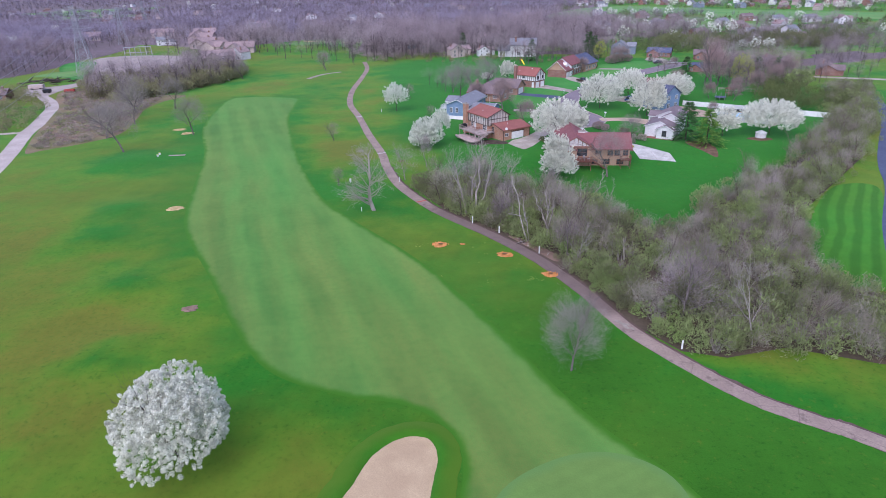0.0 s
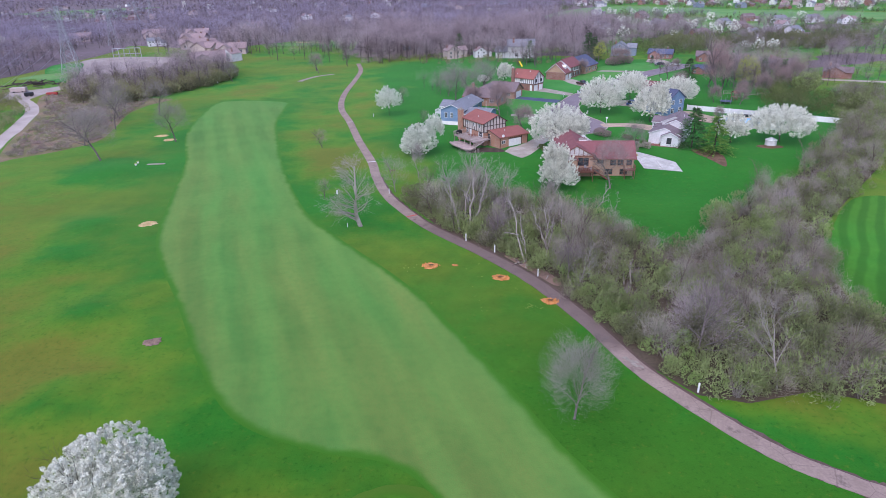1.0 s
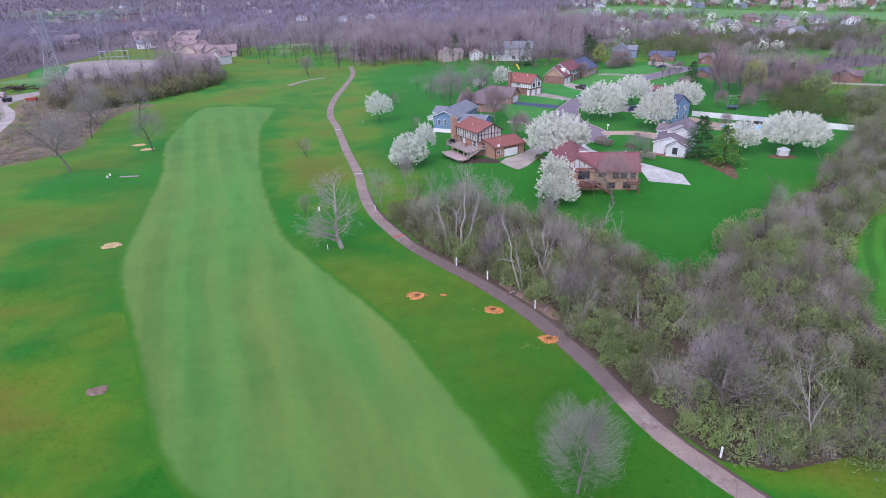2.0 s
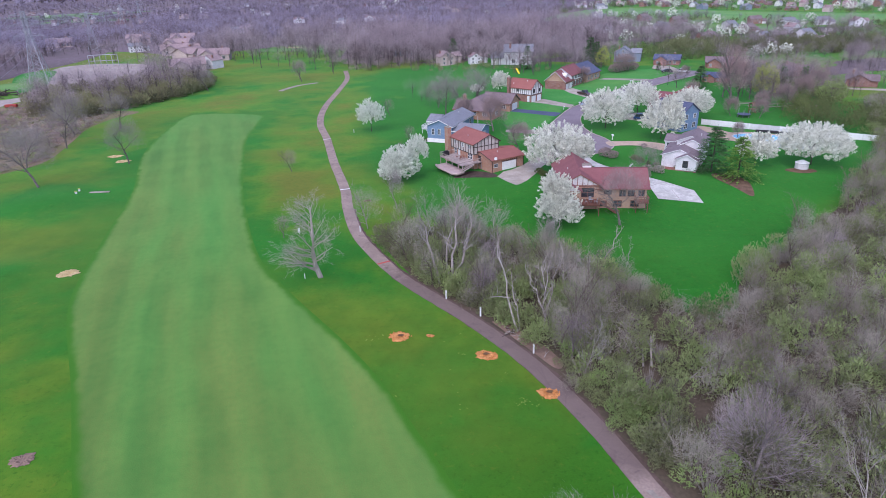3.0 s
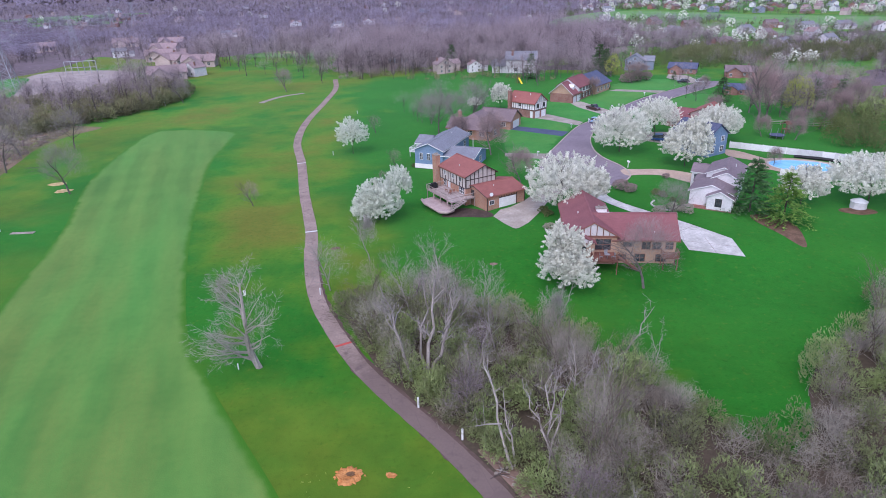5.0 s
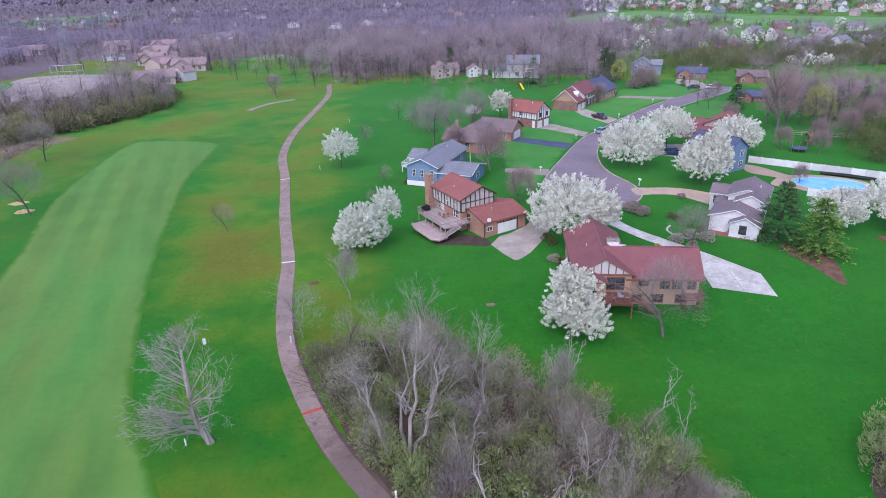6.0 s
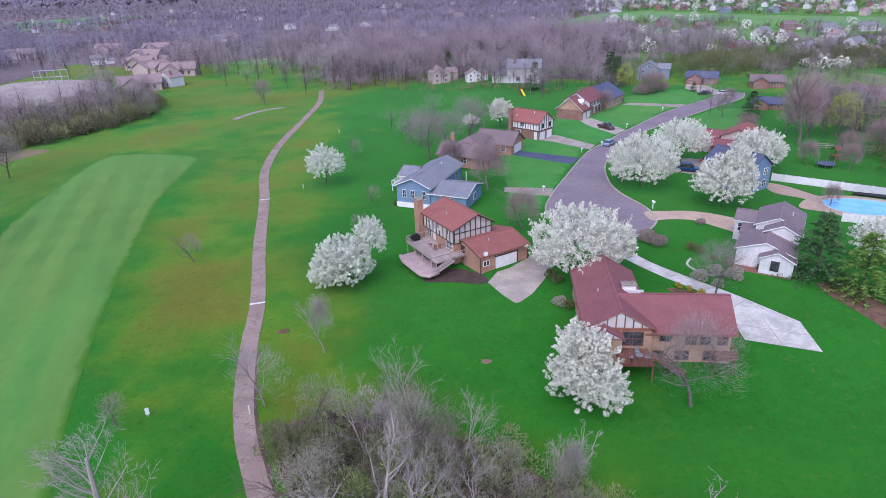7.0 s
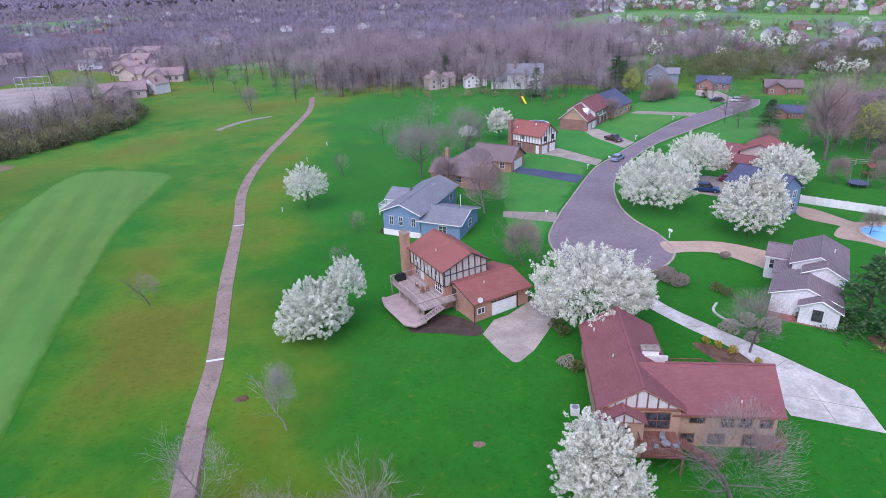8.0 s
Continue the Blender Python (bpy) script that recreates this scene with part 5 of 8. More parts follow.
dead_tree(404, (((0, 0, 0), (4.0, 1.6, 7.4)), ((0.5, 0.2, 0.6), (-4.4, -4.2, 2.6))), "broken pale tree leaning out of the thicket over the lawn", 6, 0.2).matrix_basis = spot(27.2, 111.3)
dead_tree(405, (((0, 0, 0.6), (4.6, 2.4, 3.4)), ((0.3, 0, 0.8), (3.2, -1.6, 2.8))), "fallen pale tree propped up in the thicket", 9, 0.14).matrix_basis = spot(31.6, 84.2)
dead_tree(409, (((0, 0, -0.2), (0.3, 0.6, 7.6)), ((0.1, 0.1, 1.6), (-1.6, 0.8, 7.0)), ((0.0, 0.1, 2.4), (1.7, 0.9, 7.2))), "slender pale forked tree at the edge of the thicket", 6, 0.13).matrix_basis = spot(21.4, 118.0)
dead_tree(406, (((0, 0, -0.2), (0.4, 0.6, 5.2)), ((0.1, 0, 1.0), (-1.0, 0.4, 4.4))), "small bare dead sapling on the lawn's edge", 5, 0.12).matrix_basis = spot(32.0, 112.0)
dead_tree(407, (((0, 0, -0.2), (-1.2, 1.0, 8.6)), ((0.2, 0.1, 1.4), (1.8, 1.2, 7.4))), "pale leaning dead tree among the thicket shrubs", 6, 0.16).matrix_basis = spot(21.5, 104.0)
dead_tree(408, (((0, 0, -0.2), (1.6, 1.0, 8.0)), ((0.2, 0.1, 1.0), (-1.4, 0.8, 6.6))), "pale forked dead tree among the thicket shrubs", 6, 0.16).matrix_basis = spot(10.5, 107.5)
sheet("ground_earth", smooth([(10.6, 98.2), (13.0, 97.0), (16.4, 92.6), (18.4, 88.6), (17.4, 87.4), (14.9, 91.2), (11.7, 96.2)], 5), M["litter_brown"], 0.055, "bare brown earth with litter beside the cart path", "earth", cell=1.0)
stick = thing("broken_branch", "broken pale branch lying on bare earth", "branch", "broken branches")
part("stem", Geo().tube([(-0.7, 0, 0.06), (0, 0.08, 0.1), (0.8, -0.05, 0.14)], [0.06, 0.05, 0.02], 5), M["pale_bark"], stick)
part("side_twig", Geo().tube([(0.1, 0.08, 0.1), (0.5, 0.4, 0.16)], [0.03, 0.01], 4), M["pale_bark"], stick)
spread(stick, [spot(13.2, 95.6, 20, 1.0, 0.03), spot(15.5, 92.2, 100, 0.8, 0.03), spot(14.3, 94.2, 160, 1.2, 0.03), spot(16.7, 90.2, 60, 0.9, 0.03), spot(12.3, 96.8, 130, 0.7, 0.03)])
slab = thing("broken_slab", "cracked pale concrete patch in the cart path", "paving", at=spot(23.5, 67.6, -62))
for k, (x, y, w, d) in enumerate(((-1.0, 0.0, 0.55, 0.3), (-0.2, 0.16, 0.4, 0.35), (0.5, -0.05, 0.5, 0.26), (1.1, 0.35, 0.4, 0.2), (0.1, 0.55, 0.3, 0.2))):
    part("slab_piece", Geo().prism([(x - w, y - d, 0), (x + 0.8 * w, y - 0.7 * d, 0), (x + w, y + 0.6 * d, 0), (x - 0.6 * w, y + d, 0)], (0, 0, 0.03), (0, 0, 0.085 + 0.01 * (k % 3))), M["concrete"], slab)
fallen = thing("fallen_log", "pale split logs leaning together in the thicket", "log", "fallen logs", spot(28.6, 88.4, 70))
for a, b in (((-0.9, -0.3, 0.1), (0.2, 0.2, 3.5)), ((1.3, 0.1, 0.1), (0.1, -0.1, 3.7)), ((0.3, -1.1, 0.1), (0.5, 0.6, 2.7)), ((-1.6, 0.6, 0.3), (1.2, 1.0, 1.3))):
    m = [(u + v) / 2 + w for u, v, w in zip(a, b, (0.08, 0.05, 0.0))]
    part("log", Geo().tube([a, m, b], [0.13, 0.115, 0.07], 7), M["pale_bark"], fallen)
pile = thing("litter_heap", "heap of dark sticks and pale scraps beside the cart path", "debris", at=spot(12.8, 95.2, 0))
rng = np.random.default_rng(404)
for k in range(26):
    a, far = rng.uniform(0, math.tau), abs(rng.normal(0, 0.55))
    px, py, t = far * math.cos(a), far * math.sin(a), rng.uniform(0, math.tau)
    ln = rng.uniform(0.25, 0.6)
    part("stick", Geo().tube([(px - ln * math.cos(t), py - ln * math.sin(t), 0.06), (px + ln * math.cos(t), py + ln * math.sin(t), rng.uniform(0.12, 0.35))], [0.045, 0.02], 5), M["dark_bark"] if k % 3 else M["pale_bark"], pile)
for px, py in ((0.5, 0.5), (-0.6, -0.2), (0.9, -1.6)):
    part("scrap", Geo().prism([(px - 0.2, py - 0.1, 0), (px + 0.16, py - 0.14, 0), (px + 0.2, py + 0.1, 0), (px - 0.12, py + 0.12, 0)], (0, 0, 0.05), (0, 0, 0.2)), M["concrete"], pile, "pale scrap")
# dandelions in the rough
dots = np.vstack([rng.normal((13.2, 81.3), (0.55, 0.5), (26, 2)), rng.normal((-4.7, 94.1), (0.7, 0.9), (9, 2)), rng.normal((6.4, 90.4), 0.3, (4, 2)), rng.normal((11.5, 86.4), 0.15, (2, 2)), rng.uniform((-8, 76), (12, 98), (14, 2))])
grove("dandelions", "pale yellow dandelion flowers in the rough grass", "flowers", [flakes(rng.normal(0, 0.03, (5, 3)) + (0, 0, 0.12), 0.035, rng)], dots, M["willow"], 405, 0.7, 1.3)


# ---- houses ----
def block(house, x0, x1, y0, y1, z0, ze, zr, axis, wall, roof, gable=None, over=0.4, label="", hip=0.0, gutters=True, rake=None, shift=0.0):
    """Walls and a pitched roof; axis: the way the ridge runs; hip: how far the ridge's ends draw in; shift: how far the ridge lies off the middle."""
    rise, rake = zr - ze, over if rake is None else rake
    a0, a1, b0, b1 = (x0, x1, y0, y1) if axis == "x" else (y0, y1, x0, x1)
    mid = (b0 + b1) / 2 + shift
    put = (lambda a, b, z: (a, b, z)) if axis == "x" else (lambda a, b, z: (b, a, z))
    g = Geo().box(x0, x1, y0, y1, z0, ze)
    part("wall", g, M[wall], house)
    if not hip:
        for a, s in ((a0, 1), (a1, -1)):
            tri = Geo().prism([put(a, b0, ze), put(a, b1, ze), put(a, mid, zr)], put(0, 0, 0), put(0.2 * s, 0, 0))
            part("gable", tri, M[gable or wall], house)
    made = []
    t = 0.16
    lows = {1: ze - over * rise / (mid - b0), -1: ze - over * rise / (b1 - mid)}
    slab = lambda q: made.append(part("roof_slope", Geo().prism([put(*p) for p in q], (0, 0, 0), (0, 0, t)), M[roof], house, label))
    for b, s in ((b0 - over, 1), (b1 + over, -1)):
        low = lows[s]
        q = [(a0 - rake, b, low + 0.02), (a1 + rake, b, low + 0.02), (a1 + rake - hip, mid, zr + 0.02), (a0 - rake + hip, mid, zr + 0.02)]
        slab(q)
    if hip:
        for a, s in ((a0 - rake, 1), (a1 + rake, -1)):
            q = [(a, b0 - over, lows[1] + 0.02), (a, b1 + over, lows[-1] + 0.02), (a + s * hip, mid, zr + 0.02)]
            slab(q)
    else:
        part("ridge_cap", Geo().prism([put(a0 - rake, mid - 0.14, zr + 0.14), put(a1 + rake, mid - 0.14, zr + 0.14), put(a1 + rake, mid + 0.14, zr + 0.14), put(a0 - rake, mid + 0.14, zr + 0.14)], (0, 0, 0), (0, 0, 0.08)), M[roof], house)
    ob = made[0]
    for b, low in ((b0 - over, lows[1]), (b1 + over, lows[-1])):
        trim = Geo().box(*((a0 - rake, a1 + rake, b - 0.03, b + 0.03) if axis == "x" else (b - 0.03, b + 0.03, a0 - rake, a1 + rake)), low - 0.1, low + 0.1)
        if gutters:
            part("gutter", trim, M["white_paint"] if wall.startswith("siding") else M["brown_timber"], made[0 if b < mid else 1])
    return ob


SHARED = {}


def lattice(xs, zs):
    """A window's frame: even steps of xs and zs are bars, odd steps are panes; one connected piece."""
    nx, nz = len(xs), len(zs)
    g = Geo()
    for y in (-0.07, 0.02):
        g.v += [(x, y, z) for z in zs for x in xs]
    at = lambda i, k, back=0: back * nx * nz + k * nx + i
    solid = lambda i, k: 0 <= i < nx - 1 and 0 <= k < nz - 1 and (i % 2 == 0 or k % 2 == 0)
    for k in range(nz - 1):
        for i in range(nx - 1):
            if solid(i, k):
                g.f.append((at(i, k), at(i + 1, k), at(i + 1, k + 1), at(i, k + 1)))
                for (di, dk), (p, q) in (((-1, 0), ((i, k + 1), (i, k))), ((1, 0), ((i + 1, k), (i + 1, k + 1))), ((0, -1), ((i, k), (i + 1, k))), ((0, 1), ((i + 1, k + 1), (i, k + 1)))):
                    if not solid(i + di, k + dk):
                        g.f.append((at(*q), at(*p), at(*p, 1), at(*q, 1)))
    return g


def window(house, x, y, z, w, h, facing, trim="white_paint", shutters=None, name="window", bars=1, joined=False):
    """A framed pane on a wall; z: the sill; facing: 0 front, 90 to the right, 180 back, 270 to the left."""
    key = (name, w, h, trim, bars)
    f = 0.08
    xs = [-w / 2 - f, -w / 2]
    for k in range(bars):
        c = -w / 2 + w * (k + 1) / (bars + 1)
        xs += [c - 0.025, c + 0.025]
    xs += [w / 2, w / 2 + f]
    zs = [-f, 0, h, h + f] if h <= 0.9 else [-f, 0, h / 2 - 0.025, h / 2 + 0.025, h, h + f]
    if key not in SHARED:
        a = lattice(xs, zs).data(name)
        a.materials.append(M[trim])
        b = Geo().box(-w / 2, w / 2, -0.03, 0.0, 0, h).data("pane")
        b.materials.append(M["pane"])
        SHARED[key] = a, b
    a, b = SHARED[key]
    if joined:
        if (key, "joined") not in SHARED:
            both = lattice(xs, zs)
            n = len(both.f)
            both.box(-w / 2, w / 2, -0.03, 0.0, 0, h)
            c = both.data(name)
            c.materials.append(M[trim])
            c.materials.append(M["pane"])
            c.polygons.foreach_set("material_index", [0] * n + [1] * 6)
            SHARED[key, "joined"] = c
        return part(name, SHARED[key, "joined"], None, house, at=pose(x, y, z, 0, 0, facing))
    ob = part(name, a, None, house, at=pose(x, y, z, 0, 0, facing))
    part("pane", b, None, ob)
    for s in (-1, 1) if shutters else ():
        part("shutter", Geo().box(s * (w / 2 + 0.3) - 0.18, s * (w / 2 + 0.3) + 0.18, -0.06, 0.01, -0.05, h + 0.05), M[shutters], ob)
    return ob


def garage_door(house, x, y, z, w, h, facing, colour="white_paint"):
    g = Geo().box(-w / 2, w / 2, -0.05, 0.02, 0, h)
    for r in range(4):
        for c in range(int(w / 0.6)):
            cx = -w / 2 + (c + 0.5) * w / int(w / 0.6)
            g.box(cx - 0.22, cx + 0.22, -0.075, -0.05, h * (r + 0.18) / 4, h * (r + 0.82) / 4)
    return part("garage_door", g, M[colour], house, "panelled garage door", at=pose(x, y, z, 0, 0, facing))


def door(house, x, y, z, facing, colour="white_paint", w=0.95, h=2.05):
    g = Geo().box(-w / 2, w / 2, -0.05, 0.02, 0, h)
    for cx in (-0.22, 0.22):
        g.box(cx - 0.16, cx + 0.16, -0.07, -0.05, 0.2, 0.9).box(cx - 0.16, cx + 0.16, -0.07, -0.05, 1.1, 1.85)
    ob = part("door", g, M[colour], house, at=pose(x, y, z, 0, 0, facing))
    part("handle", Geo().tube([(0.36, -0.12, 1.0), (0.36, -0.05, 1.0)], [0.03, 0.03], 6), M["chrome"], ob)
    return ob


def chimney(house, x, y, z0, z1, w, d, material, cap="concrete"):
    ob = part("chimney", Geo().box(x - w / 2, x + w / 2, y - d / 2, y + d / 2, z0, z1), M[material], house)
    g = Geo().box(x - w / 2 - 0.08, x + w / 2 + 0.08, y - d / 2 - 0.08, y + d / 2 + 0.08, z1, z1 + 0.14)
    for s in (-0.25, 0.25):
        g.tube([(x + s * w, y, z1 + 0.14), (x + s * w, y, z1 + 0.5)], [0.13, 0.11], 8)
    part("cap", g, M[cap], ob, "chimney cap with flues")
    return ob


def strip(house, a, b, material="timber", w=0.08):
    """A squared timber from a to b on a wall."""
    return part("timber", Geo().beam(a, b, w), M[material], house)


def studs(house, axis, at, lo, hi, z0, top, count, material="timber"):
    """Upright timbers and a sill along a wall; top: the height above, or a function of the place along it."""
    put = (lambda s, z: (s, at, z)) if axis == "x" else (lambda s, z: (at, s, z))
    strip(house, put(lo, z0), put(hi, z0), material)
    for k in range(count):
        s = lo + (hi - lo) * k / (count - 1)
        t = top(s) if callable(top) else top
        if t > z0 + 0.25:
            strip(house, put(s, z0), put(s, t), material)


def railing(house, a, b, material, high=0.95):
    g = Geo()
    a, b = Vector(a), Vector(b)
    n = max(2, int((b - a).length / 0.28))
    rail = part("railing", g.beam(a + Vector((0, 0, high)), b + Vector((0, 0, high)), 0.06), M[material], house)
    part("lower_rail", Geo().beam(a + Vector((0, 0, 0.15)), b + Vector((0, 0, 0.15)), 0.04), M[material], rail)
    for k in range(n + 1):
        p = a.lerp(b, k / n)
        part("baluster" if k % 5 else "post", Geo().beam(p, p + Vector((0, 0, high)), 0.022 if k % 5 else 0.05), M[material], rail)
    return rail


def stairs(house, a, b, width, material):
    """An open flight from the high end a to the low end b."""
    a, b = Vector(a), Vector(b)
    n = max(3, int(abs(a.z - b.z) / 0.18))
    flat = Vector((b.x - a.x, b.y - a.y, 0))
    across = Vector((-flat.y, flat.x, 0)).normalized() * width / 2
    g = Geo()
    for k in range(n):
        p, q = a.lerp(b, k / n), a.lerp(b, (k + 1) / n)
        g.prism([p - across, p + across, Vector((q.x, q.y, p.z)) + across, Vector((q.x, q.y, p.z)) - across], (0, 0, -0.05), (0, 0, 0))
    for s in (-1, 1):
        g.beam(a + across * s, b + across * s, 0.07)
    return part("stairs", g, M[material], house)


def deck(house, x0, x1, y0, y1, z, zg, material, sides="wes"):
    floor = part("deck", Geo().box(x0, x1, y0, y1, z - 0.22, z - 0.03), M[material], house, "raised timber deck")
    n = int((x1 - x0) / 0.16)
    plank = Geo().box(-0.07, 0.07, y0 - 0.03, y1 + 0.03, z - 0.03, z).data("board")
    for k in range(n):
        part("board", plank, M[material], floor, at=Matrix.Translation((x0 + (k + 0.5) * (x1 - x0) / n, 0, 0)))
    for x in (x0 + 0.1, x1 - 0.1):
        for y in np.linspace(y0 + 0.1, y1 - 0.1, max(2, int((y1 - y0) / 2.4) + 1)):
            part("post", Geo().beam((x, y, zg), (x, y, z - 0.2), 0.09), M[material], house)
    ends = {"s": ((x0, y0, z), (x1, y0, z)), "n": ((x0, y1, z), (x1, y1, z)), "w": ((x0, y0, z), (x0, y1, z)), "e": ((x1, y0, z), (x1, y1, z))}
    for s in sides:
        railing(house, *ends[s], material)


# brick house with the red roof, nearest to the thicket
h1 = thing("house", "orange brick house with dark red roof and white half-timbered gable", "house", "houses along the street", pose(29.43, 137.55, 0.3, 0, 0, -3.8))
block(h1, -3.45, 3.85, 0.8, 15.8, -0.6, 5.0, 7.15, "y", "tan_brick", "roof_red", "white_stucco", 0.5, "dark red shingle roof", rake=0.12)
block(h1, 3.6, 12.9, 1.3, 8.7, -0.6, 4.5, 7.1, "x", "tan_brick", "roof_red", None, 0.5, "dark red shingle roof")
for s in (-1, 1):
    part("roof_valley", Geo().prism([(0.3, 5.0, 7.12), (3.1, 5.0, 7.12), (3.1, 5.0 + s * 2.4, 5.43)], (0, 0, 0), (0, 0, 0.15)), M["roof_red"], h1)
    strip(h1, (0.3, 5.0, 7.29), (4.3, 5.0 + s * 3.35, 4.9), "roof_red", 0.06)
peak = lambda s: 7.05 - abs(s - 0.2) * 0.56
studs(h1, "x", 0.74, -3.2, 3.6, 5.0, peak, 8, "brown_timber")
for x in (-3.95, 4.35):
    strip(h1, (x, 0.66, 4.72), (0.2, 0.66, 7.15), "brown_timber", 0.08)
block(h1, -3.5, 0.3, -0.5, 1.0, -0.6, 4.3, 5.35, "y", "tan_brick", "roof_red", "white_stucco", 0.3, "small projecting gable roof", rake=0.12)
studs(h1, "x", -0.56, -3.3, 0.1, 4.3, lambda s: 5.2 - abs(s + 1.6) * 0.5, 5, "brown_timber")
part("eave_board", Geo().box(-3.4, 3.8, 0.7, 0.8, 4.75, 4.95), M["brown_timber"], h1)
window(h1, 1.75, 0.78, 2.75, 2.3, 1.75, 0, "brown_timber", bars=1)
for x, z, w, h in ((5.6, 3.1, 1.3, 0.9), (8.4, 2.7, 1.2, 1.3), (10.0, 2.7, 1.2, 1.3), (11.9, 2.7, 1.1, 1.3), (4.9, 0.7, 1.2, 1.0), (7.6, 0.6, 1.5, 1.2), (10.8, 0.6, 1.5, 1.2)):
    window(h1, x, 1.28, z, w, h, 0, "brown_timber")
window(h1, -1.6, -0.52, 2.6, 1.2, 1.2, 0, "brown_timber")
for y in (3.0, 6.5, 10.0):
    window(h1, -3.47, y, 2.5, 1.1, 1.2, 270, "brown_timber")
chimney(h1, 2.3, 7.9, 4.5, 6.95, 1.7, 0.9, "white_stucco")
part("flashing", Geo().box(1.3, 4.0, 7.2, 7.36, 5.6, 6.5), M["white_paint"], h1, "pale metal flashing below the chimney")
for x, y, z in ((-1.5, 7.2, 6.3), (9.6, 1.9, 5.0), (-2.6, 13.2, 5.7)):
    part("vent_pipe", Geo().tube([(x, y, z - 0.3), (x, y, z + 0.35)], [0.07, 0.07], 8), M["white_paint"], h1)
deck(h1, -0.2, 3.6, -2.6, 0.8, 2.3, -0.6, "deck_wood", "ws")
stairs(h1, (3.7, -0.6, 2.25), (7.6, -0.8, -0.3), 1.1, "deck_wood")
railing(h1, (3.7, -1.2, 2.25), (7.6, -1.4, -0.3), "deck_wood")
deck(h1, 10.6, 12.9, -0.9, 0.8, 2.2, -0.6, "deck_wood", "wse")
deck(h1, 4.2, 8.8, 8.8, 11.2, 2.6, 0.4, "deck_wood", "ne")
part("foundation_bed", Geo().box(-0.3, 12.9, -1.6, 0.85, -0.55, -0.12), M["dark_mulch"], h1, "dark mulch bed")


def garden_chair(colour, label):
    t = thing("garden_chair", label, "chair", "garden chairs")
    part("seat", Geo().box(-0.25, 0.25, -0.25, 0.25, 0.4, 0.45), M[colour], t)
    part("backrest", Geo().box(-0.25, 0.25, 0.21, 0.26, 0.45, 0.95), M[colour], t)
    for x in (-0.22, 0.22):
        for y in (-0.22, 0.22):
            part("leg", Geo().beam((x, y, 0), (x, y, 0.4), 0.03), M[colour], t)
    return t


local1 = pose(29.43, 137.55, 0.3, 0, 0, -3.8)
chair = garden_chair("steel", "grey metal garden chair on the raised deck")
spread(chair, [local1 @ pose(1.2, -1.7, 2.3, 0, 0, 90), local1 @ pose(3.0, -1.6, 2.3, 0, 0, -80), local1 @ pose(2.1, -0.6, 2.3, 0, 0, 10)])
tab = thing("garden_table", "round grey garden table on the raised deck", "table", at=local1 @ pose(2.1, -1.6, 2.3))
part("tabletop", Geo().tube([(0, 0, 0.68), (0, 0, 0.72)], [0.42, 0.42], 14), M["steel"], tab)
part("leg", Geo().tube([(0, 0, 0), (0, 0, 0.68)], [0.05, 0.05], 6), M["steel"], tab)
ac = thing("air_conditioner", "pale grey outdoor air conditioning unit beside the brick wall", "air conditioner", at=local1 @ pose(-5.3, 5.2, 0.5))
part("casing", Geo().box(-0.45, 0.45, -0.45, 0.45, 0, 0.85), M["white_paint"], ac)
part("fan_grille", Geo().tube([(0, 0, 0.85), (0, 0, 0.9)], [0.36, 0.36], 12), M["steel"], ac)

# two-storey half-timbered house with its garage wing
local2 = pose(10.4, 165.45, 1.3, 0, 0, 32)
h2 = thing("house", "brick and half-timbered house with orange-red roof and garage wing", "house", "houses along the street", local2)
block(h2, 0, 6.95, 0, 9.7, -0.8, 5.4, 7.0, "y", "brick", "roof_orange", "stucco", 0.45, "orange-red shingle roof", shift=0.8)
part("upper_wall", Geo().box(-0.08, 7.03, -0.08, 9.78, 2.9, 5.38), M["stucco"], h2, "cream stucco upper storey")
gable2 = lambda s: 6.9 - (4.28 - s) * 0.374 if s < 4.28 else 6.9 - (s - 4.28) * 0.6
studs(h2, "x", -0.12, 0.0, 6.95, 2.95, gable2, 8)
studs(h2, "y", -0.12, 0.0, 9.7, 2.95, 5.3, 10)
strip(h2, (0, -0.12, 4.6), (6.95, -0.12, 4.6))
strip(h2, (-0.45, -0.46, 5.28), (4.28, -0.46, 7.05), "timber", 0.09)
strip(h2, (7.4, -0.46, 5.2), (4.28, -0.46, 7.05), "timber", 0.09)
for y in (1.9, 4.6, 7.8):
    window(h2, -0.1, y, 4.0, 0.7, 0.9, 270)
window(h2, -0.02, 7.8, 1.75, 0.9, 1.1, 270)
window(h2, -0.02, 1.5, 1.65, 1.7, 1.2, 270, bars=2)
door(h2, -0.02, 6.3, 1.55, 270)
window(h2, -0.02, 4.0, -0.4, 1.2, 1.1, 270)
chimney(h2, -0.45, 10.6, -0.8, 7.5, 1.0, 1.5, "brick")
block(h2, 1.2, 10.0, -5.7, 3.1, -0.8, 2.62, 3.65, "x", "brick", "roof_orange", "brick", 0.4, "orange-red shingle roof")
for a, b in (((1.15, -5.75, -0.8), (1.15, -5.75, 2.5)), ((10.05, -5.75, -0.3), (10.05, -5.75, 2.5)), ((8.15, -5.75, -0.3), (8.15, -5.75, 2.5)), ((0.8, -6.1, 2.56), (0.8, -1.3, 3.7)), ((0.8, -0.2, 3.4), (0.8, -1.3, 3.7))):
    strip(h2, a, b, "timber", 0.08)
garage_door(h2, 5.95, -5.72, -0.1, 4.0, 1.95, 0)
studs(h2, "x", -5.76, 3.9, 8.1, 1.92, 2.55, 8)
window(h2, 2.2, -5.72, 0.9, 1.0, 0.75, 0)
window(h2, 1.18, -0.7, 0.9, 0.8, 1.7, 270, "timber")
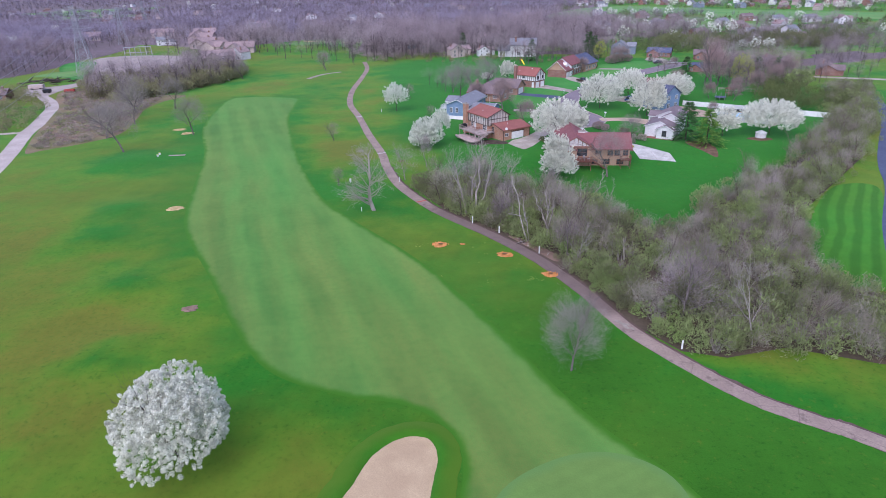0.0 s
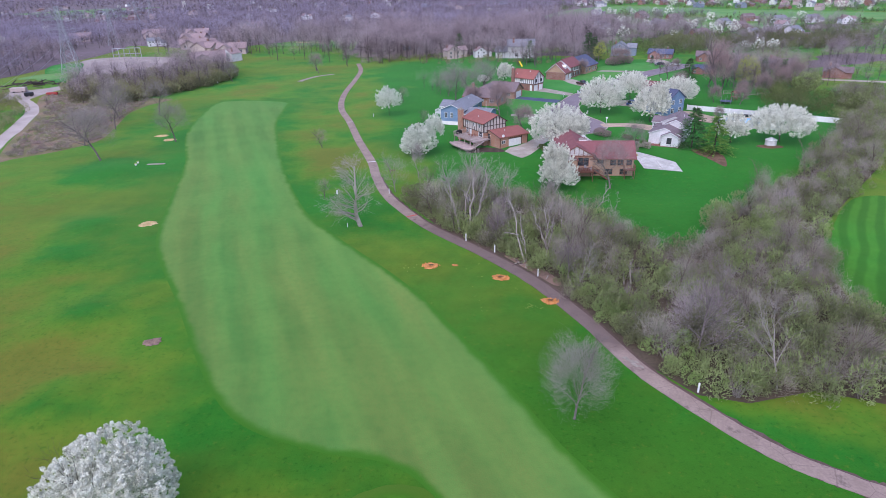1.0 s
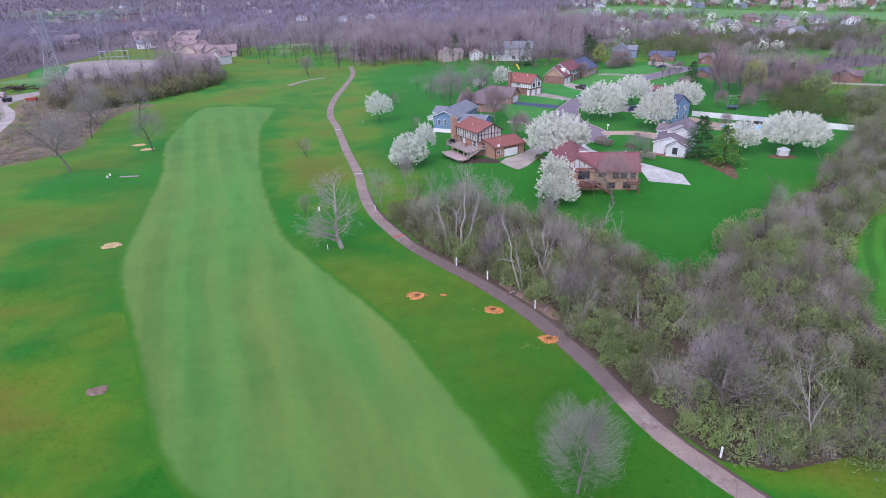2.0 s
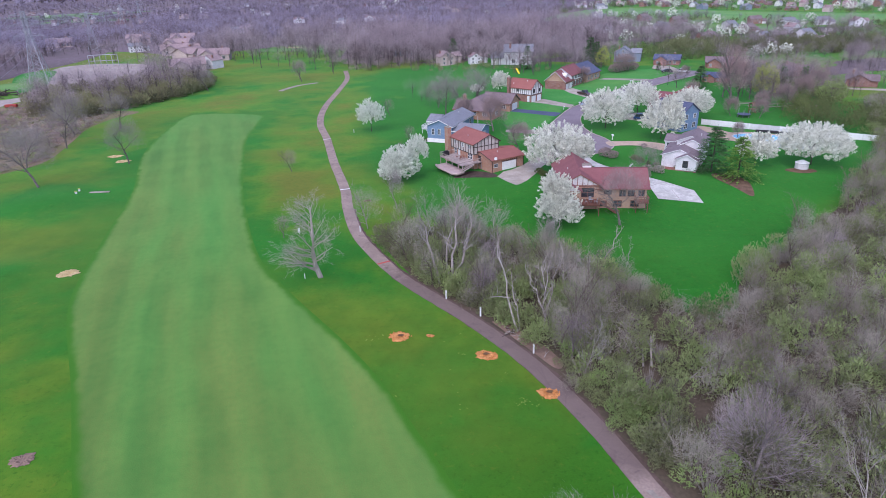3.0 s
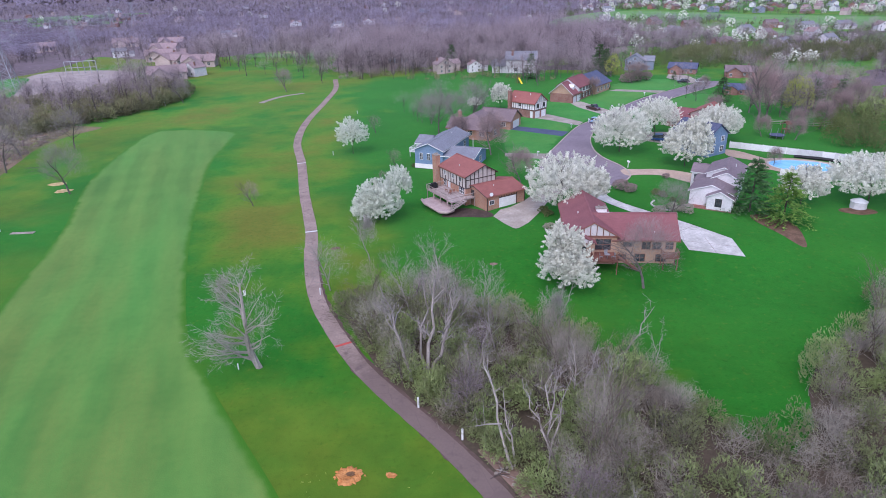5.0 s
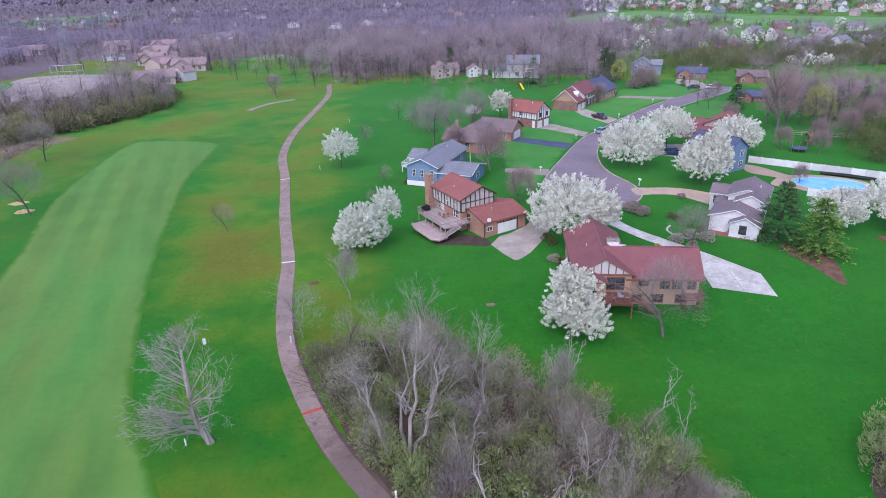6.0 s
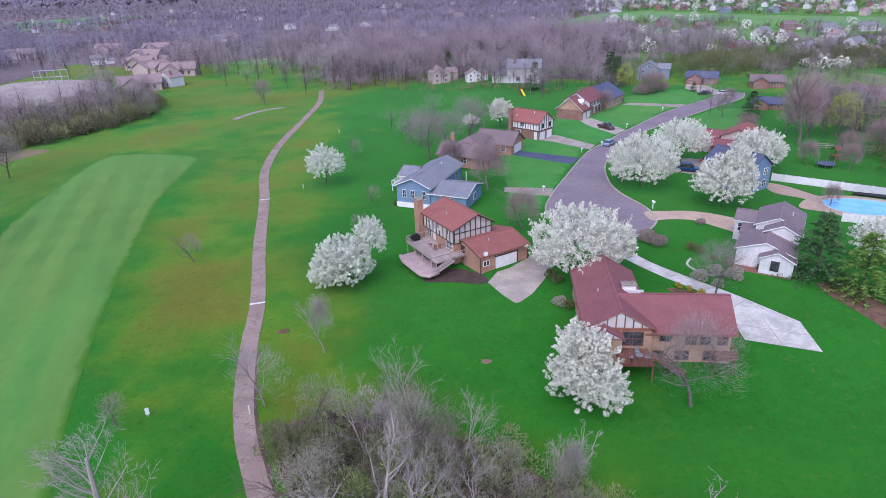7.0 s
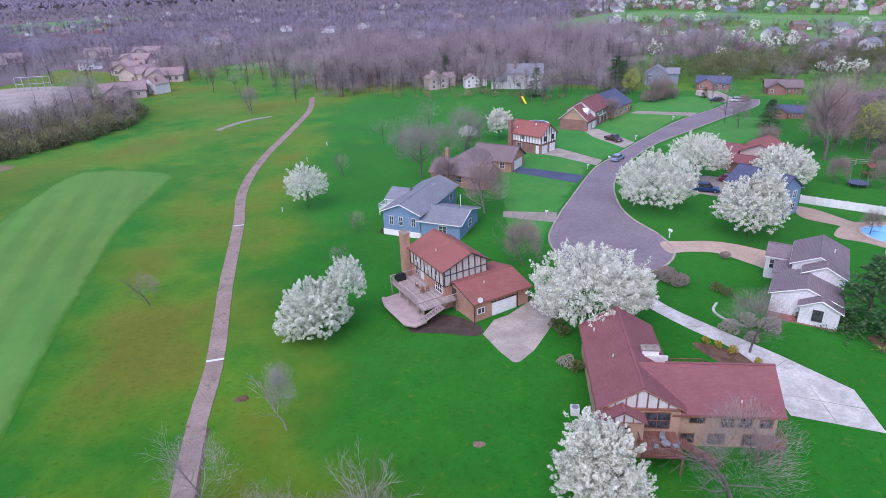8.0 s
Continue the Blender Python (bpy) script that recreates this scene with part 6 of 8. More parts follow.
dish = part("satellite_dish", Geo().tube([(2.1, -5.6, 2.9), (2.0, -5.8, 3.0), (1.9, -6.05, 3.05)], [0.05, 0.3, 0.38], 10), M["white_paint"], h2, "white satellite dish")
part("bracket", Geo().beam((2.1, -5.5, 2.5), (2.1, -5.5, 2.9), 0.03), M["steel"], dish)
part("vent_pipe", Geo().tube([(4.6, -2.9, 3.0), (4.6, -2.9, 3.8)], [0.07, 0.07], 8), M["white_paint"], h2)
part("vent_pipe", Geo().tube([(1.6, 4.8, 5.7), (1.6, 4.8, 6.5)], [0.07, 0.07], 8), M["white_paint"], h2)
deck(h2, -4.3, -0.1, 0.2, 8.2, 1.55, -0.4, "grey_deck", "wn")
deck(h2, -4.3, 1.1, -1.6, 0.1, 1.45, -0.4, "grey_deck", "")
stairs(h2, (-1.6, -2.2, 1.45), (-5.2, -2.0, 0.0), 1.1, "grey_deck")
railing(h2, (-1.6, -2.75, 1.45), (-5.2, -2.55, 0.0), "grey_deck")
railing(h2, (-1.6, -1.65, 1.45), (1.1, -1.65, 1.45), "grey_deck")
patio = thing("patio", "pink paver patio with a low edge wall below the deck", "patio", at=local2)
part("paving", Geo().prism([(-6.7, -1.2, 0), (-5.9, -2.2, 0), (-4.2, -2.0, 0), (-3.2, 0.2, 0), (-3.2, 7.0, 0), (-6.1, 6.8, 0), (-6.7, 4.7, 0)], (0, 0, -0.45), (0, 0, 0.05)), M["patio"], patio)
part("edge_wall", Geo().tube([(-4.2, -2.1, -0.05), (-5.9, -2.3, -0.05), (-6.8, -1.2, -0.05), (-6.8, 4.7, -0.05), (-6.2, 6.9, -0.05)], [0.3] * 5, 6), M["patio"], patio)
bed = sheet("ground_bed", smooth([(5.6, 160.6), (10.5, 159.2), (14.3, 158.0), (15.5, 158.9), (14.6, 161), (11.4, 163.6), (8.2, 164.0)], 6), M["dark_mulch"], 0.03, "dark mulch bed round the house", "flower bed", cell=2.0)
grill = thing("barbecue", "black covered barbecue on the grey deck", "barbecue", at=local2 @ pose(-2.9, 7.7, 1.55))
part("cover", Geo().box(-0.75, 0.75, -0.35, 0.35, 0.1, 0.95).box(-0.5, 0.5, -0.3, 0.3, 0.95, 1.15), M["black"], grill)
for x in (-0.6, 0.6):
    part("wheel", Geo().tube([(x, -0.3, 0.1), (x, -0.36, 0.1)], [0.1, 0.1], 8), M["rubber"], grill)
chair2 = garden_chair("brown_timber", "dark garden chair on the weathered deck")
spread(chair2, [local2 @ pose(-2.0, 4.2, 1.55, 0, 0, 60), local2 @ pose(-1.2, 2.6, 1.55, 0, 0, 150), local2 @ pose(-2.2, 2.4, 1.55, 0, 0, -60)])

# blue-sided house
h3 = thing("house", "blue-sided house with grey shingle roofs and white trim", "house", "houses along the street", pose(-1.5, 194.55, 1.0, 0, 0, -21.7))
block(h3, 0, 7.3, 0, 17.4, -0.6, 3.85, 5.35, "y", "siding_blue", "roof_grey", None, 0.45, "grey shingle roof")
block(h3, 6.9, 14.9, 0.3, 9.3, -0.6, 2.65, 3.8, "x", "siding_blue", "roof_grey", None, 0.4, "grey shingle roof")
block(h3, -3.2, 0.3, 7.5, 13.5, -0.6, 3.3, 4.5, "x", "siding_white", "roof_grey", None, 0.35, "grey shingle roof")
part("foundation", Geo().box(-0.1, 7.4, -0.1, 6, -0.8, 0.3), M["white_stucco"], h3)
for x in (1.7, 3.6, 6.1):
    window(h3, x, -0.02, 1.4, 0.7, 1.5, 0)
for s in (0, 1):
    strip(h3, (-0.45 + s * 8.2, -0.48, 3.68), (3.65, -0.48, 5.42), "white_paint", 0.09)
for y in (8.3, 10.2, 12.4):
    window(h3, -3.22, y, 0.7, 1.1, 1.5, 270)
window(h3, 14.92, 5.0, 0.8, 1.4, 1.2, 90)
window(h3, 11.6, 0.28, 0.8, 1.4, 1.2, 0)
window(h3, 7.32, 14.4, 1.6, 1.2, 1.2, 90)
for y, z in ((0.0, 2.6), (9.6, 2.6)):
    strip(h3, (15.35, y, z), (15.35, 4.8, 3.95), "white_paint", 0.08)
deck(h3, -5.2, -3.3, 7.5, 13.5, 0.9, -0.5, "white_paint", "wns")
for x, y in ((4.6, 12.4), (12.0, 8.0)):
    part("vent_pipe", Geo().tube([(x, y, 3.0), (x, y, 5.4)], [0.08, 0.08], 8), M["white_paint"], h3)

# brown-roofed brick house behind it
h4 = thing("house", "low brick house with brown hipped roofs", "house", "houses along the street", pose(14.0, 219.0, 1.3, 0, 0, -28))
block(h4, -8.0, 5.2, -1.9, 4.4, -0.3, 2.7, 4.7, "x", "brick", "roof_brown", None, 0.5, "brown shingle roof")
block(h4, -4.6, 5.4, 11.4, 19.0, -0.3, 2.7, 5.1, "x", "brick", "roof_brown", None, 0.5, "brown shingle roof")
block(h4, -8.2, 1.0, 4.0, 13.5, -0.3, 2.7, 5.2, "y", "brick", "roof_brown", None, 0.5, "brown shingle roof", 2.6)
for x in (-5.0, -1.0, 2.6):
    window(h4, x, -1.92, 1.0, 1.3, 1.2, 0)
garage_door(h4, 5.42, 15.4, 0.1, 4.4, 2.1, 90, "white_paint")
window(h4, 5.22, 1.2, 0.9, 1.5, 1.3, 90)
window(h4, 3.2, 11.38, 0.9, 1.2, 1.2, 0)
chimney(h4, -8.2, 6.0, 2.0, 5.6, 0.8, 0.8, "brick")

# half-timbered house with the orange roof
h5 = thing("house", "orange-roofed house with white half-timbered upper storey and brick base", "house", "houses along the street", pose(25.4, 247.4, 1.3, 0, 0, -42))
block(h5, 0, 9.8, 0, 6.4, -0.3, 4.75, 7.2, "x", "red_brick", "roof_orange", "white_stucco", 0.45, "orange-red shingle roof", shift=-0.3)
part("upper_wall", Geo().box(-0.06, 9.88, -0.08, 6.48, 2.5, 4.73), M["white_stucco"], h5, "white stucco upper storey")
studs(h5, "x", -0.12, 0.0, 9.8, 2.55, 4.65, 12)
studs(h5, "y", 9.92, 0.0, 6.4, 2.55, lambda s: 7.0 - abs(s - 2.9) * 0.7, 7)
for y in (1.5, 4.8):
    garage_door(h5, 9.84, y, 0.0, 2.3, 2.1, 90)
    window(h5, 9.9, y, 3.2, 0.9, 1.1, 90, "timber")
door(h5, 8.7, -0.02, 0.1, 0)
window(h5, 3.0, -0.02, 0.9, 1.3, 1.2, 0)
chimney(h5, 0.6, -0.5, -0.3, 7.9, 1.0, 1.0, "red_brick")
window(h5, 4.3, -0.1, 3.3, 1.0, 1.0, 0)
for x, y, z in ((1.6, 1.0, 5.4), (6.6, 2.2, 6.6)):
    part("vent_pipe", Geo().tube([(x, y, z - 0.3), (x, y, z + 0.5)], [0.16, 0.16], 8), M["white_paint"], h5)
pool2 = thing("garden_pool", "round above-ground pool with a pale rim behind the house", "pool", at=spot(34.5, 272))
part("wall", Geo().tube([(0, 0, 0), (0, 0, 0.9)], [4.2, 4.2], 28), M["white_paint"], pool2)
part("rim", Geo().tube([(0, 0, 0.9), (0, 0, 1.0)], [4.4, 4.4], 28), M["white_paint"], pool2)
part("water", Geo().tube([(0, 0, 0.95), (0, 0, 1.02)], [3.9, 3.9], 28), M["blue_asphalt"], pool2, "dark pool cover")

# brick and white house with shutters
h6 = thing("house", "brick and white house with dark red roof, shutters and garage", "house", "houses along the street", pose(41.4, 268.1, 1.3, 0, 0, -33))
block(h6, 0, 8.3, 0, 7.5, -0.3, 3.1, 6.5, "y", "red_brick", "roof_red", "tan_brick", 0.4, "dark red shingle roof")
block(h6, 0.0, 8.3, 5.2, 17.0, -0.3, 4.7, 7.4, "y", "red_brick", "roof_red", "siding_white", 0.4, "dark red shingle roof")
part("upper_wall", Geo().box(-0.06, 8.38, 5.14, 17.06, 2.6, 4.68), M["siding_white"], h6, "white upper storey")
for y in (2.0, 5.2):
    garage_door(h6, 8.32, y, 0.0, 2.5, 2.1, 90)
for k in range(4):
    window(h6, 8.4, 7.0 + k * 2.8, 3.1, 0.9, 1.2, 90, shutters="timber")
    window(h6, 8.32, 7.0 + k * 2.8, 0.7, 0.9, 1.4, 90, shutters="timber")
dorm = part("dormer", Geo().box(4.6, 7.2, 2.6, 4.4, 3.4, 4.9).prism([(4.2, 2.4, 4.9), (7.4, 2.4, 4.9), (7.4, 3.5, 5.7), (4.2, 3.5, 5.7)], (0, 0, 0), (0, 0, 0.1)).prism([(4.2, 4.6, 4.9), (7.4, 4.6, 4.9), (7.4, 3.5, 5.7), (4.2, 3.5, 5.7)], (0, 0, 0), (0, 0, 0.1)), M["white_stucco"], h6)
window(h6, 7.22, 3.5, 3.7, 0.8, 0.9, 90)
for s in (0, 1):
    strip(h6, (-0.4 + s * 9.1, -0.45, 2.85), (4.15, -0.45, 6.55), "white_paint", 0.1)
h7 = thing("house", "brick house with a broad blue-grey roof and skylights", "house", "houses along the street", pose(53.5, 283.5, 1.3, 0, 0, -36))
block(h7, -4.5, 7.5, 0, 13, -0.3, 3.2, 6.6, "y", "tan_brick", "roof_blue", None, 0.5, "blue-grey shingle roof")
for y in (4.0, 8.0):
    part("skylight", Geo().prism([(4.0, y, 5.05), (5.2, y, 4.42), (5.2, y + 0.9, 4.42), (4.0, y + 0.9, 5.05)], (0, 0, 0.1), (0, 0, 0.25)), M["white_paint"], h7)
for y in (2.0, 5.0, 8.5, 11.0):
    window(h7, 7.52, y, 0.9, 1.2, 1.3, 90)
window(h7, 1.5, -0.02, 0.9, 1.4, 1.3, 0)

# white-sided house with stepped gables
h8 = thing("house", "white-sided house with stepped gables and mauve-grey roofs", "house", "houses along the street", pose(51.45, 160.15, 1.3, 0, 0, -30.2))
for x0, x1, y0, y1, ze, zr, axis in ((3.6, 7.9, 1.0, 4.5, 2.6, 3.72, "y"), (0.2, 7.7, 2.5, 8.4, 2.95, 4.35, "y"), (3.3, 8.0, 7.0, 10.0, 4.5, 5.7, "y"), (1.8, 7.9, 9.3, 17.2, 4.6, 6.0, "y"), (-1.5, 2.4, 12.9, 17.0, 3.6, 4.6, "x")):
    block(h8, x0, x1, y0, y1, -0.5, ze, zr, axis, "siding_white", "roof_plum", None, 0.35, "plum-grey shingle roof", rake=0.25)
    if axis == "y":
        mid = (x0 + x1) / 2
        for e in (x0 - 0.3, x1 + 0.3):
            strip(h8, (e, y0 - 0.28, ze - 0.1), (mid, y0 - 0.28, zr + 0.04), "white_paint", 0.08)
window(h8, 5.6, 0.98, 0.9, 1.0, 1.4, 0, "timber")
window(h8, -0.2, 12.88, 1.7, 1.6, 1.3, 0, bars=2)
window(h8, 7.92, 2.6, 0.8, 1.2, 1.3, 90)
window(h8, 7.92, 14.0, 1.8, 1.2, 1.3, 90)
door(h8, 0.18, 6.0, 0.0, 270, "brown_timber")
garage_door(h8, -1.52, 15.0, 0.0, 3.4, 2.1, 270)
part("foundation", Geo().box(0.15, 7.95, 0.95, 6, -0.8, 0.2), M["red_brick"], h8)
part("entry_wall", Geo().box(0.1, 1.7, 8.8, 12.8, -0.5, 2.7), M["red_brick"], h8, "brick entrance wall")
part("porch_roof", Geo().prism([(-0.4, 8.2, 3.0), (2.2, 8.2, 3.6), (2.2, 13.0, 3.6), (-0.4, 13.0, 3.0)], (0, 0, 0), (0, 0, 0.15)), M["roof_plum"], h8)
part("vent_pipe", Geo().tube([(6.4, 13, 5.0), (6.4, 13, 6.0)], [0.08, 0.08], 8), M["white_paint"], h8)
h9 = thing("house", "blue-sided two-storey house behind white blossom", "house", "houses along the street", pose(68.0, 193.5, 1.3, 0, 0, 33))

block(h9, 0, 7.0, 0, 10.0, -0.3, 5.0, 7.4, "y", "siding_blue", "roof_blue", None, 0.4, "blue-grey shingle roof")
for y in (2.0, 5.0, 8.0):
    window(h9, 7.02, y, 3.3, 1.0, 1.2, 90)
    window(h9, 7.02, y, 0.8, 1.2, 1.3, 90)
for x in (1.8, 5.2):
    window(h9, x, -0.02, 3.3, 1.0, 1.2, 0)
    window(h9, x, -0.02, 0.8, 1.2, 1.3, 0)
h10 = thing("house", "split-level house with an orange-red roof and tan gable", "house", "houses along the street", pose(72.5, 226.0, 1.3, 0, 0, -35))
block(h10, 2.5, 10.0, 0, 9.0, -0.3, 4.2, 6.0, "y", "siding_tan", "roof_orange", None, 0.45, "orange-red shingle roof")
block(h10, -3.5, 2.8, -1.0, 8.0, -0.3, 2.9, 4.6, "x", "red_brick", "roof_red", None, 0.45, "dark red shingle roof")
block(h10, 1.0, 9.0, -3.5, 0.3, -0.3, 2.6, 3.6, "x", "red_brick", "roof_red", None, 0.45, "dark red shingle roof")
window(h10, 5.0, -3.52, 0.8, 1.6, 1.2, 0)
window(h10, -1.5, -1.02, 0.9, 1.4, 1.2, 0)


# ---- gardens and street things ----
def fence_run(a, b, label, material="white_paint", high=1.6, solid=True, name="fence"):
    a, b = Vector((*a, float(ground(*a)))), Vector((*b, float(ground(*b))))
    t = thing(name, label, "fence", at=Matrix.Translation(a))
    d = b - a
    n = max(2, int(d.length / 2.4))
    for k in range(n + 1):
        p = d * k / n
        part("post", Geo().beam(p, p + Vector((0, 0, high + 0.15)), 0.09), M[material], t)
    side = Vector((-d.y, d.x, 0)).normalized() * 0.025
    for k in range(n):
        p, q = d * k / n, d * (k + 1) / n
        if solid:
            part("panel", Geo().prism([p - side, q - side, q + side, p + side], (0, 0, 0.06), (0, 0, high)), M[material], t)
        else:
            for z in (0.4, 0.9, 1.3):
                part("rail", Geo().beam(p + Vector((0, 0, z)), q + Vector((0, 0, z)), 0.06), M[material], t)
    return t


fence_run((76.8, 202), (104, 184), "white vinyl privacy fence round the pool garden")
fence_run((104, 184), (112, 179), "white vinyl privacy fence round the pool garden")
fence_run((78, 178.5), (94, 172), "white vinyl privacy fence beside the pool")
fence_run((98, 226), (118, 218), "grey post-and-rail garden fence", "grey_deck", 1.3, False)
sheet("ground_terrace", smooth([(75, 187), (78.5, 190.5), (84, 192), (90, 190), (94, 186), (93, 181), (88, 178.5), (81, 179.8), (78, 183), (75, 185)], 6), M["tan_concrete"], 0.05, "tan stone terrace round the pool", "terrace", cell=2.0)
pool = thing("swimming_pool", "bright blue rounded swimming pool in a tan terrace", "pool", at=Matrix.Translation((0, 0, 1.3)))
outline = smooth([(79.8, 187.2), (82, 189.6), (86.5, 189.6), (91, 187.3), (92.4, 184.5), (90.5, 181.2), (85.5, 180.9), (81, 183)], 6)
part("water", Geo().prism([(x, y, 0) for x, y in outline], (0, 0, 0.02), (0, 0, 0.07)), M["water"], pool)
rim = Geo()
ctr = outline.mean(0)
for k in range(len(outline)):
    p, q = outline[k], outline[(k + 1) % len(outline)]
    po, qo = ctr + (p - ctr) * 1.07, ctr + (q - ctr) * 1.07
    rim.prism([(*p, 0), (*q, 0), (*qo, 0), (*po, 0)], (0, 0, 0.0), (0, 0, 0.12))
part("coping", rim, M["white_concrete"], pool, "pale pool coping")
cover = thing("pool_cover", "long dark rolled pool cover along the fence", "cover", at=spot(92, 189.5, -33))
part("roll", Geo().tube([(-5, 0, 0.3), (0, 0.2, 0.35), (6, 0, 0.3)], [0.35, 0.4, 0.35], 10), M["black"], cover)
tramp = thing("trampoline", "round dark trampoline on the far lawn", "trampoline", at=spot(92.5, 210.5))
part("mat", Geo().tube([(0, 0, 0.75), (0, 0, 0.8)], [1.8, 1.8], 20), M["black"], tramp)
for k in range(6):
    a = k * math.tau / 6
    part("leg", Geo().beam((1.7 * math.cos(a), 1.7 * math.sin(a), 0), (1.7 * math.cos(a), 1.7 * math.sin(a), 0.8), 0.05), M["steel"], tramp)
gaz = thing("garden_tent", "white garden tent under the blossom tree", "tent", at=spot(82.6, 158.6, 20))
part("wall", Geo().tube([(0, 0, 0), (0, 0, 1.3)], [1.4, 1.35], 10), M["white_paint"], gaz)
part("roof", Geo().tube([(0, 0, 1.3), (0, 0, 1.9)], [1.5, 0.2], 10), M["white_paint"], gaz)
sheet("ground_bed", smooth([(78.4, 157), (81, 155), (84.5, 155.8), (84, 158), (80, 158.5)], 6), M["mulch"], 0.03, "red-brown mulch bed round the tent", "flower bed", cell=2.0)
sheet("ground_bed", smooth([(61.6, 152.5), (63.2, 147.5), (64.6, 142.6), (66, 144.5), (67.4, 151), (65.6, 155.4), (62, 156)], 6), M["mulch"], 0.03, "brown mulch bed under the conifers", "flower bed", cell=2.0)
sheet("ground_bed", smooth([(43.8, 154.2), (46.6, 152.0), (48.4, 149.8), (46.2, 148), (42.8, 150.5), (40.6, 155)], 6), M["mulch"], 0.03, "mulch bed beside the white driveway", "flower bed", cell=2.0)
slide = thing("playground_slide", "yellow playground slide on a timber frame", "slide", at=spot(34.2, 309, 20))
part("chute", Geo().prism([(-0.35, 0, 2.2), (0.35, 0, 2.2), (0.35, -3.2, 0.2), (-0.35, -3.2, 0.2)], (0, 0, 0), (0, 0, 0.12)), M["yellow"], slide, "yellow plastic chute")
for x in (-0.5, 0.5):
    for y in (0.1, 1.6):
        part("post", Geo().beam((x, y, 0), (x, y, 3.0), 0.08), M["brown_timber"], slide)
part("platform", Geo().box(-0.6, 0.6, 0, 1.7, 2.0, 2.12), M["brown_timber"], slide)


def mailbox():
    t = thing("mailbox", "white mailbox on a post by the kerb", "mailbox", "kerbside mailboxes")
    part("post", Geo().beam((0, 0, 0), (0, 0, 1.15), 0.07).beam((0, -0.35, 0.95), (0, 0.25, 0.95), 0.05), M["white_paint"], t)
    part("box", Geo().box(-0.12, 0.12, -0.35, 0.2, 1.0, 1.15).tube([(0, -0.35, 1.15), (0, 0.2, 1.15)], [0.12, 0.12], 8), M["white_paint"], t)
    return t


spread(mailbox(), [spot(47.8, 187, 20, 1.3), spot(48, 233.5, 40), spot(59.4, 253, 40), spot(76, 274.5, 40), spot(28.6, 198.4, 60), spot(41.8, 227.5, 40)])


def shrub(seed, radius, height, label, leaves, count=700, group="garden shrubs"):
    r = np.random.default_rng(seed)
    t = thing("shrub", label, "shrub", group)
    w = Geo()
    for k in range(5):
        w.tube([(0, 0, 0), (0.5 * radius * math.cos(k * 1.3), 0.5 * radius * math.sin(k * 1.3), height * 0.7)], [0.04, 0.01], 3)
    part("stem", w, M["dark_bark"], t)
    part("crown", bulk("crown", *flakes(lobed(r, count, 8, radius, height, 0.05), 0.1, r)), M[leaves], t)
    return t


spread(shrub(91, 2.3, 2.4, "rounded leafless reddish shrub beside the street", "red_twig", 1800), [spot(42.4, 171, 0), spot(44.2, 169.8, 70, 0.8), spot(53.8, 178.4, 0, 0.5), spot(77.5, 303, 30, 1.7), spot(82, 306, 80, 1.8), spot(86.5, 308, 10, 1.5)])
spread(shrub(92, 1.0, 1.1, "golden-leaved garden shrub by the white driveway", "gold", 500), [spot(44.6, 152.9, 0, 0.8), spot(43.4, 154.2, 60, 0.7), spot(42.2, 155.2, 100, 0.7), spot(46.6, 150.8, 0, 0.6)])
spread(shrub(93, 1.2, 1.3, "clipped dark green garden shrub", "hedge", 600), [spot(48.6, 168.4, 0, 1.0), spot(49.4, 166.8, 80, 1.0), spot(51.8, 162.2, 30, 0.9), spot(50.6, 164.2, 30, 0.7), spot(25.6, 157.6, 0, 1.0), spot(24.9, 159.4, 50, 1.1), spot(-1.8, 195.6, 0, 0.8),
                                                                        spot(40.6, 150.2, 0, 0.7), spot(56, 160.4, 0, 0.8), spot(46.8, 265, 0, 0.6), spot(66.5, 290, 40, 1.4), spot(26, 150.2, 0, 1.0)])
spread(shrub(94, 1.6, 1.7, "bare brown hedge shrub near the white house", "brush", 900), [spot(46, 157.8, 0), spot(48.8, 159, 60), spot(47.8, 155.6, 10, 0.7), spot(51, 158, 0, 1.1), spot(24.8, 151.2, 0, 0.8)])
edging = ribbon("bed_edging", smooth([(47.2, 164.6), (46, 162.6), (46.6, 160.4), (48.4, 158.6)], 6, closed=False), 0.3, M["white_concrete"], 0.18, "curved white edging stones of a garden bed", "edging", thick=0.2, kind="")


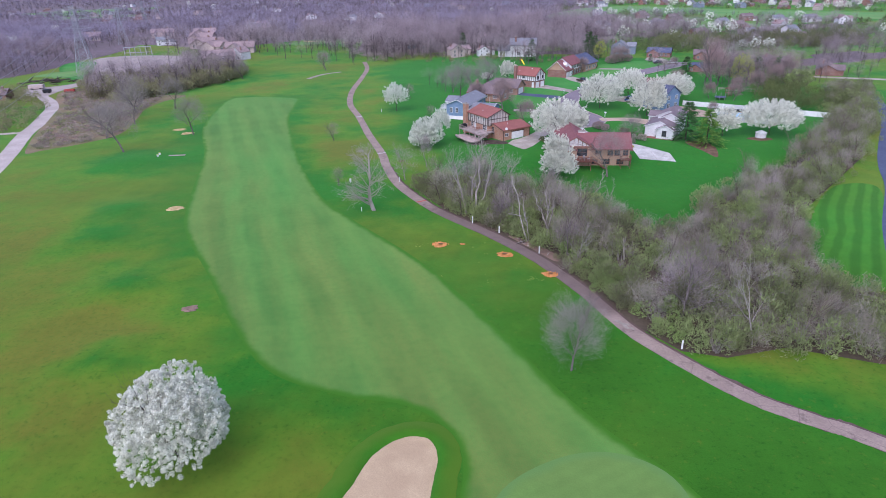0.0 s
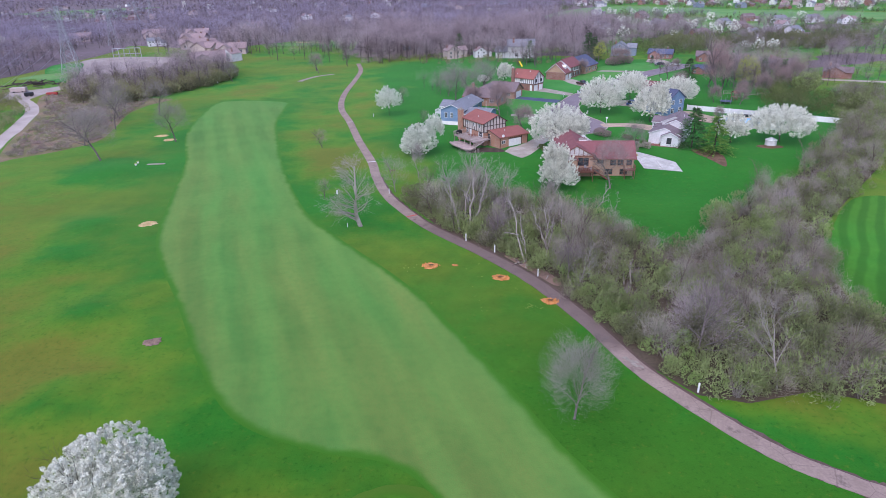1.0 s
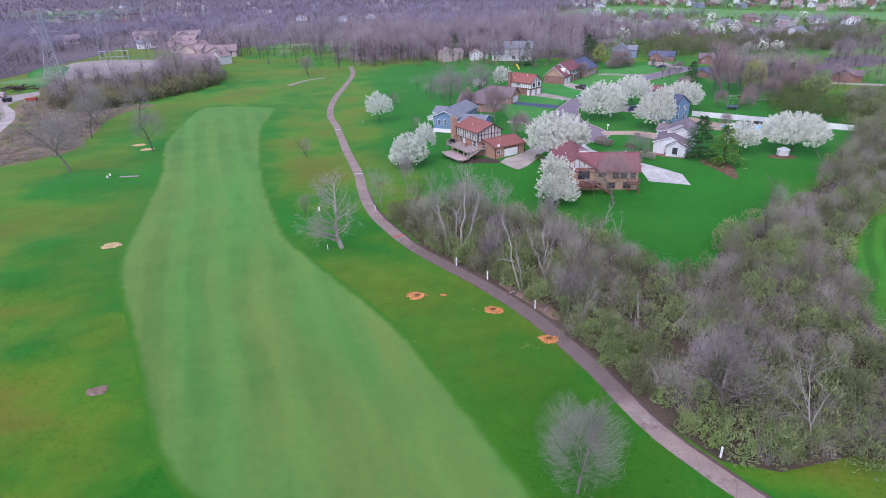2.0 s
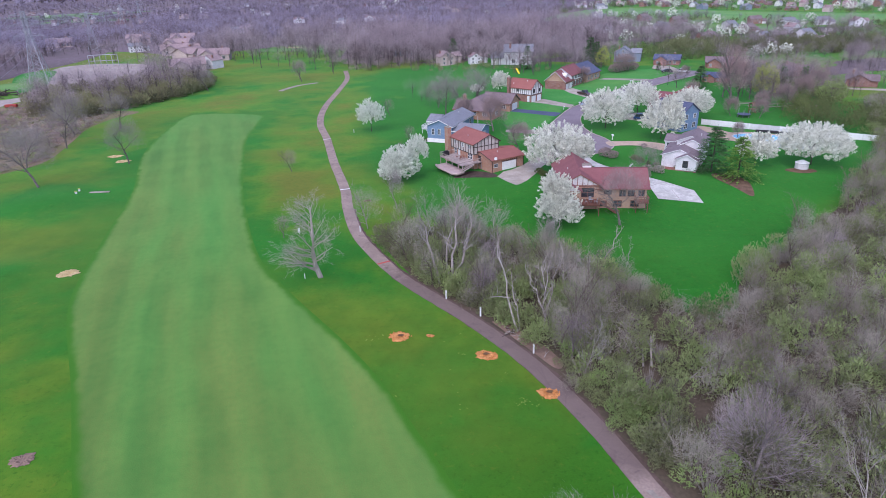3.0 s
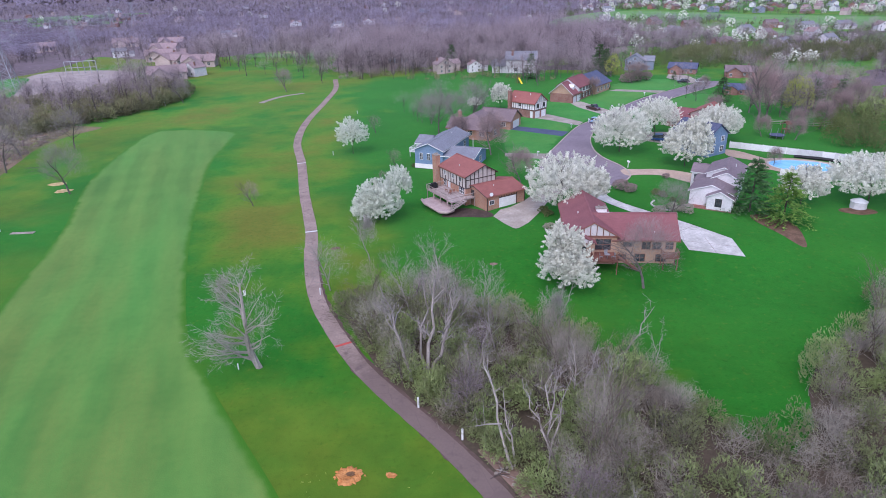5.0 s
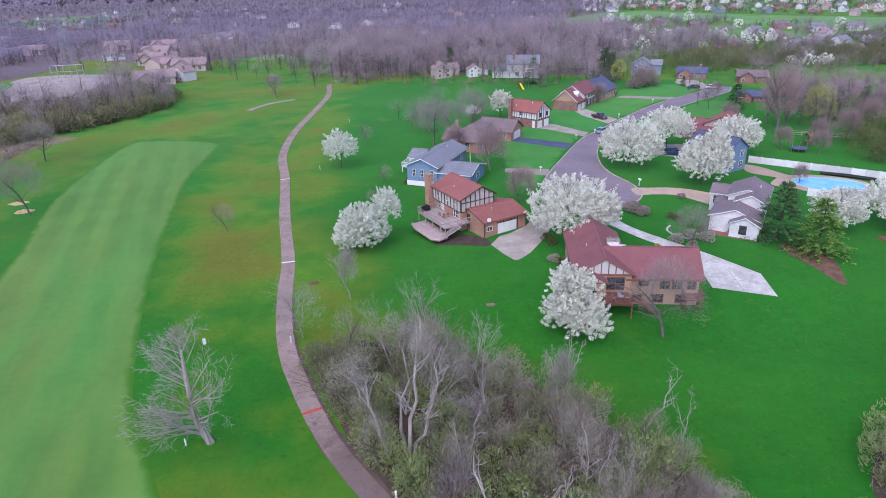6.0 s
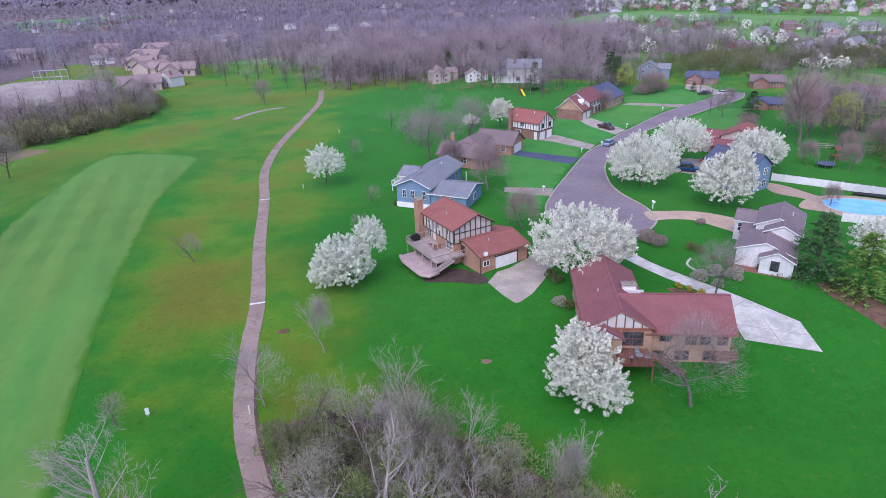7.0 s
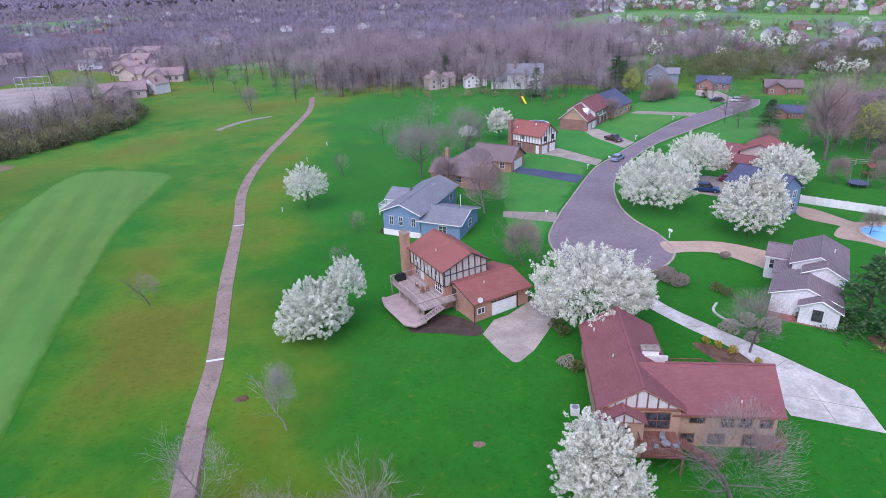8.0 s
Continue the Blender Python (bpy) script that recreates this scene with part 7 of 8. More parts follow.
def car(label, colour, long=4.6, high=1.45, wide=1.8, pickup=False):
    t = thing("car", label, "car", "parked cars")
    L, W = long / 2, wide / 2
    side = [(-L, 0.35), (-L, 0.85), (-L + 0.15, 0.92), (L - 1.25, 0.95), (L - 0.1, 0.78), (L, 0.6), (L, 0.35)]
    part("body", Geo().prism([(x, -W, z) for x, z in side], (0, 0, 0), (0, wide, 0)), paint("car_paint", colour), t)
    roof = [(-L + 0.25, 0.92), (-L + 0.85, high), (0.35, high), (1.15, 0.94)] if not pickup else [(-0.5, 0.92), (-0.4, high + 0.2), (0.75, high + 0.2), (1.4, 0.94)]
    part("cabin", Geo().prism([(x, -W + 0.16, z) for x, z in roof], (0, 0, 0), (0, wide - 0.32, 0)), M["pane"], t, "dark glass cabin")
    top = [(roof[1][0] + 0.05, high), (roof[2][0] - 0.05, high)] if not pickup else [(-0.35, high + 0.2), (0.7, high + 0.2)]
    part("roof", Geo().box(top[0][0], top[1][0], -W + 0.18, W - 0.18, top[0][1], top[0][1] + 0.05), paint("car_paint", colour), t)
    for x in (-L + 0.85, L - 0.85):
        for y in (-W + 0.05, W - 0.05):
            wheel = part("wheel", Geo().tube([(x, y - 0.1, 0.32), (x, y + 0.1, 0.32)], [0.32, 0.32], 12), M["rubber"], t)
            part("rim", Geo().tube([(x, y - 0.115, 0.32), (x, y + 0.115, 0.32)], [0.19, 0.19], 8), M["chrome"], wheel)
    for y in (-W + 0.3, W - 0.3):
        part("headlight", Geo().box(L - 0.06, L + 0.03, y - 0.18, y + 0.18, 0.6, 0.74), M["white_paint"], t)
        part("tail_light", Geo().box(-L - 0.03, -L + 0.05, y - 0.15, y + 0.15, 0.62, 0.8), M["red_paint"], t)
    return t


car("light blue sedan parked at the kerb", (0.30, 0.40, 0.55)).matrix_basis = spot(50.2, 234.2, 53, 1, 0.06)
car("dark maroon pickup truck parked in a driveway", (0.10, 0.04, 0.05), 5.4, 1.5, 1.95, True).matrix_basis = spot(53.4, 252.5, -60, 1, 0.07)
car("dark blue van parked on a driveway", (0.03, 0.07, 0.22), 5.0, 1.75, 1.95).matrix_basis = spot(62.3, 210.0, -20, 1, 0.07)
car("dark red car parked on a driveway", (0.25, 0.03, 0.05)).matrix_basis = spot(69.4, 215.6, -25, 1, 0.07)
car("dark blue car parked on a driveway", (0.04, 0.06, 0.15)).matrix_basis = spot(71.2, 211.4, -25, 1, 0.07)
car("white car parked at the street bend", (0.75, 0.78, 0.8)).matrix_basis = spot(105, 298.5, -15, 1, 0.07)
car("black car parked in a far driveway", (0.03, 0.03, 0.04)).matrix_basis = spot(98.5, 300, 170, 1, 0.07)

# markers on the course
post = thing("course_marker", "slim white marker post at the thicket edge", "marker post", "white marker posts")
part("post", Geo().tube([(0, 0, -0.1), (0, 0, 1.0)], [0.09, 0.09], 6), M["white_paint"], post)
part("cap", Geo().tube([(0, 0, 1.0), (0, 0, 1.1)], [0.11, 0.03], 6), M["white_paint"], post)
spread(post, [spot(4.4, 104.6, 0, 1.3), spot(9.1, 99.6, 0, 1.3), spot(15.2, 90.6, 0, 1.2), spot(29.2, 62, 0, 1.2), spot(-11.6, 130.4, 0, 1.1), spot(-24.3, 208.2), spot(-24.2, 224.8), spot(-28, 246), spot(-26, 262), spot(-104, 285, 0, 1.3), spot(-17.7, 112, 0, 0.8)])
sign = thing("tee_sign", "small white bent marker sign in the grass", "sign", at=spot(-22.8, 130.2, 30))
part("board", Geo().box(-0.2, 0.2, -0.03, 0.03, 0.25, 1.1), M["white_paint"], sign)
part("stake", Geo().beam((0, 0, -0.1), (0, 0, 0.3), 0.04), M["white_paint"], sign)
for x, y in ((-79.4, 157.6), (-79.0, 155.6)):
    b = thing("course_marker", "small pale yellow tee marker on the grass", "tee marker", "tee markers", spot(x, y, x * 20))
    part("block", Geo().box(-0.22, 0.22, -0.22, 0.22, 0, 0.5), M["white_paint"], b)
    part("cap", Geo().box(-0.24, 0.24, -0.24, 0.24, 0.5, 0.62), M["willow"], b, "yellow-green cap")
mat = thing("tee_mat", "flat pale grey mat lying on the tee grass", "mat", at=spot(-74.4, 156.9, 4))
part("mat", Geo().box(-2.2, 2.2, -0.5, 0.5, 0.0, 0.08), M["concrete"], mat)

# back-garden details
sheet("path_garden", smooth([(74.8, 200.2), (77.8, 198.4), (80.6, 192.6), (82.4, 190.2), (80.2, 188.2), (77.2, 190.8), (73.6, 194.6)], 5), M["tan_concrete"], 0.06, "worn tan walkway from the house to the pool", "path", cell=1.5)
tower = thing("play_tower", "small brown wooden play tower on the lawn", "play tower", at=spot(97.2, 215.4, 20))
for x in (-0.7, 0.7):
    for y in (-0.7, 0.7):
        part("post", Geo().beam((x, y, 0), (x, y, 2.6), 0.07), M["brown_timber"], tower)
part("platform", Geo().box(-0.8, 0.8, -0.8, 0.8, 1.2, 1.3), M["brown_timber"], tower)
for s in (-1, 1):
    part("roof_slope", Geo().prism([(-1.0, s * 1.0, 2.5), (1.0, s * 1.0, 2.5), (1.0, 0, 3.2), (-1.0, 0, 3.2)], (0, 0, 0), (0, 0, 0.08)), M["brown_timber"], tower)
part("ladder", Geo().beam((0.9, -0.25, 0), (0.75, -0.25, 1.3), 0.04).beam((0.9, 0.25, 0), (0.75, 0.25, 1.3), 0.04).beam((0.85, -0.25, 0.45), (0.85, 0.25, 0.45), 0.03).beam((0.8, -0.25, 0.9), (0.8, 0.25, 0.9), 0.03), M["brown_timber"], tower)
for k in range(6):
    a = k * math.tau / 6
    part("net_post", Geo().beam((1.75 * math.cos(a), 1.75 * math.sin(a), 0), (1.75 * math.cos(a), 1.75 * math.sin(a), 2.3), 0.04), M["steel"], tramp)
part("pad_ring", Geo().tube([(0, 0, 0.86), (0, 0, 0.9)], [1.95, 1.95], 24), M["roof_blue"], tramp, "blue padded rim")


# ---- power line and works yard ----
def pylon(high, label):
    t = thing("power_pylon", label, "pylon", "pylons of the power line")
    half = 4.2
    for sx in (-1, 1):
        for sy in (-1, 1):
            part("leg", Geo().tube([(sx * half, sy * half, -0.3), (sx * 1.1, sy * 1.1, high * 0.62), (sx * 0.8, sy * 0.8, high)], [0.16, 0.12, 0.09], 4), M["steel"], t)
    g = Geo()
    for k in range(9):
        z0, z1 = high * k / 9, high * (k + 1) / 9
        w = lambda z: half + (1.1 - half) * z / (high * 0.62) if z < high * 0.62 else 1.1 - 0.3 * (z / high - 0.62) / 0.38
        for s in (-1, 1):
            g.beam((-w(z0), s * w(z0), z0), (w(z1), s * w(z1), z1), 0.07).beam((w(z0), s * w(z0), z0), (-w(z1), s * w(z1), z1), 0.07)
            g.beam((s * w(z0), -w(z0), z0), (s * w(z1), w(z1), z1), 0.07).beam((s * w(z0), w(z0), z0), (s * w(z1), -w(z1), z1), 0.07)
    part("bracing", g, M["steel"], t, "diagonal steel bracing")
    for z, reach in ((high * 0.66, 6.5), (high * 0.8, 8.0), (high * 0.94, 6.0)):
        arm = Geo().beam((-reach, 0, z), (reach, 0, z), 0.1).beam((-reach, 0, z), (0, 0, z + 1.6), 0.07).beam((reach, 0, z), (0, 0, z + 1.6), 0.07)
        arm = part("cross_arm", arm, M["steel"], t)
        for s in (-1, 1):
            part("insulator", Geo().tube([(s * reach, 0, z), (s * reach, 0, z - 1.6)], [0.12, 0.12], 6), M["steel"], arm)
    return t


LINE = [(-104, -20), (-197, 331), (-252, 480), (-310, 640), (-370, 800)]
py = pylon(33.0, "grey steel lattice power pylon")
spread(py, [spot(x, y, 14, s) for (x, y), s in zip(LINE, (1, 1, 0.8, 0.8, 0.8))])
for (x0, y0), (x1, y1) in zip(LINE, LINE[1:]):
    for reach, z in ((6.5, 20.2), (8.0, 24.8), (6.0, 29.4)):
        for s in (-1, 1):
            c, d = math.cos(radians(14)) * reach * s, math.sin(radians(14)) * reach * s
            sag = 0.00014 * ((x1 - x0) ** 2 + (y1 - y0) ** 2)
            pts = [(x0 + c + (x1 - x0) * u, y0 + d + (y1 - y0) * u, z - 4 * sag * u * (1 - u)) for u in np.linspace(0, 1, 17)]
            tagged(part("power_cable", Geo().tube(pts, [0.045] * 17, 4), M["wire"]), "sagging grey power cable between pylons", "cable", "cables of the power line")


def heap(x, y, count, label, material, seed, length=5.0):
    r = random.Random(seed)
    t = thing("log_pile", label, "log pile", at=spot(x, y))
    for k in range(count):
        p, a, h = Vector((r.gauss(0, 6), r.gauss(0, 3.5), r.uniform(0.2, 1.6))), r.uniform(0, math.pi), r.gauss(0, 0.15)
        d = Vector((math.cos(a), math.sin(a), h)) * r.uniform(0.4, 0.6) * length
        part("log", Geo().tube([p - d, p + d], [r.uniform(0.15, 0.35), r.uniform(0.1, 0.2)], 6), M[material], t)


heap(-192, 294, 44, "dark pile of cut logs and branches in the works yard", "dark_bark", 5)
for x, y, w, d, h, m, n in ((-188.7, 275, 6, 3, 1.6, "siding_tan", "low tan container in the works yard"), (-177, 264, 3, 2, 1.2, "black", "dark trailer in the works yard"), (-167, 264, 4, 1.8, 1.0, "red_paint", "red trailer in the works yard")):
    t = thing("trailer", n, "trailer", "trailers in the works yard", spot(x, y, 15))
    part("body", Geo().box(-w / 2, w / 2, -d / 2, d / 2, 0.4, h + 0.4), M[m], t)
    for sx in (-1, 1):
        part("wheel", Geo().tube([(sx * w * 0.3, -d / 2, 0.35), (sx * w * 0.3, d / 2, 0.35)], [0.35, 0.35], 10), M["rubber"], t)
rack = thing("steel_rack", "grey steel frame structure in the gravel yard", "steel frame", at=spot(-196, 388, 10))
for k in range(6):
    part("post", Geo().beam((k * 3.2 - 8, 0, 0), (k * 3.2 - 8, 0, 6.5), 0.2), M["steel"], rack)
for z in (3.2, 6.4):
    part("beam", Geo().beam((-8, 0, z), (8, 0, z), 0.2), M["steel"], rack)


# ---- farther houses ----
def far_house(kind, wall, roof, label, trim="white_paint"):
    t = thing("house", label, "house", "houses of the suburb")
    if kind == 0:
        block(t, -6, 6, -4.2, 4.2, -0.5, 5.2, 7.8, "x", wall, roof, None, 0.4, gutters=False)
        block(t, 5.5, 11.5, -3.5, 3.5, -0.5, 2.8, 4.8, "x", wall, roof, None, 0.4, gutters=False)
        spots_ = ((-4, 3.3), (-1.3, 3.3), (1.3, 3.3), (4, 3.3), (-4, 0.8), (2.6, 0.8), (4.2, 0.8))
        y = -4.22
    elif kind == 1:
        block(t, -7, 7, -4.5, 4.5, -0.5, 2.9, 5.2, "x", wall, roof, None, 0.5, gutters=False)
        block(t, -6, 0.5, -7.5, 0, -0.5, 2.9, 4.9, "y", wall, roof, None, 0.5, gutters=False)
        spots_ = ((2, 0.9), (4.5, 0.9), (-4.5, 0.9))
        y = -4.52
    else:
        block(t, -5, 5, -4.5, 4.5, -0.5, 5.3, 8.3, "y", wall, roof, None, 0.4, gutters=False)
        block(t, 4.5, 10, -2, 5, -0.5, 5.0, 7.2, "x", wall, roof, None, 0.4, gutters=False)
        spots_ = ((-2.5, 3.4), (2.5, 3.4), (-2.5, 0.9), (2.2, 0.9), (0, 5.6))
        y = -4.52
    for x, z in spots_:
        window(t, x, (-7.52 if kind == 1 and x < 0.5 else y), z, 1.1, 1.3, 0, trim, joined=True)
    for x in (-2.0, 2.0):
        window(t, x, 4.22 if kind == 0 else 4.52, 0.9, 1.2, 1.3, 180, trim, joined=True)
    if kind == 0:
        garage_door(t, 8.5, -3.52, 0, 4.2, 2.1, 0)
    chimney(t, 3.5 if kind != 2 else -3.0, 2.0, 3, 8.6 if kind != 1 else 6.0, 0.8, 0.8, "red_brick")
    return t


mould = [far_house(0, "siding_white", "roof_grey", "white two-storey suburban house with a grey roof"), far_house(1, "red_brick", "roof_brown", "low brick suburban house with a brown roof"),
         far_house(2, "siding_tan", "roof_mauve", "tan two-storey suburban house with a mauve roof"), far_house(0, "red_brick", "roof_brown", "brick two-storey suburban house with a brown roof"),
         far_house(2, "siding_grey", "roof_grey", "grey-blue two-storey suburban house"), far_house(1, "red_brick", "roof_blue", "brick house with a blue-grey roof"),
         far_house(2, "siding_white", "roof_mauve", "white gabled suburban house with a mauve roof"),
         far_house(1, "siding_tan", "roof_mauve", "large pale house with a broad pinkish roof among bare trees")]
known = [[(254, 508, 10), (205, 493, 30), (188, 406, 40), (219, 418, 30), (38.5, 342, 172), (-18, 428, 30), (278, 506, 0), (-191, 602, 20), (180, 797, 10), (114, 496, 20), (-215, 466, 30)],
         [(126, 313, -20), (145, 286, 80), (167, 436, 15), (-190, 250, 10), (155, 259, 60), (211, 392, 20)],
         [(2, 354, 20), (17, 410, 0), (-172, 452, 30)],
         [(204, 462, 20), (241, 533, 0), (172, 593, 30), (186, 549, 10)],
         [(157, 498, 20), (90, 340, -20), (-24, 388, 0), (68, 415, 10)], [(107, 326, -25), (109.5, 275, -30)], [(-125, 368, 150), (17, 348, 10), (292, 487, 0), (230, 455, 30)], [(-135, 358, 25), (-137, 405, 10), (-247, 538, 20), (-208, 532, 10), (-192, 484, 0), (-158, 418, 70), (-176, 442, 20)]]
woodland_homes = {6: [(-161, 720, 35), (-83, 711, 20), (-249, 899, 10)], 2: [(-183, 617, 150), (-52, 724, 10), (-346, 873, 150)], 0: [(-108, 683, 170), (-504, 933, 35), (-20, 582, 170)], 7: [(-300, 519, 20)]}
for k, homes in woodland_homes.items():
    known[k] += homes
MEADOW = smooth([(91, 621), (124, 611), (146, 655), (178, 655), (210, 628), (237, 620), (236, 583), (269, 565), (302, 537), (380, 500), (420, 540), (354, 620), (315, 654), (280, 695), (250, 745), (220, 790), (190, 790), (157, 771), (109, 693)], 6)
BAND = np.array([(112, 356), (130, 350), (154, 347), (182, 341), (230, 352), (240, 385), (200, 384), (168, 388), (140, 392), (120, 386)])
GLADE = np.array([(60, 560), (110, 470), (230, 430), (350, 440), (400, 500), (302, 540), (236, 590), (124, 615), (91, 625)])
r = np.random.default_rng(17)
pads = [(x, y) for k in known for x, y, _ in k]
rows = []
for k in range(34):
    for j in (0, 1, 2):
        x, y = 210 + k * 12 + j * 20 + r.normal(0, 4), 840 - k * 11 + j * 26 + r.normal(0, 5)
        if k % 2 == j % 2:
            pads.append((x, y))
            rows.append((x, y, 40 + r.normal(0, 8), int(r.choice(7, p=(0.14, 0.17, 0.22, 0.22, 0.06, 0.05, 0.14)))))
while len(rows) < 190:
    y = r.uniform(400, 1250)
    x = r.uniform(110 + 0.1 * (y - 400), 0.8 * y + 80) if r.random() < 0.8 else r.uniform(-0.75 * y, 0.1 * y)
    if (x < 110 and y < 760) or (x > 0 and y < 640 and x < 330 and r.random() < 0.6) or inside(MEADOW, [x], [y])[0] or inside(GLADE, [x], [y])[0]:
        continue
    if min((x - a) ** 2 + (y - b) ** 2 for a, b in pads) > 24 ** 2:
        pads.append((x, y))
        rows.append((x, y, r.uniform(-40, 40) + r.choice((0, 90, 180)), int(r.choice(7, p=(0.16, 0.17, 0.2, 0.2, 0.08, 0.07, 0.12)))))
for k, t in enumerate(mould):
    spread(t, [spot(x, y, a, 1.25 if k == 7 else 1.15 if (k, y) == (0, 342) else 0.74 if y > 370 else 0.64 if (k, y) == (5, 275) else 0.62 if (k, y) == (6, 348) else 0.82) for x, y, a in known[k]] + [spot(x, y, a, 0.72) for x, y, a, j in rows if j == k])
pads = np.array(pads)

sheet("ground_meadow", MEADOW, M["meadow"], 0.09, "long bright green meadow before the far rows of houses", "meadow", cell=30.0)
for k, (cx, cy, rx, ry) in enumerate(((210, 500, 40, 16), (250, 560, 50, 14), (-500, 900, 60, 50), (-90, 455, 34, 16), (-203, 322, 12, 14), (-600, 1060, 90, 110), (201, 519, 26, 20), (232, 482, 22, 14), (156, 372, 18, 10), (169, 356, 16, 10), (187, 358, 14, 10))):
    a = np.linspace(0, math.tau, 24, endpoint=False)
    wob = 1 + 0.2 * np.sin(3 * a + k) + 0.1 * np.sin(5 * a + 2 * k)
    sheet("ground_meadow", np.column_stack([cx + rx * wob * np.cos(a), cy + ry * wob * np.sin(a)]), M["meadow"], 0.10 + 0.012 * k, "distant bright green meadow", "meadow", cell=30.0)

sheet("ground_forest", np.array([(-60, 392), (-14, 398), (30, 400), (84, 408), (112, 440), (150, 560), (190, 820), (300, 1500), (500, 3000), (600, 9000), (-8000, 9000), (-2200, 2600), (-1500, 1500), (-700, 760), (-420, 480), (-330, 420), (-230, 470), (-160, 430), (-112, 478), (-66, 470)]),
      M["forest_floor"], 0.07, "brown woodland floor under the distant trees", "woodland floor", cell=150.0)

# ---- woods and gardens in the distance ----
def far_tree(seed, height, radius, count, width, trunk=0.14):
    """A bare tree seen from afar: a trunk, limbs that part from it, and clumps of short twigs round their ends."""
    r = np.random.default_rng(seed)
    clumps = max(6, count // 11)
    d = r.normal(size=(clumps, 3))
    d /= np.linalg.norm(d, axis=1)[:, None]
    d[:, 2] = np.abs(d[:, 2]) * 1.2 - 0.3
    c = d * r.uniform(0.45, 0.82, clumps)[:, None] * (radius, radius, 0.44 * height) + (0, 0, 0.56 * height)
    k = r.integers(0, clumps, count)
    tip = c[k] + r.normal(0, 0.24 * radius, (count, 3)) + d[k] * 0.2 * radius
    way = d[k] * 0.5 + r.normal(0, 0.8, (count, 3)) + (0, 0, 0.3)
    way /= np.linalg.norm(way, axis=1)[:, None]
    root = tip - way * (radius * r.uniform(0.2, 0.55, count))[:, None]
    w = r.normal(size=(count, 3))
    w *= (width / np.linalg.norm(w, axis=1))[:, None]
    v = [np.stack([root - w, root + w, tip], 1).reshape(-1, 3)]
    fork = np.column_stack([np.zeros(clumps), np.zeros(clumps), np.minimum(height * r.uniform(0.18, 0.55, clumps), c[:, 2] * 0.8)])
    b = r.normal(size=(clumps, 3))
    b *= (1.8 * width / np.linalg.norm(b, axis=1))[:, None]
    v.append(np.stack([fork - b, fork + b, c + d * 0.25 * radius], 1).reshape(-1, 3))
    foot = [(trunk * math.cos(a), trunk * math.sin(a), -0.2) for a in (0, 2.1, 4.2)]
    top = (0.02 * height, 0.0, height * 0.82)
    v.append(np.array([foot[0], foot[1], top, foot[1], foot[2], top, foot[2], foot[0], top]))
    v = np.vstack(v)
    return v, np.arange(len(v)).reshape(-1, 3), clumps + 3


def free(p, gap=9.0):
    ok = np.ones(len(p), bool)
    for q in pads:
        ok &= np.hypot(p[:, 0] - q[0], p[:, 1] - q[1]) > gap
    return ok & ~inside(STREET, p[:, 0], p[:, 1])


bare = [far_tree(100 + k, 14, 4.9, 340, 0.036, 0.17) for k in range(5)]
middle = [far_tree(108 + k, 13, 5.2, 60, 0.1, 0.22) for k in range(5)]
faint = [far_tree(104 + k, 13, 5.6, 26, 0.24, 0.3) for k in range(4)]
r = np.random.default_rng(23)
p = np.column_stack([r.uniform(-1700, 700, 66000), r.uniform(360, 1750, 66000)])
p = np.vstack([p, np.column_stack([r.uniform(-520, 420, 9000), r.uniform(362, 620, 9000)])])
p = p[(np.abs(p[:, 0]) < 0.8 * p[:, 1] + 60)]
x, y = p[:, 0], p[:, 1]
wooded = ease((0.275 * y - 33 - x) / 40 + 0.5)
chance = wooded * np.where(waves(x, y, 70) > -0.6, 0.75, 0.15) * np.clip(900 / y, 0.45, 1.0)
chance += (1 - wooded) * np.where(waves(x, y, 40) > 0.0, 0.62, 0.26)
chance[(x > -118) & (x < -50) & (y < 475)] *= 0.1
chance[(x > -230) & (x < -135) & (y < 402)] = 0.0
chance[np.abs(x + 252 + 0.37 * (y - 480)) < 26] *= 0.55
chance[(x > -270) & (x < -112) & (y > 352) & (y < 580)] *= 0.3
chance[np.hypot(x + 600, (y - 1060) * 0.8) < 100] = 0.0
chance[(y < 385) & (x > -30)] *= 0.85
chance[(y < 345 + 0.9 * (x - 80)) & (x > 80)] *= 0.35
chance[inside(BAND, x, y) | ((x > 100) & (y < 345))] *= 0.4
chance[inside(GLADE, x, y)] *= 0.3
p = p[r.random(len(p)) < chance]
p = p[free(p)]
yard = p + 13 * p / np.linalg.norm(p, axis=1)[:, None]
p = p[free(p, 11) & (free(yard, 10) | (r.random(len(p)) < np.where(p[:, 0] < 60, 0.35, 0.25)))]
p = p[~inside(MEADOW, p[:, 0], p[:, 1])]
far = np.hypot(p[:, 0], p[:, 1])
grounds = p[:, 0] > 0.275 * p[:, 1] - 25
trunks = M["wood_trunk"]
grove("near_woods", "bare mauve-grey trees at the edge of the woodland", "woods", bare, p[(far < 500) & ~grounds], M["mauve_twig"], 24, 0.6, 1.4, trunks)
grove("far_woods", "bare distant woodland tinted purple-grey with haze", "woods", middle, p[(far >= 500) & (far < 900) & ~grounds], M["hazed_twig"], 27, 0.55, 1.0, trunks)
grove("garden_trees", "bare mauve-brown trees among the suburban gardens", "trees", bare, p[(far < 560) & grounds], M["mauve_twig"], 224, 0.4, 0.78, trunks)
grove("garden_trees", "small bare trees among distant houses", "trees", middle, p[(far >= 560) & (far < 900) & grounds], M["hazed_twig"], 227, 0.38, 0.72, trunks)
keep = r.random(len(p)) < np.where(far > 1150, 0.3, np.where(far > 900, 0.65, 1.0))
p, far = p[keep], far[keep]
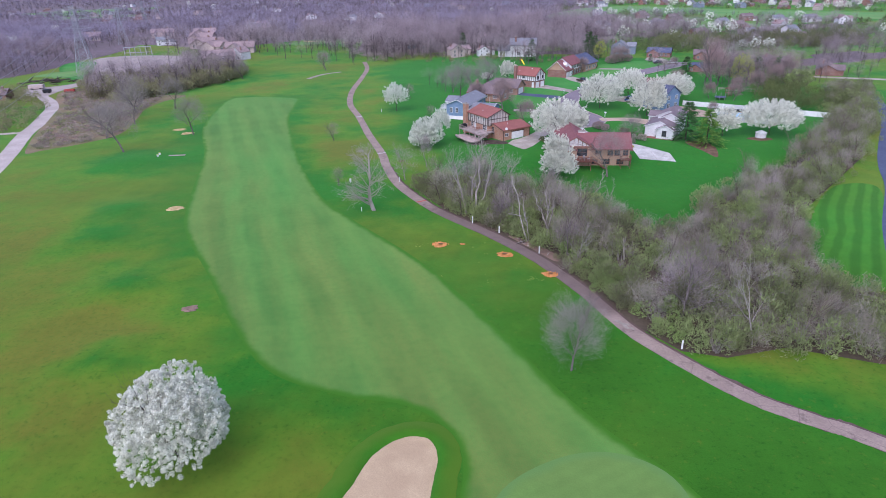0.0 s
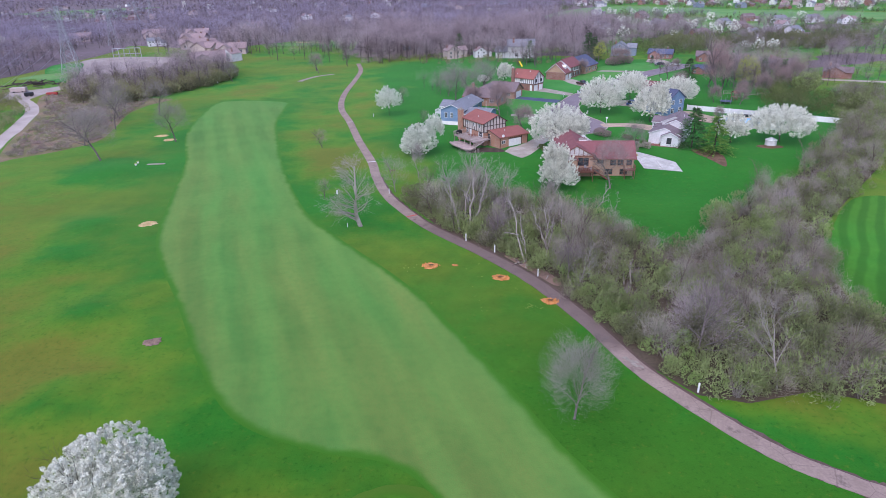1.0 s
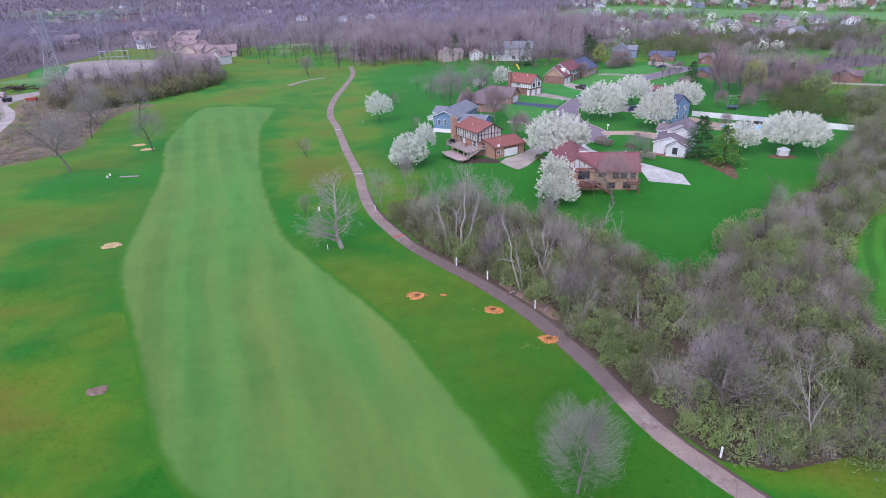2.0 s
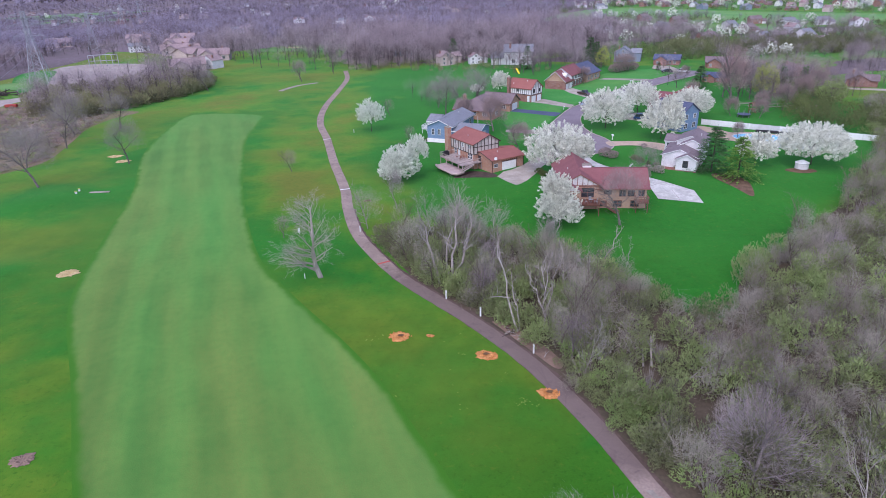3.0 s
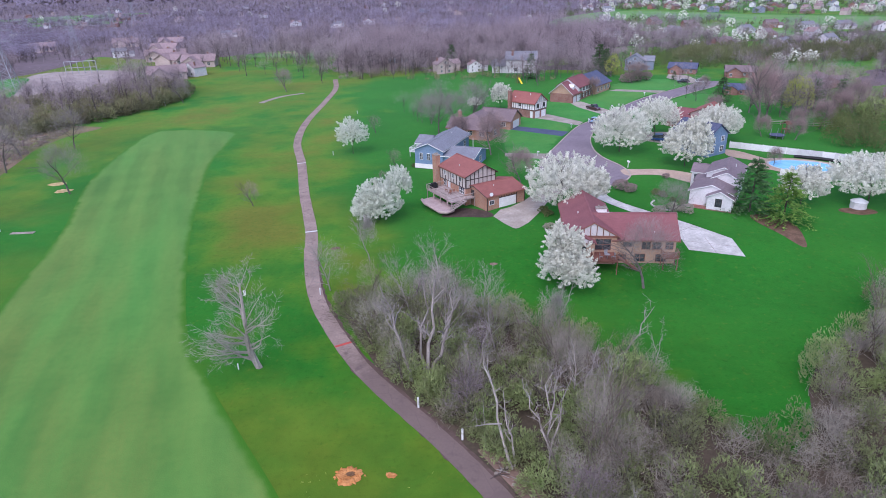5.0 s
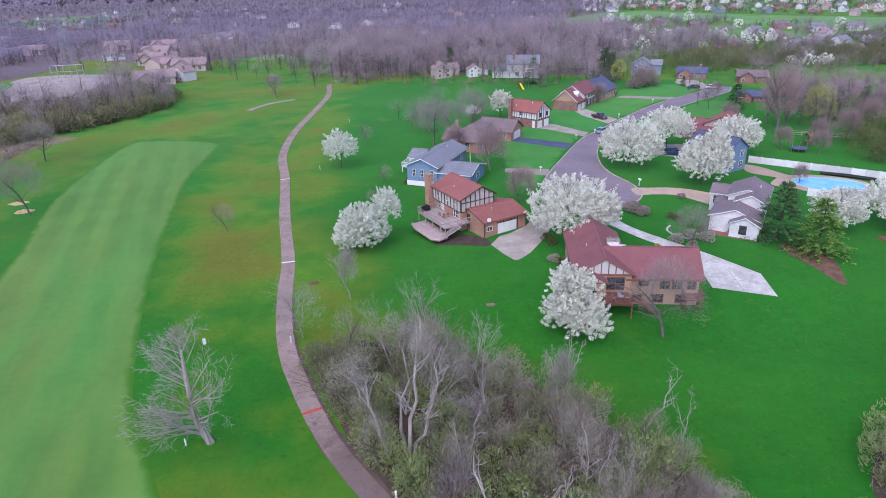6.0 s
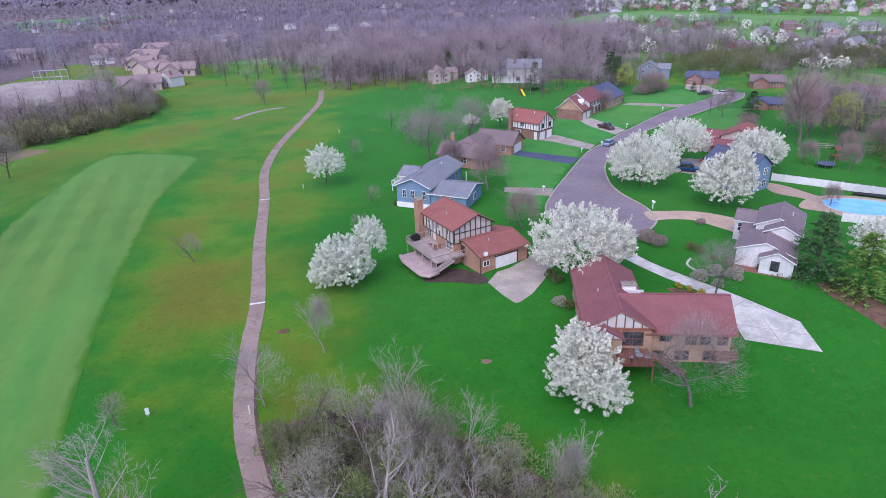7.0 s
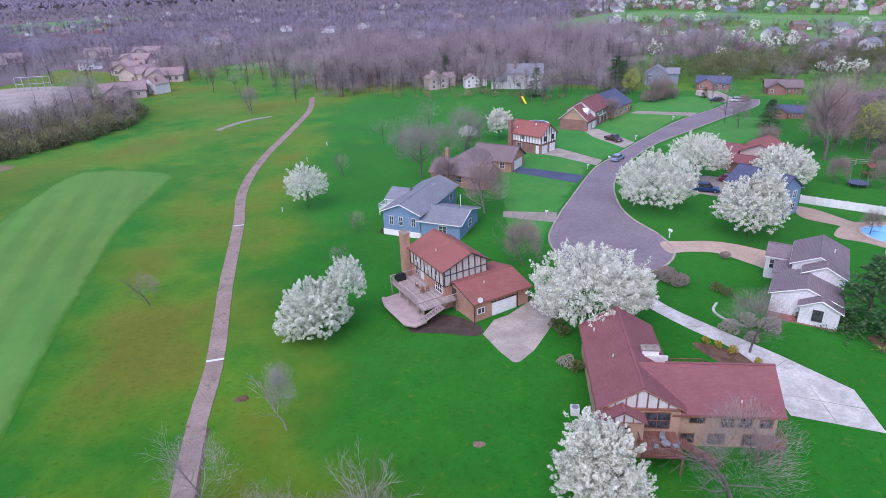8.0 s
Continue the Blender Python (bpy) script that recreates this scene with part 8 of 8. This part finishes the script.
horizon = np.column_stack([r.uniform(-5200, -300, 3000), r.uniform(1750, 6500, 3000)])
grove("horizon_woods", "far woodland along the horizon", "woods", [far_tree(240, 16, 26, 18, 2.6, 0.4)], horizon[(-horizon[:, 0] < 0.9 * horizon[:, 1])], M["hazed_twig"], 28, 0.7, 1.1, trunks)
grove("distant_woods", "hazy bare woodland towards the horizon", "woods", faint, p[far >= 900], M["hazed_twig"], 25, 0.6, 1.0, trunks)

line = np.array([(-128, 232), (-119, 250), (-111, 268), (-104, 288), (-106, 312), (-118, 335), (-140, 345), (-150, 312), (-172, 300), (-165, 270), (-150, 250)])
grove("left_wood", "bare grey trees of a belt beside the course", "trees", [far_tree(112 + k, 11, 4.2, 320, 0.028, 0.13) for k in range(4)], scatter(line, 84, 25), M["mauve_twig"], 26, 0.75, 1.35, trunks)
grove("left_hedge", "olive-green bushes along the edge of the course", "bushes", [budded_proto(120 + k, 2.6, 3.8, 190, 0.6, 0.18) for k in range(3)], scatter(line, 400, 27), M["olive_hedge"], 28, 0.7, 1.45)
front = np.array([(-127, 235), (-118, 251), (-109, 269), (-102, 290), (-104, 312), (-111, 326), (-118, 322), (-111, 302), (-112, 284), (-120, 264), (-131, 246)])
grove("left_hedge", "greening bushes at the course side of the tree belt", "bushes", [budded_proto(124 + k, 2.8, 3.6, 190, 0.5, 0.22) for k in range(3)], scatter(front, 110, 127), M["spring_wood"], 128, 0.6, 1.3)
scrub = np.array([(-120, 165), (-108, 175), (-105, 186), (-111, 208), (-115, 224), (-116, 240), (-122, 252), (-149, 264), (-166, 276), (-168, 262), (-158, 245), (-146, 225), (-133, 194)])
grove("scrub_brush", "dry brown brush on the scrubland", "brush", [brush_proto(130 + k, 1.5, 1.6, 24) for k in range(3)], scatter(scrub, 260, 29), M["brush"], 30, 0.3, 0.75)
for label, n, m, seed in (("low tangled brown weeds on the scrubland", 520, "brush", 131), ("pinkish-brown dry weeds on the scrubland", 420, "red_twig", 133), ("green weeds between the dry scrub", 210, "shrub", 135)):
    grove("scrub_weeds", label, "weeds", [budded_proto(seed + 400 + k, 1.3, 0.8, 46, 0.3, 0.2) for k in range(3)], scatter(scrub, n, seed), M[m], seed + 1, 0.5, 1.3)
grove("scrub_trees", "bare mauve-brown saplings on the scrubland", "trees", [far_tree(135 + k, 6, 2.6, 200, 0.025, 0.06) for k in range(3)], scatter(scrub, 14, 129), M["mauve_twig"], 130, 0.5, 1.3, trunks)
west = np.array([(-141, 192), (-147, 209), (-157, 231), (-168, 248), (-178, 261), (-192, 266), (-240, 258), (-250, 200), (-190, 165), (-150, 182)])
grove("west_hedge", "green and brown bushes beyond the gravel track", "bushes", [bush_proto(140 + k, 2.6, 3.4, 140, 0.32) for k in range(3)], scatter(west, 380, 31), M["olive_hedge"], 32, 0.6, 1.3)
beyond = np.array([(-200, 262), (-235, 300), (-222, 345), (-290, 380), (-420, 330), (-380, 240), (-260, 250)])
grove("west_wood", "bare woodland beyond the works yard", "woods", middle, scatter(beyond, 420, 33), M["hazed_twig"], 34, 0.6, 1.05, trunks)
for name, label, poly, n, m, protos, lo, hi, seed in (
        ("garden_trees", "bare trees between the suburban gardens", np.array([(118, 262), (150, 230), (210, 260), (330, 400), (200, 420), (118, 345), (140, 300), (118, 285)]), 170, "hazed_twig", bare, 0.4, 0.75, 35),
        ("garden_trees", "bare trees behind the row of houses", np.array([(40, 300), (48, 316), (62, 310), (80, 330), (70, 372), (-4, 372), (-30, 350), (-14, 356), (30, 330)]), 150, "mauve_twig", bare, 0.5, 1.0, 36),
        ("garden_hedges", "green hedges between gardens and lane", np.array([(102, 211), (102, 201), (107, 192), (115, 186), (125, 189), (134, 207), (127, 214), (121, 227), (112, 228)]), 130, "hedge", [bush_proto(150 + k, 2.7, 5.0, 260, 0.22) for k in range(3)], 0.6, 1.25, 37),
        ("garden_hedges", "green hedges between the suburban gardens", np.array([(66, 320), (86, 336), (130, 334), (170, 330), (320, 420), (260, 470), (130, 400), (60, 380)]), 330, "far_green", [bush_proto(160 + k, 2.8, 4.0, 160, 0.34) for k in range(3)], 0.6, 1.3, 38),
        ("course_trees", "bare trees beside the far end of the course", np.array([(-40, 345), (-18, 352), (0, 372), (-20, 400), (-110, 430), (-104, 390), (-70, 385), (-52, 372)]), 50, "mauve_twig", bare, 0.8, 1.3, 39)):
    q = scatter(poly, n, seed)
    grove(name, label, "plants", protos, q[free(q, 10)], M["mauve_twig" if m == "hazed_twig" else m], seed + 40, lo, hi, trunks if protos is bare else None)
for label, poly, n, m, seed in (("pinkish budding trees behind the gardens", np.array([(112, 246), (128, 252), (150, 275), (165, 296), (140, 300), (122, 272), (110, 256)]), 22, "pink_twig", 81), ("bare brownish trees behind the pool gardens", np.array([(104, 232), (122, 226), (142, 234), (150, 262), (120, 262), (114, 250)]), 16, "red_twig", 82)):
    q = scatter(poly, n, seed)
    grove("garden_trees", label, "trees", [far_tree(200 + k, 12, 3.8, 330, 0.03) for k in range(3)], q[free(q, 8)], M[m], seed + 40, 0.6, 1.05, trunks)
r = np.random.default_rng(44)
q = np.column_stack([r.uniform(-700, 900, 1600), r.uniform(380, 1200, 1600)])
q = q[(np.abs(q[:, 0]) < 0.8 * q[:, 1]) & (r.random(1600) < np.where(q[:, 0] > 0.2 * q[:, 1], 0.8, 0.05))]
q = q[free(q, 8)]
q = q[~inside(MEADOW, q[:, 0], q[:, 1]) & (~inside(GLADE, q[:, 0], q[:, 1]) | (r.random(len(q)) < 0.3))]
far_white = [flakes(lobed(np.random.default_rng(170 + k), 120, 9, 4.2, 6.5, 1.2), 0.52, np.random.default_rng(180 + k)) for k in range(3)]
grove("far_blossom", "white-flowering trees among distant houses", "trees", far_white, q[:430], M["blossom"], 45, 0.7, 1.4)
grove("far_evergreens", "dark green conifers among distant houses", "trees", [flakes(np.column_stack([(lambda h: np.stack([np.cos(t) * 2.6 * (1 - h) * np.sqrt(u), np.sin(t) * 2.6 * (1 - h) * np.sqrt(u), 0.4 + 10 * h], 1))(z) for t, u, z in [(r.uniform(0, math.tau, 220), r.random(220), r.random(220) ** 1.4)]]), 0.45, r)],
      q[430:520], M["pine"], 46, 0.6, 1.2)
grove("far_shrubs", "greening bushes among distant houses", "bushes", [bush_proto(190 + k, 3.0, 4.0, 60, 0.7) for k in range(3)], (lambda q: q[~inside(MEADOW, q[:, 0], q[:, 1])])(np.column_stack([r.uniform(120, 700, 900), r.uniform(400, 1000, 900)])), M["far_green"], 47, 0.6, 1.4)

for label, poly in (("white-flowering trees among the suburban gardens", np.array([(120, 545), (145, 540), (170, 480), (210, 450), (190, 440), (150, 480)])), ("white-flowering trees behind the hedges", np.array([(150, 340), (176, 345), (172, 362), (156, 358)]))):
    grove("garden_blossom", label, "trees", [(v[:, :], f) for v, f in far_white], scatter(poly, 7, 91), M["blossom"], 92, 0.6, 0.9)
for x, y, w, d in ((-104, 463, 7, 2.4), (-70, 449, 9, 2.2), (-92, 458, 5, 2.0)):
    a = np.linspace(0, math.tau, 14, endpoint=False)
    sheet("ground_sand", np.column_stack([x + w * np.cos(a), y + d * np.sin(a)]), M["pale_sand"], 0.14, "pale sand bunker of a farther golf hole", "bunker", cell=6.0)
for k, (cx, cy, rx, ry, tilt) in enumerate(((205, 405, 44, 16, 25), (150, 440, 40, 14, 12), (255, 470, 50, 15, 20), (140, 515, 46, 13, 8), (190, 305, 32, 13, 30), (60, 352, 26, 9, 5), (10, 366, 20, 7, 10))):
    a = np.linspace(0, math.tau, 40, endpoint=False)
    w = 1 + 0.18 * np.sin(3 * a + k) + 0.12 * np.sin(7 * a + 2.3 * k)
    c, s_ = math.cos(math.radians(tilt)), math.sin(math.radians(tilt))
    u, v = rx * w * np.cos(a), ry * w * np.sin(a)
    sheet("ground_copse", np.column_stack([cx + u * c - v * s_, cy + u * s_ + v * c]), M["forest_floor"], 0.118 + 0.004 * k, "brown leaf-strewn ground under bare garden trees", "woodland floor", cell=12.0)
    q = scatter(np.column_stack([cx + u * c - v * s_, cy + u * s_ + v * c]), int(rx * ry / 22), 600 + k)
    grove("garden_trees", "bare mauve-brown trees in a copse between the gardens", "trees", bare, q[free(q, 10)], M["mauve_twig"], 620 + k, 0.5, 0.85, trunks)
grove("garden_hedges", "broad olive-green thicket between gardens and far lawns", "bushes", [budded_proto(540 + k, 3.4, 6.4, 220, 0.62, 0.22) for k in range(3)], (lambda q: q[free(q, 10)])(scatter(BAND, 300, 541)), M["spring_wood"], 542, 0.5, 1.25)
# lighter turf over the street lawns puts distance haze into their colour
sheet("ground_lawn", np.array([(27.4, 187), (29.6, 196.6), (34.6, 209), (42.4, 227.5), (48.6, 236.8), (61.6, 254.8), (76.6, 273.8), (95.4, 291.6), (102, 299), (96, 311), (84, 312), (62, 292), (46, 280), (34, 262), (22, 246), (21, 226), (20.5, 208), (20.8, 188)]), M["lawn"], 0.034, "mown front garden lawn, lightened as by distance haze", "lawn", cell=2.5, rim=2.5)
sheet("ground_lawn", np.array([(63.4, 246.6), (79, 262.2), (94.4, 277.2), (104, 274), (100, 262), (90, 250), (78, 240), (68, 238)]), M["lawn"], 0.034, "mown lawn across the street, lightened as by distance haze", "lawn", cell=2.5, rim=2.5)
drive("road_side", [(84.7, 403), (66, 346), (60, 347), (79, 404)], M["concrete"], "pale side street between bare trees")
drive("road_side", [(147, 254), (170, 243), (190, 236), (190, 232), (169, 239), (146, 250)], M["concrete"], "pale side street beyond the hedges")
for label, poly, n, m, protos, lo, hi, seed in (
        ("olive-green bushes between the gardens and the far lawns", np.array([(100, 333), (131, 338), (156, 388), (121, 396)]), 130, "far_green", [bush_proto(560 + k, 3.2, 5.0, 190, 0.3) for k in range(3)], 0.5, 1.15, 561),
        ("bare mauve-brown trees behind the far houses of the street", np.array([(81, 395), (124, 407), (152, 405), (183, 480), (104, 507)]), 90, "mauve_twig", bare, 0.55, 0.95, 562),
        ("tall bare brown trees behind the back gardens", np.array([(98, 230), (110, 230), (130, 262), (121, 284), (108, 252)]), 20, "mauve_twig", bare, 0.6, 1.0, 563)):
    q = scatter(poly, n, seed)
    grove("garden_hedges" if m == "far_green" else "garden_trees", label, "plants", protos, q[free(q, 8)], M[m], seed + 9, lo, hi, trunks if protos is bare else None)
grove("garden_trees", "bare trees in front of the houses at the wood's edge", "trees", bare, np.array([(-12, 352), (-4, 345), (8, 340), (11, 346), (21, 338), (25, 343), (28, 336), (38, 334), (42, 340), (47, 331), (53, 328), (-20, 362), (33, 345)], float), M["mauve_twig"], 571, 0.7, 1.15, trunks)
edge_wood = np.array([(-47, 338), (-38, 338), (-30, 339), (-25, 353), (-20, 372), (-8, 372), (2, 368), (0, 392), (-52, 392)])
grove("near_woods", "bare mauve-grey trees where the cart path enters the wood", "woods", bare, scatter(edge_wood, 46, 501), M["mauve_twig"], 502, 0.75, 1.3, trunks)
grove("wood_brush", "brown bare brush at the end of the cart path", "brush", [twig_crown(np.random.default_rng(235 + k), 110, 2.4, 3.2, 0.1, 0.05, 1.3) for k in range(3)], scatter(edge_wood, 90, 503), M["brush"], 504, 0.6, 1.2)
grove("course_trees", "bare trees in a loose row beside the end of the cart path", "trees", bare, scatter(np.array([(-64, 330), (-52, 328), (-50, 380), (-66, 440), (-110, 450), (-84, 390)]), 26, 505), M["mauve_twig"], 506, 0.7, 1.15, trunks)
skirts = np.array([(-46, 337), (-24, 334), (0, 330), (22, 318), (44, 306), (54, 312), (34, 336), (16, 352), (-10, 362), (-40, 352)])
grove("wood_brush", "mixed bare and budding bushes before the woodland", "brush", [budded_proto(520 + k, 2.0, 2.6, 150, 0.42, 0.16) for k in range(3)], scatter(skirts, 46, 521), M["olive_hedge"], 522, 0.5, 1.15)
grove("garden_trees", "loose bare trees on the grass before the woodland", "trees", bare, (lambda q: q[free(q, 8)])(scatter(skirts, 16, 523)), M["mauve_twig"], 524, 0.45, 0.95, trunks)
rim = np.array([(-62, 372), (-40, 350), (-10, 362), (30, 364), (78, 376), (100, 392), (104, 410), (70, 412), (20, 402), (-40, 402)])
grove("wood_brush", "brown bare brush along the edge of the woodland", "brush", [twig_crown(np.random.default_rng(230 + k), 90, 2.6, 3.6, 0.1, 0.06, 1.4) for k in range(3)], scatter(rim, 520, 93), M["mauve_twig"], 94, 0.6, 1.3)
for k, (poly, n) in enumerate(((np.array([(118, 244), (128, 200), (150, 226), (160, 262), (140, 290), (112, 286), (104, 266), (112, 250)]), 22), (np.array([(84, 262), (96, 276), (108, 292), (98, 300), (86, 284)]), 8), (np.array([(66, 296), (92, 318), (88, 338), (60, 330), (52, 306)]), 16), (np.array([(-8, 236), (14, 232), (20, 262), (8, 280), (-10, 262)]), 12))):
    q = scatter(poly, n, 300 + k)
    grove("garden_trees", "bare mauve-grey trees between the gardens", "trees", [far_tree(310 + j, 10, 3.6, 300, 0.022, 0.1) for j in range(3)], q[free(q, 9)], M["mauve_twig"], 320 + k, 0.6, 1.15, trunks)
sheet("ground_scrub", smooth([(-226, 392), (-246, 398), (-330, 520), (-420, 690), (-360, 720), (-280, 560), (-236, 470)], 5), M["forest_floor"], 0.075, "dry brown strip of cleared land under the power line", "scrubland", cell=20.0)
sheet("ground_scrub", smooth([(-330, 290), (-236, 300), (-228, 380), (-258, 420), (-340, 500), (-460, 420)], 5), M["forest_floor"], 0.062, "brown woodland floor beyond the works yard", "woodland floor", cell=20.0)
grove("west_trees", "bare mauve-grey trees beyond the gravel yard", "woods", bare, scatter(np.array([(-330, 300), (-236, 305), (-230, 390), (-262, 430), (-350, 500), (-460, 420)]), 190, 97), M["mauve_twig"], 98, 0.55, 1.0, trunks)
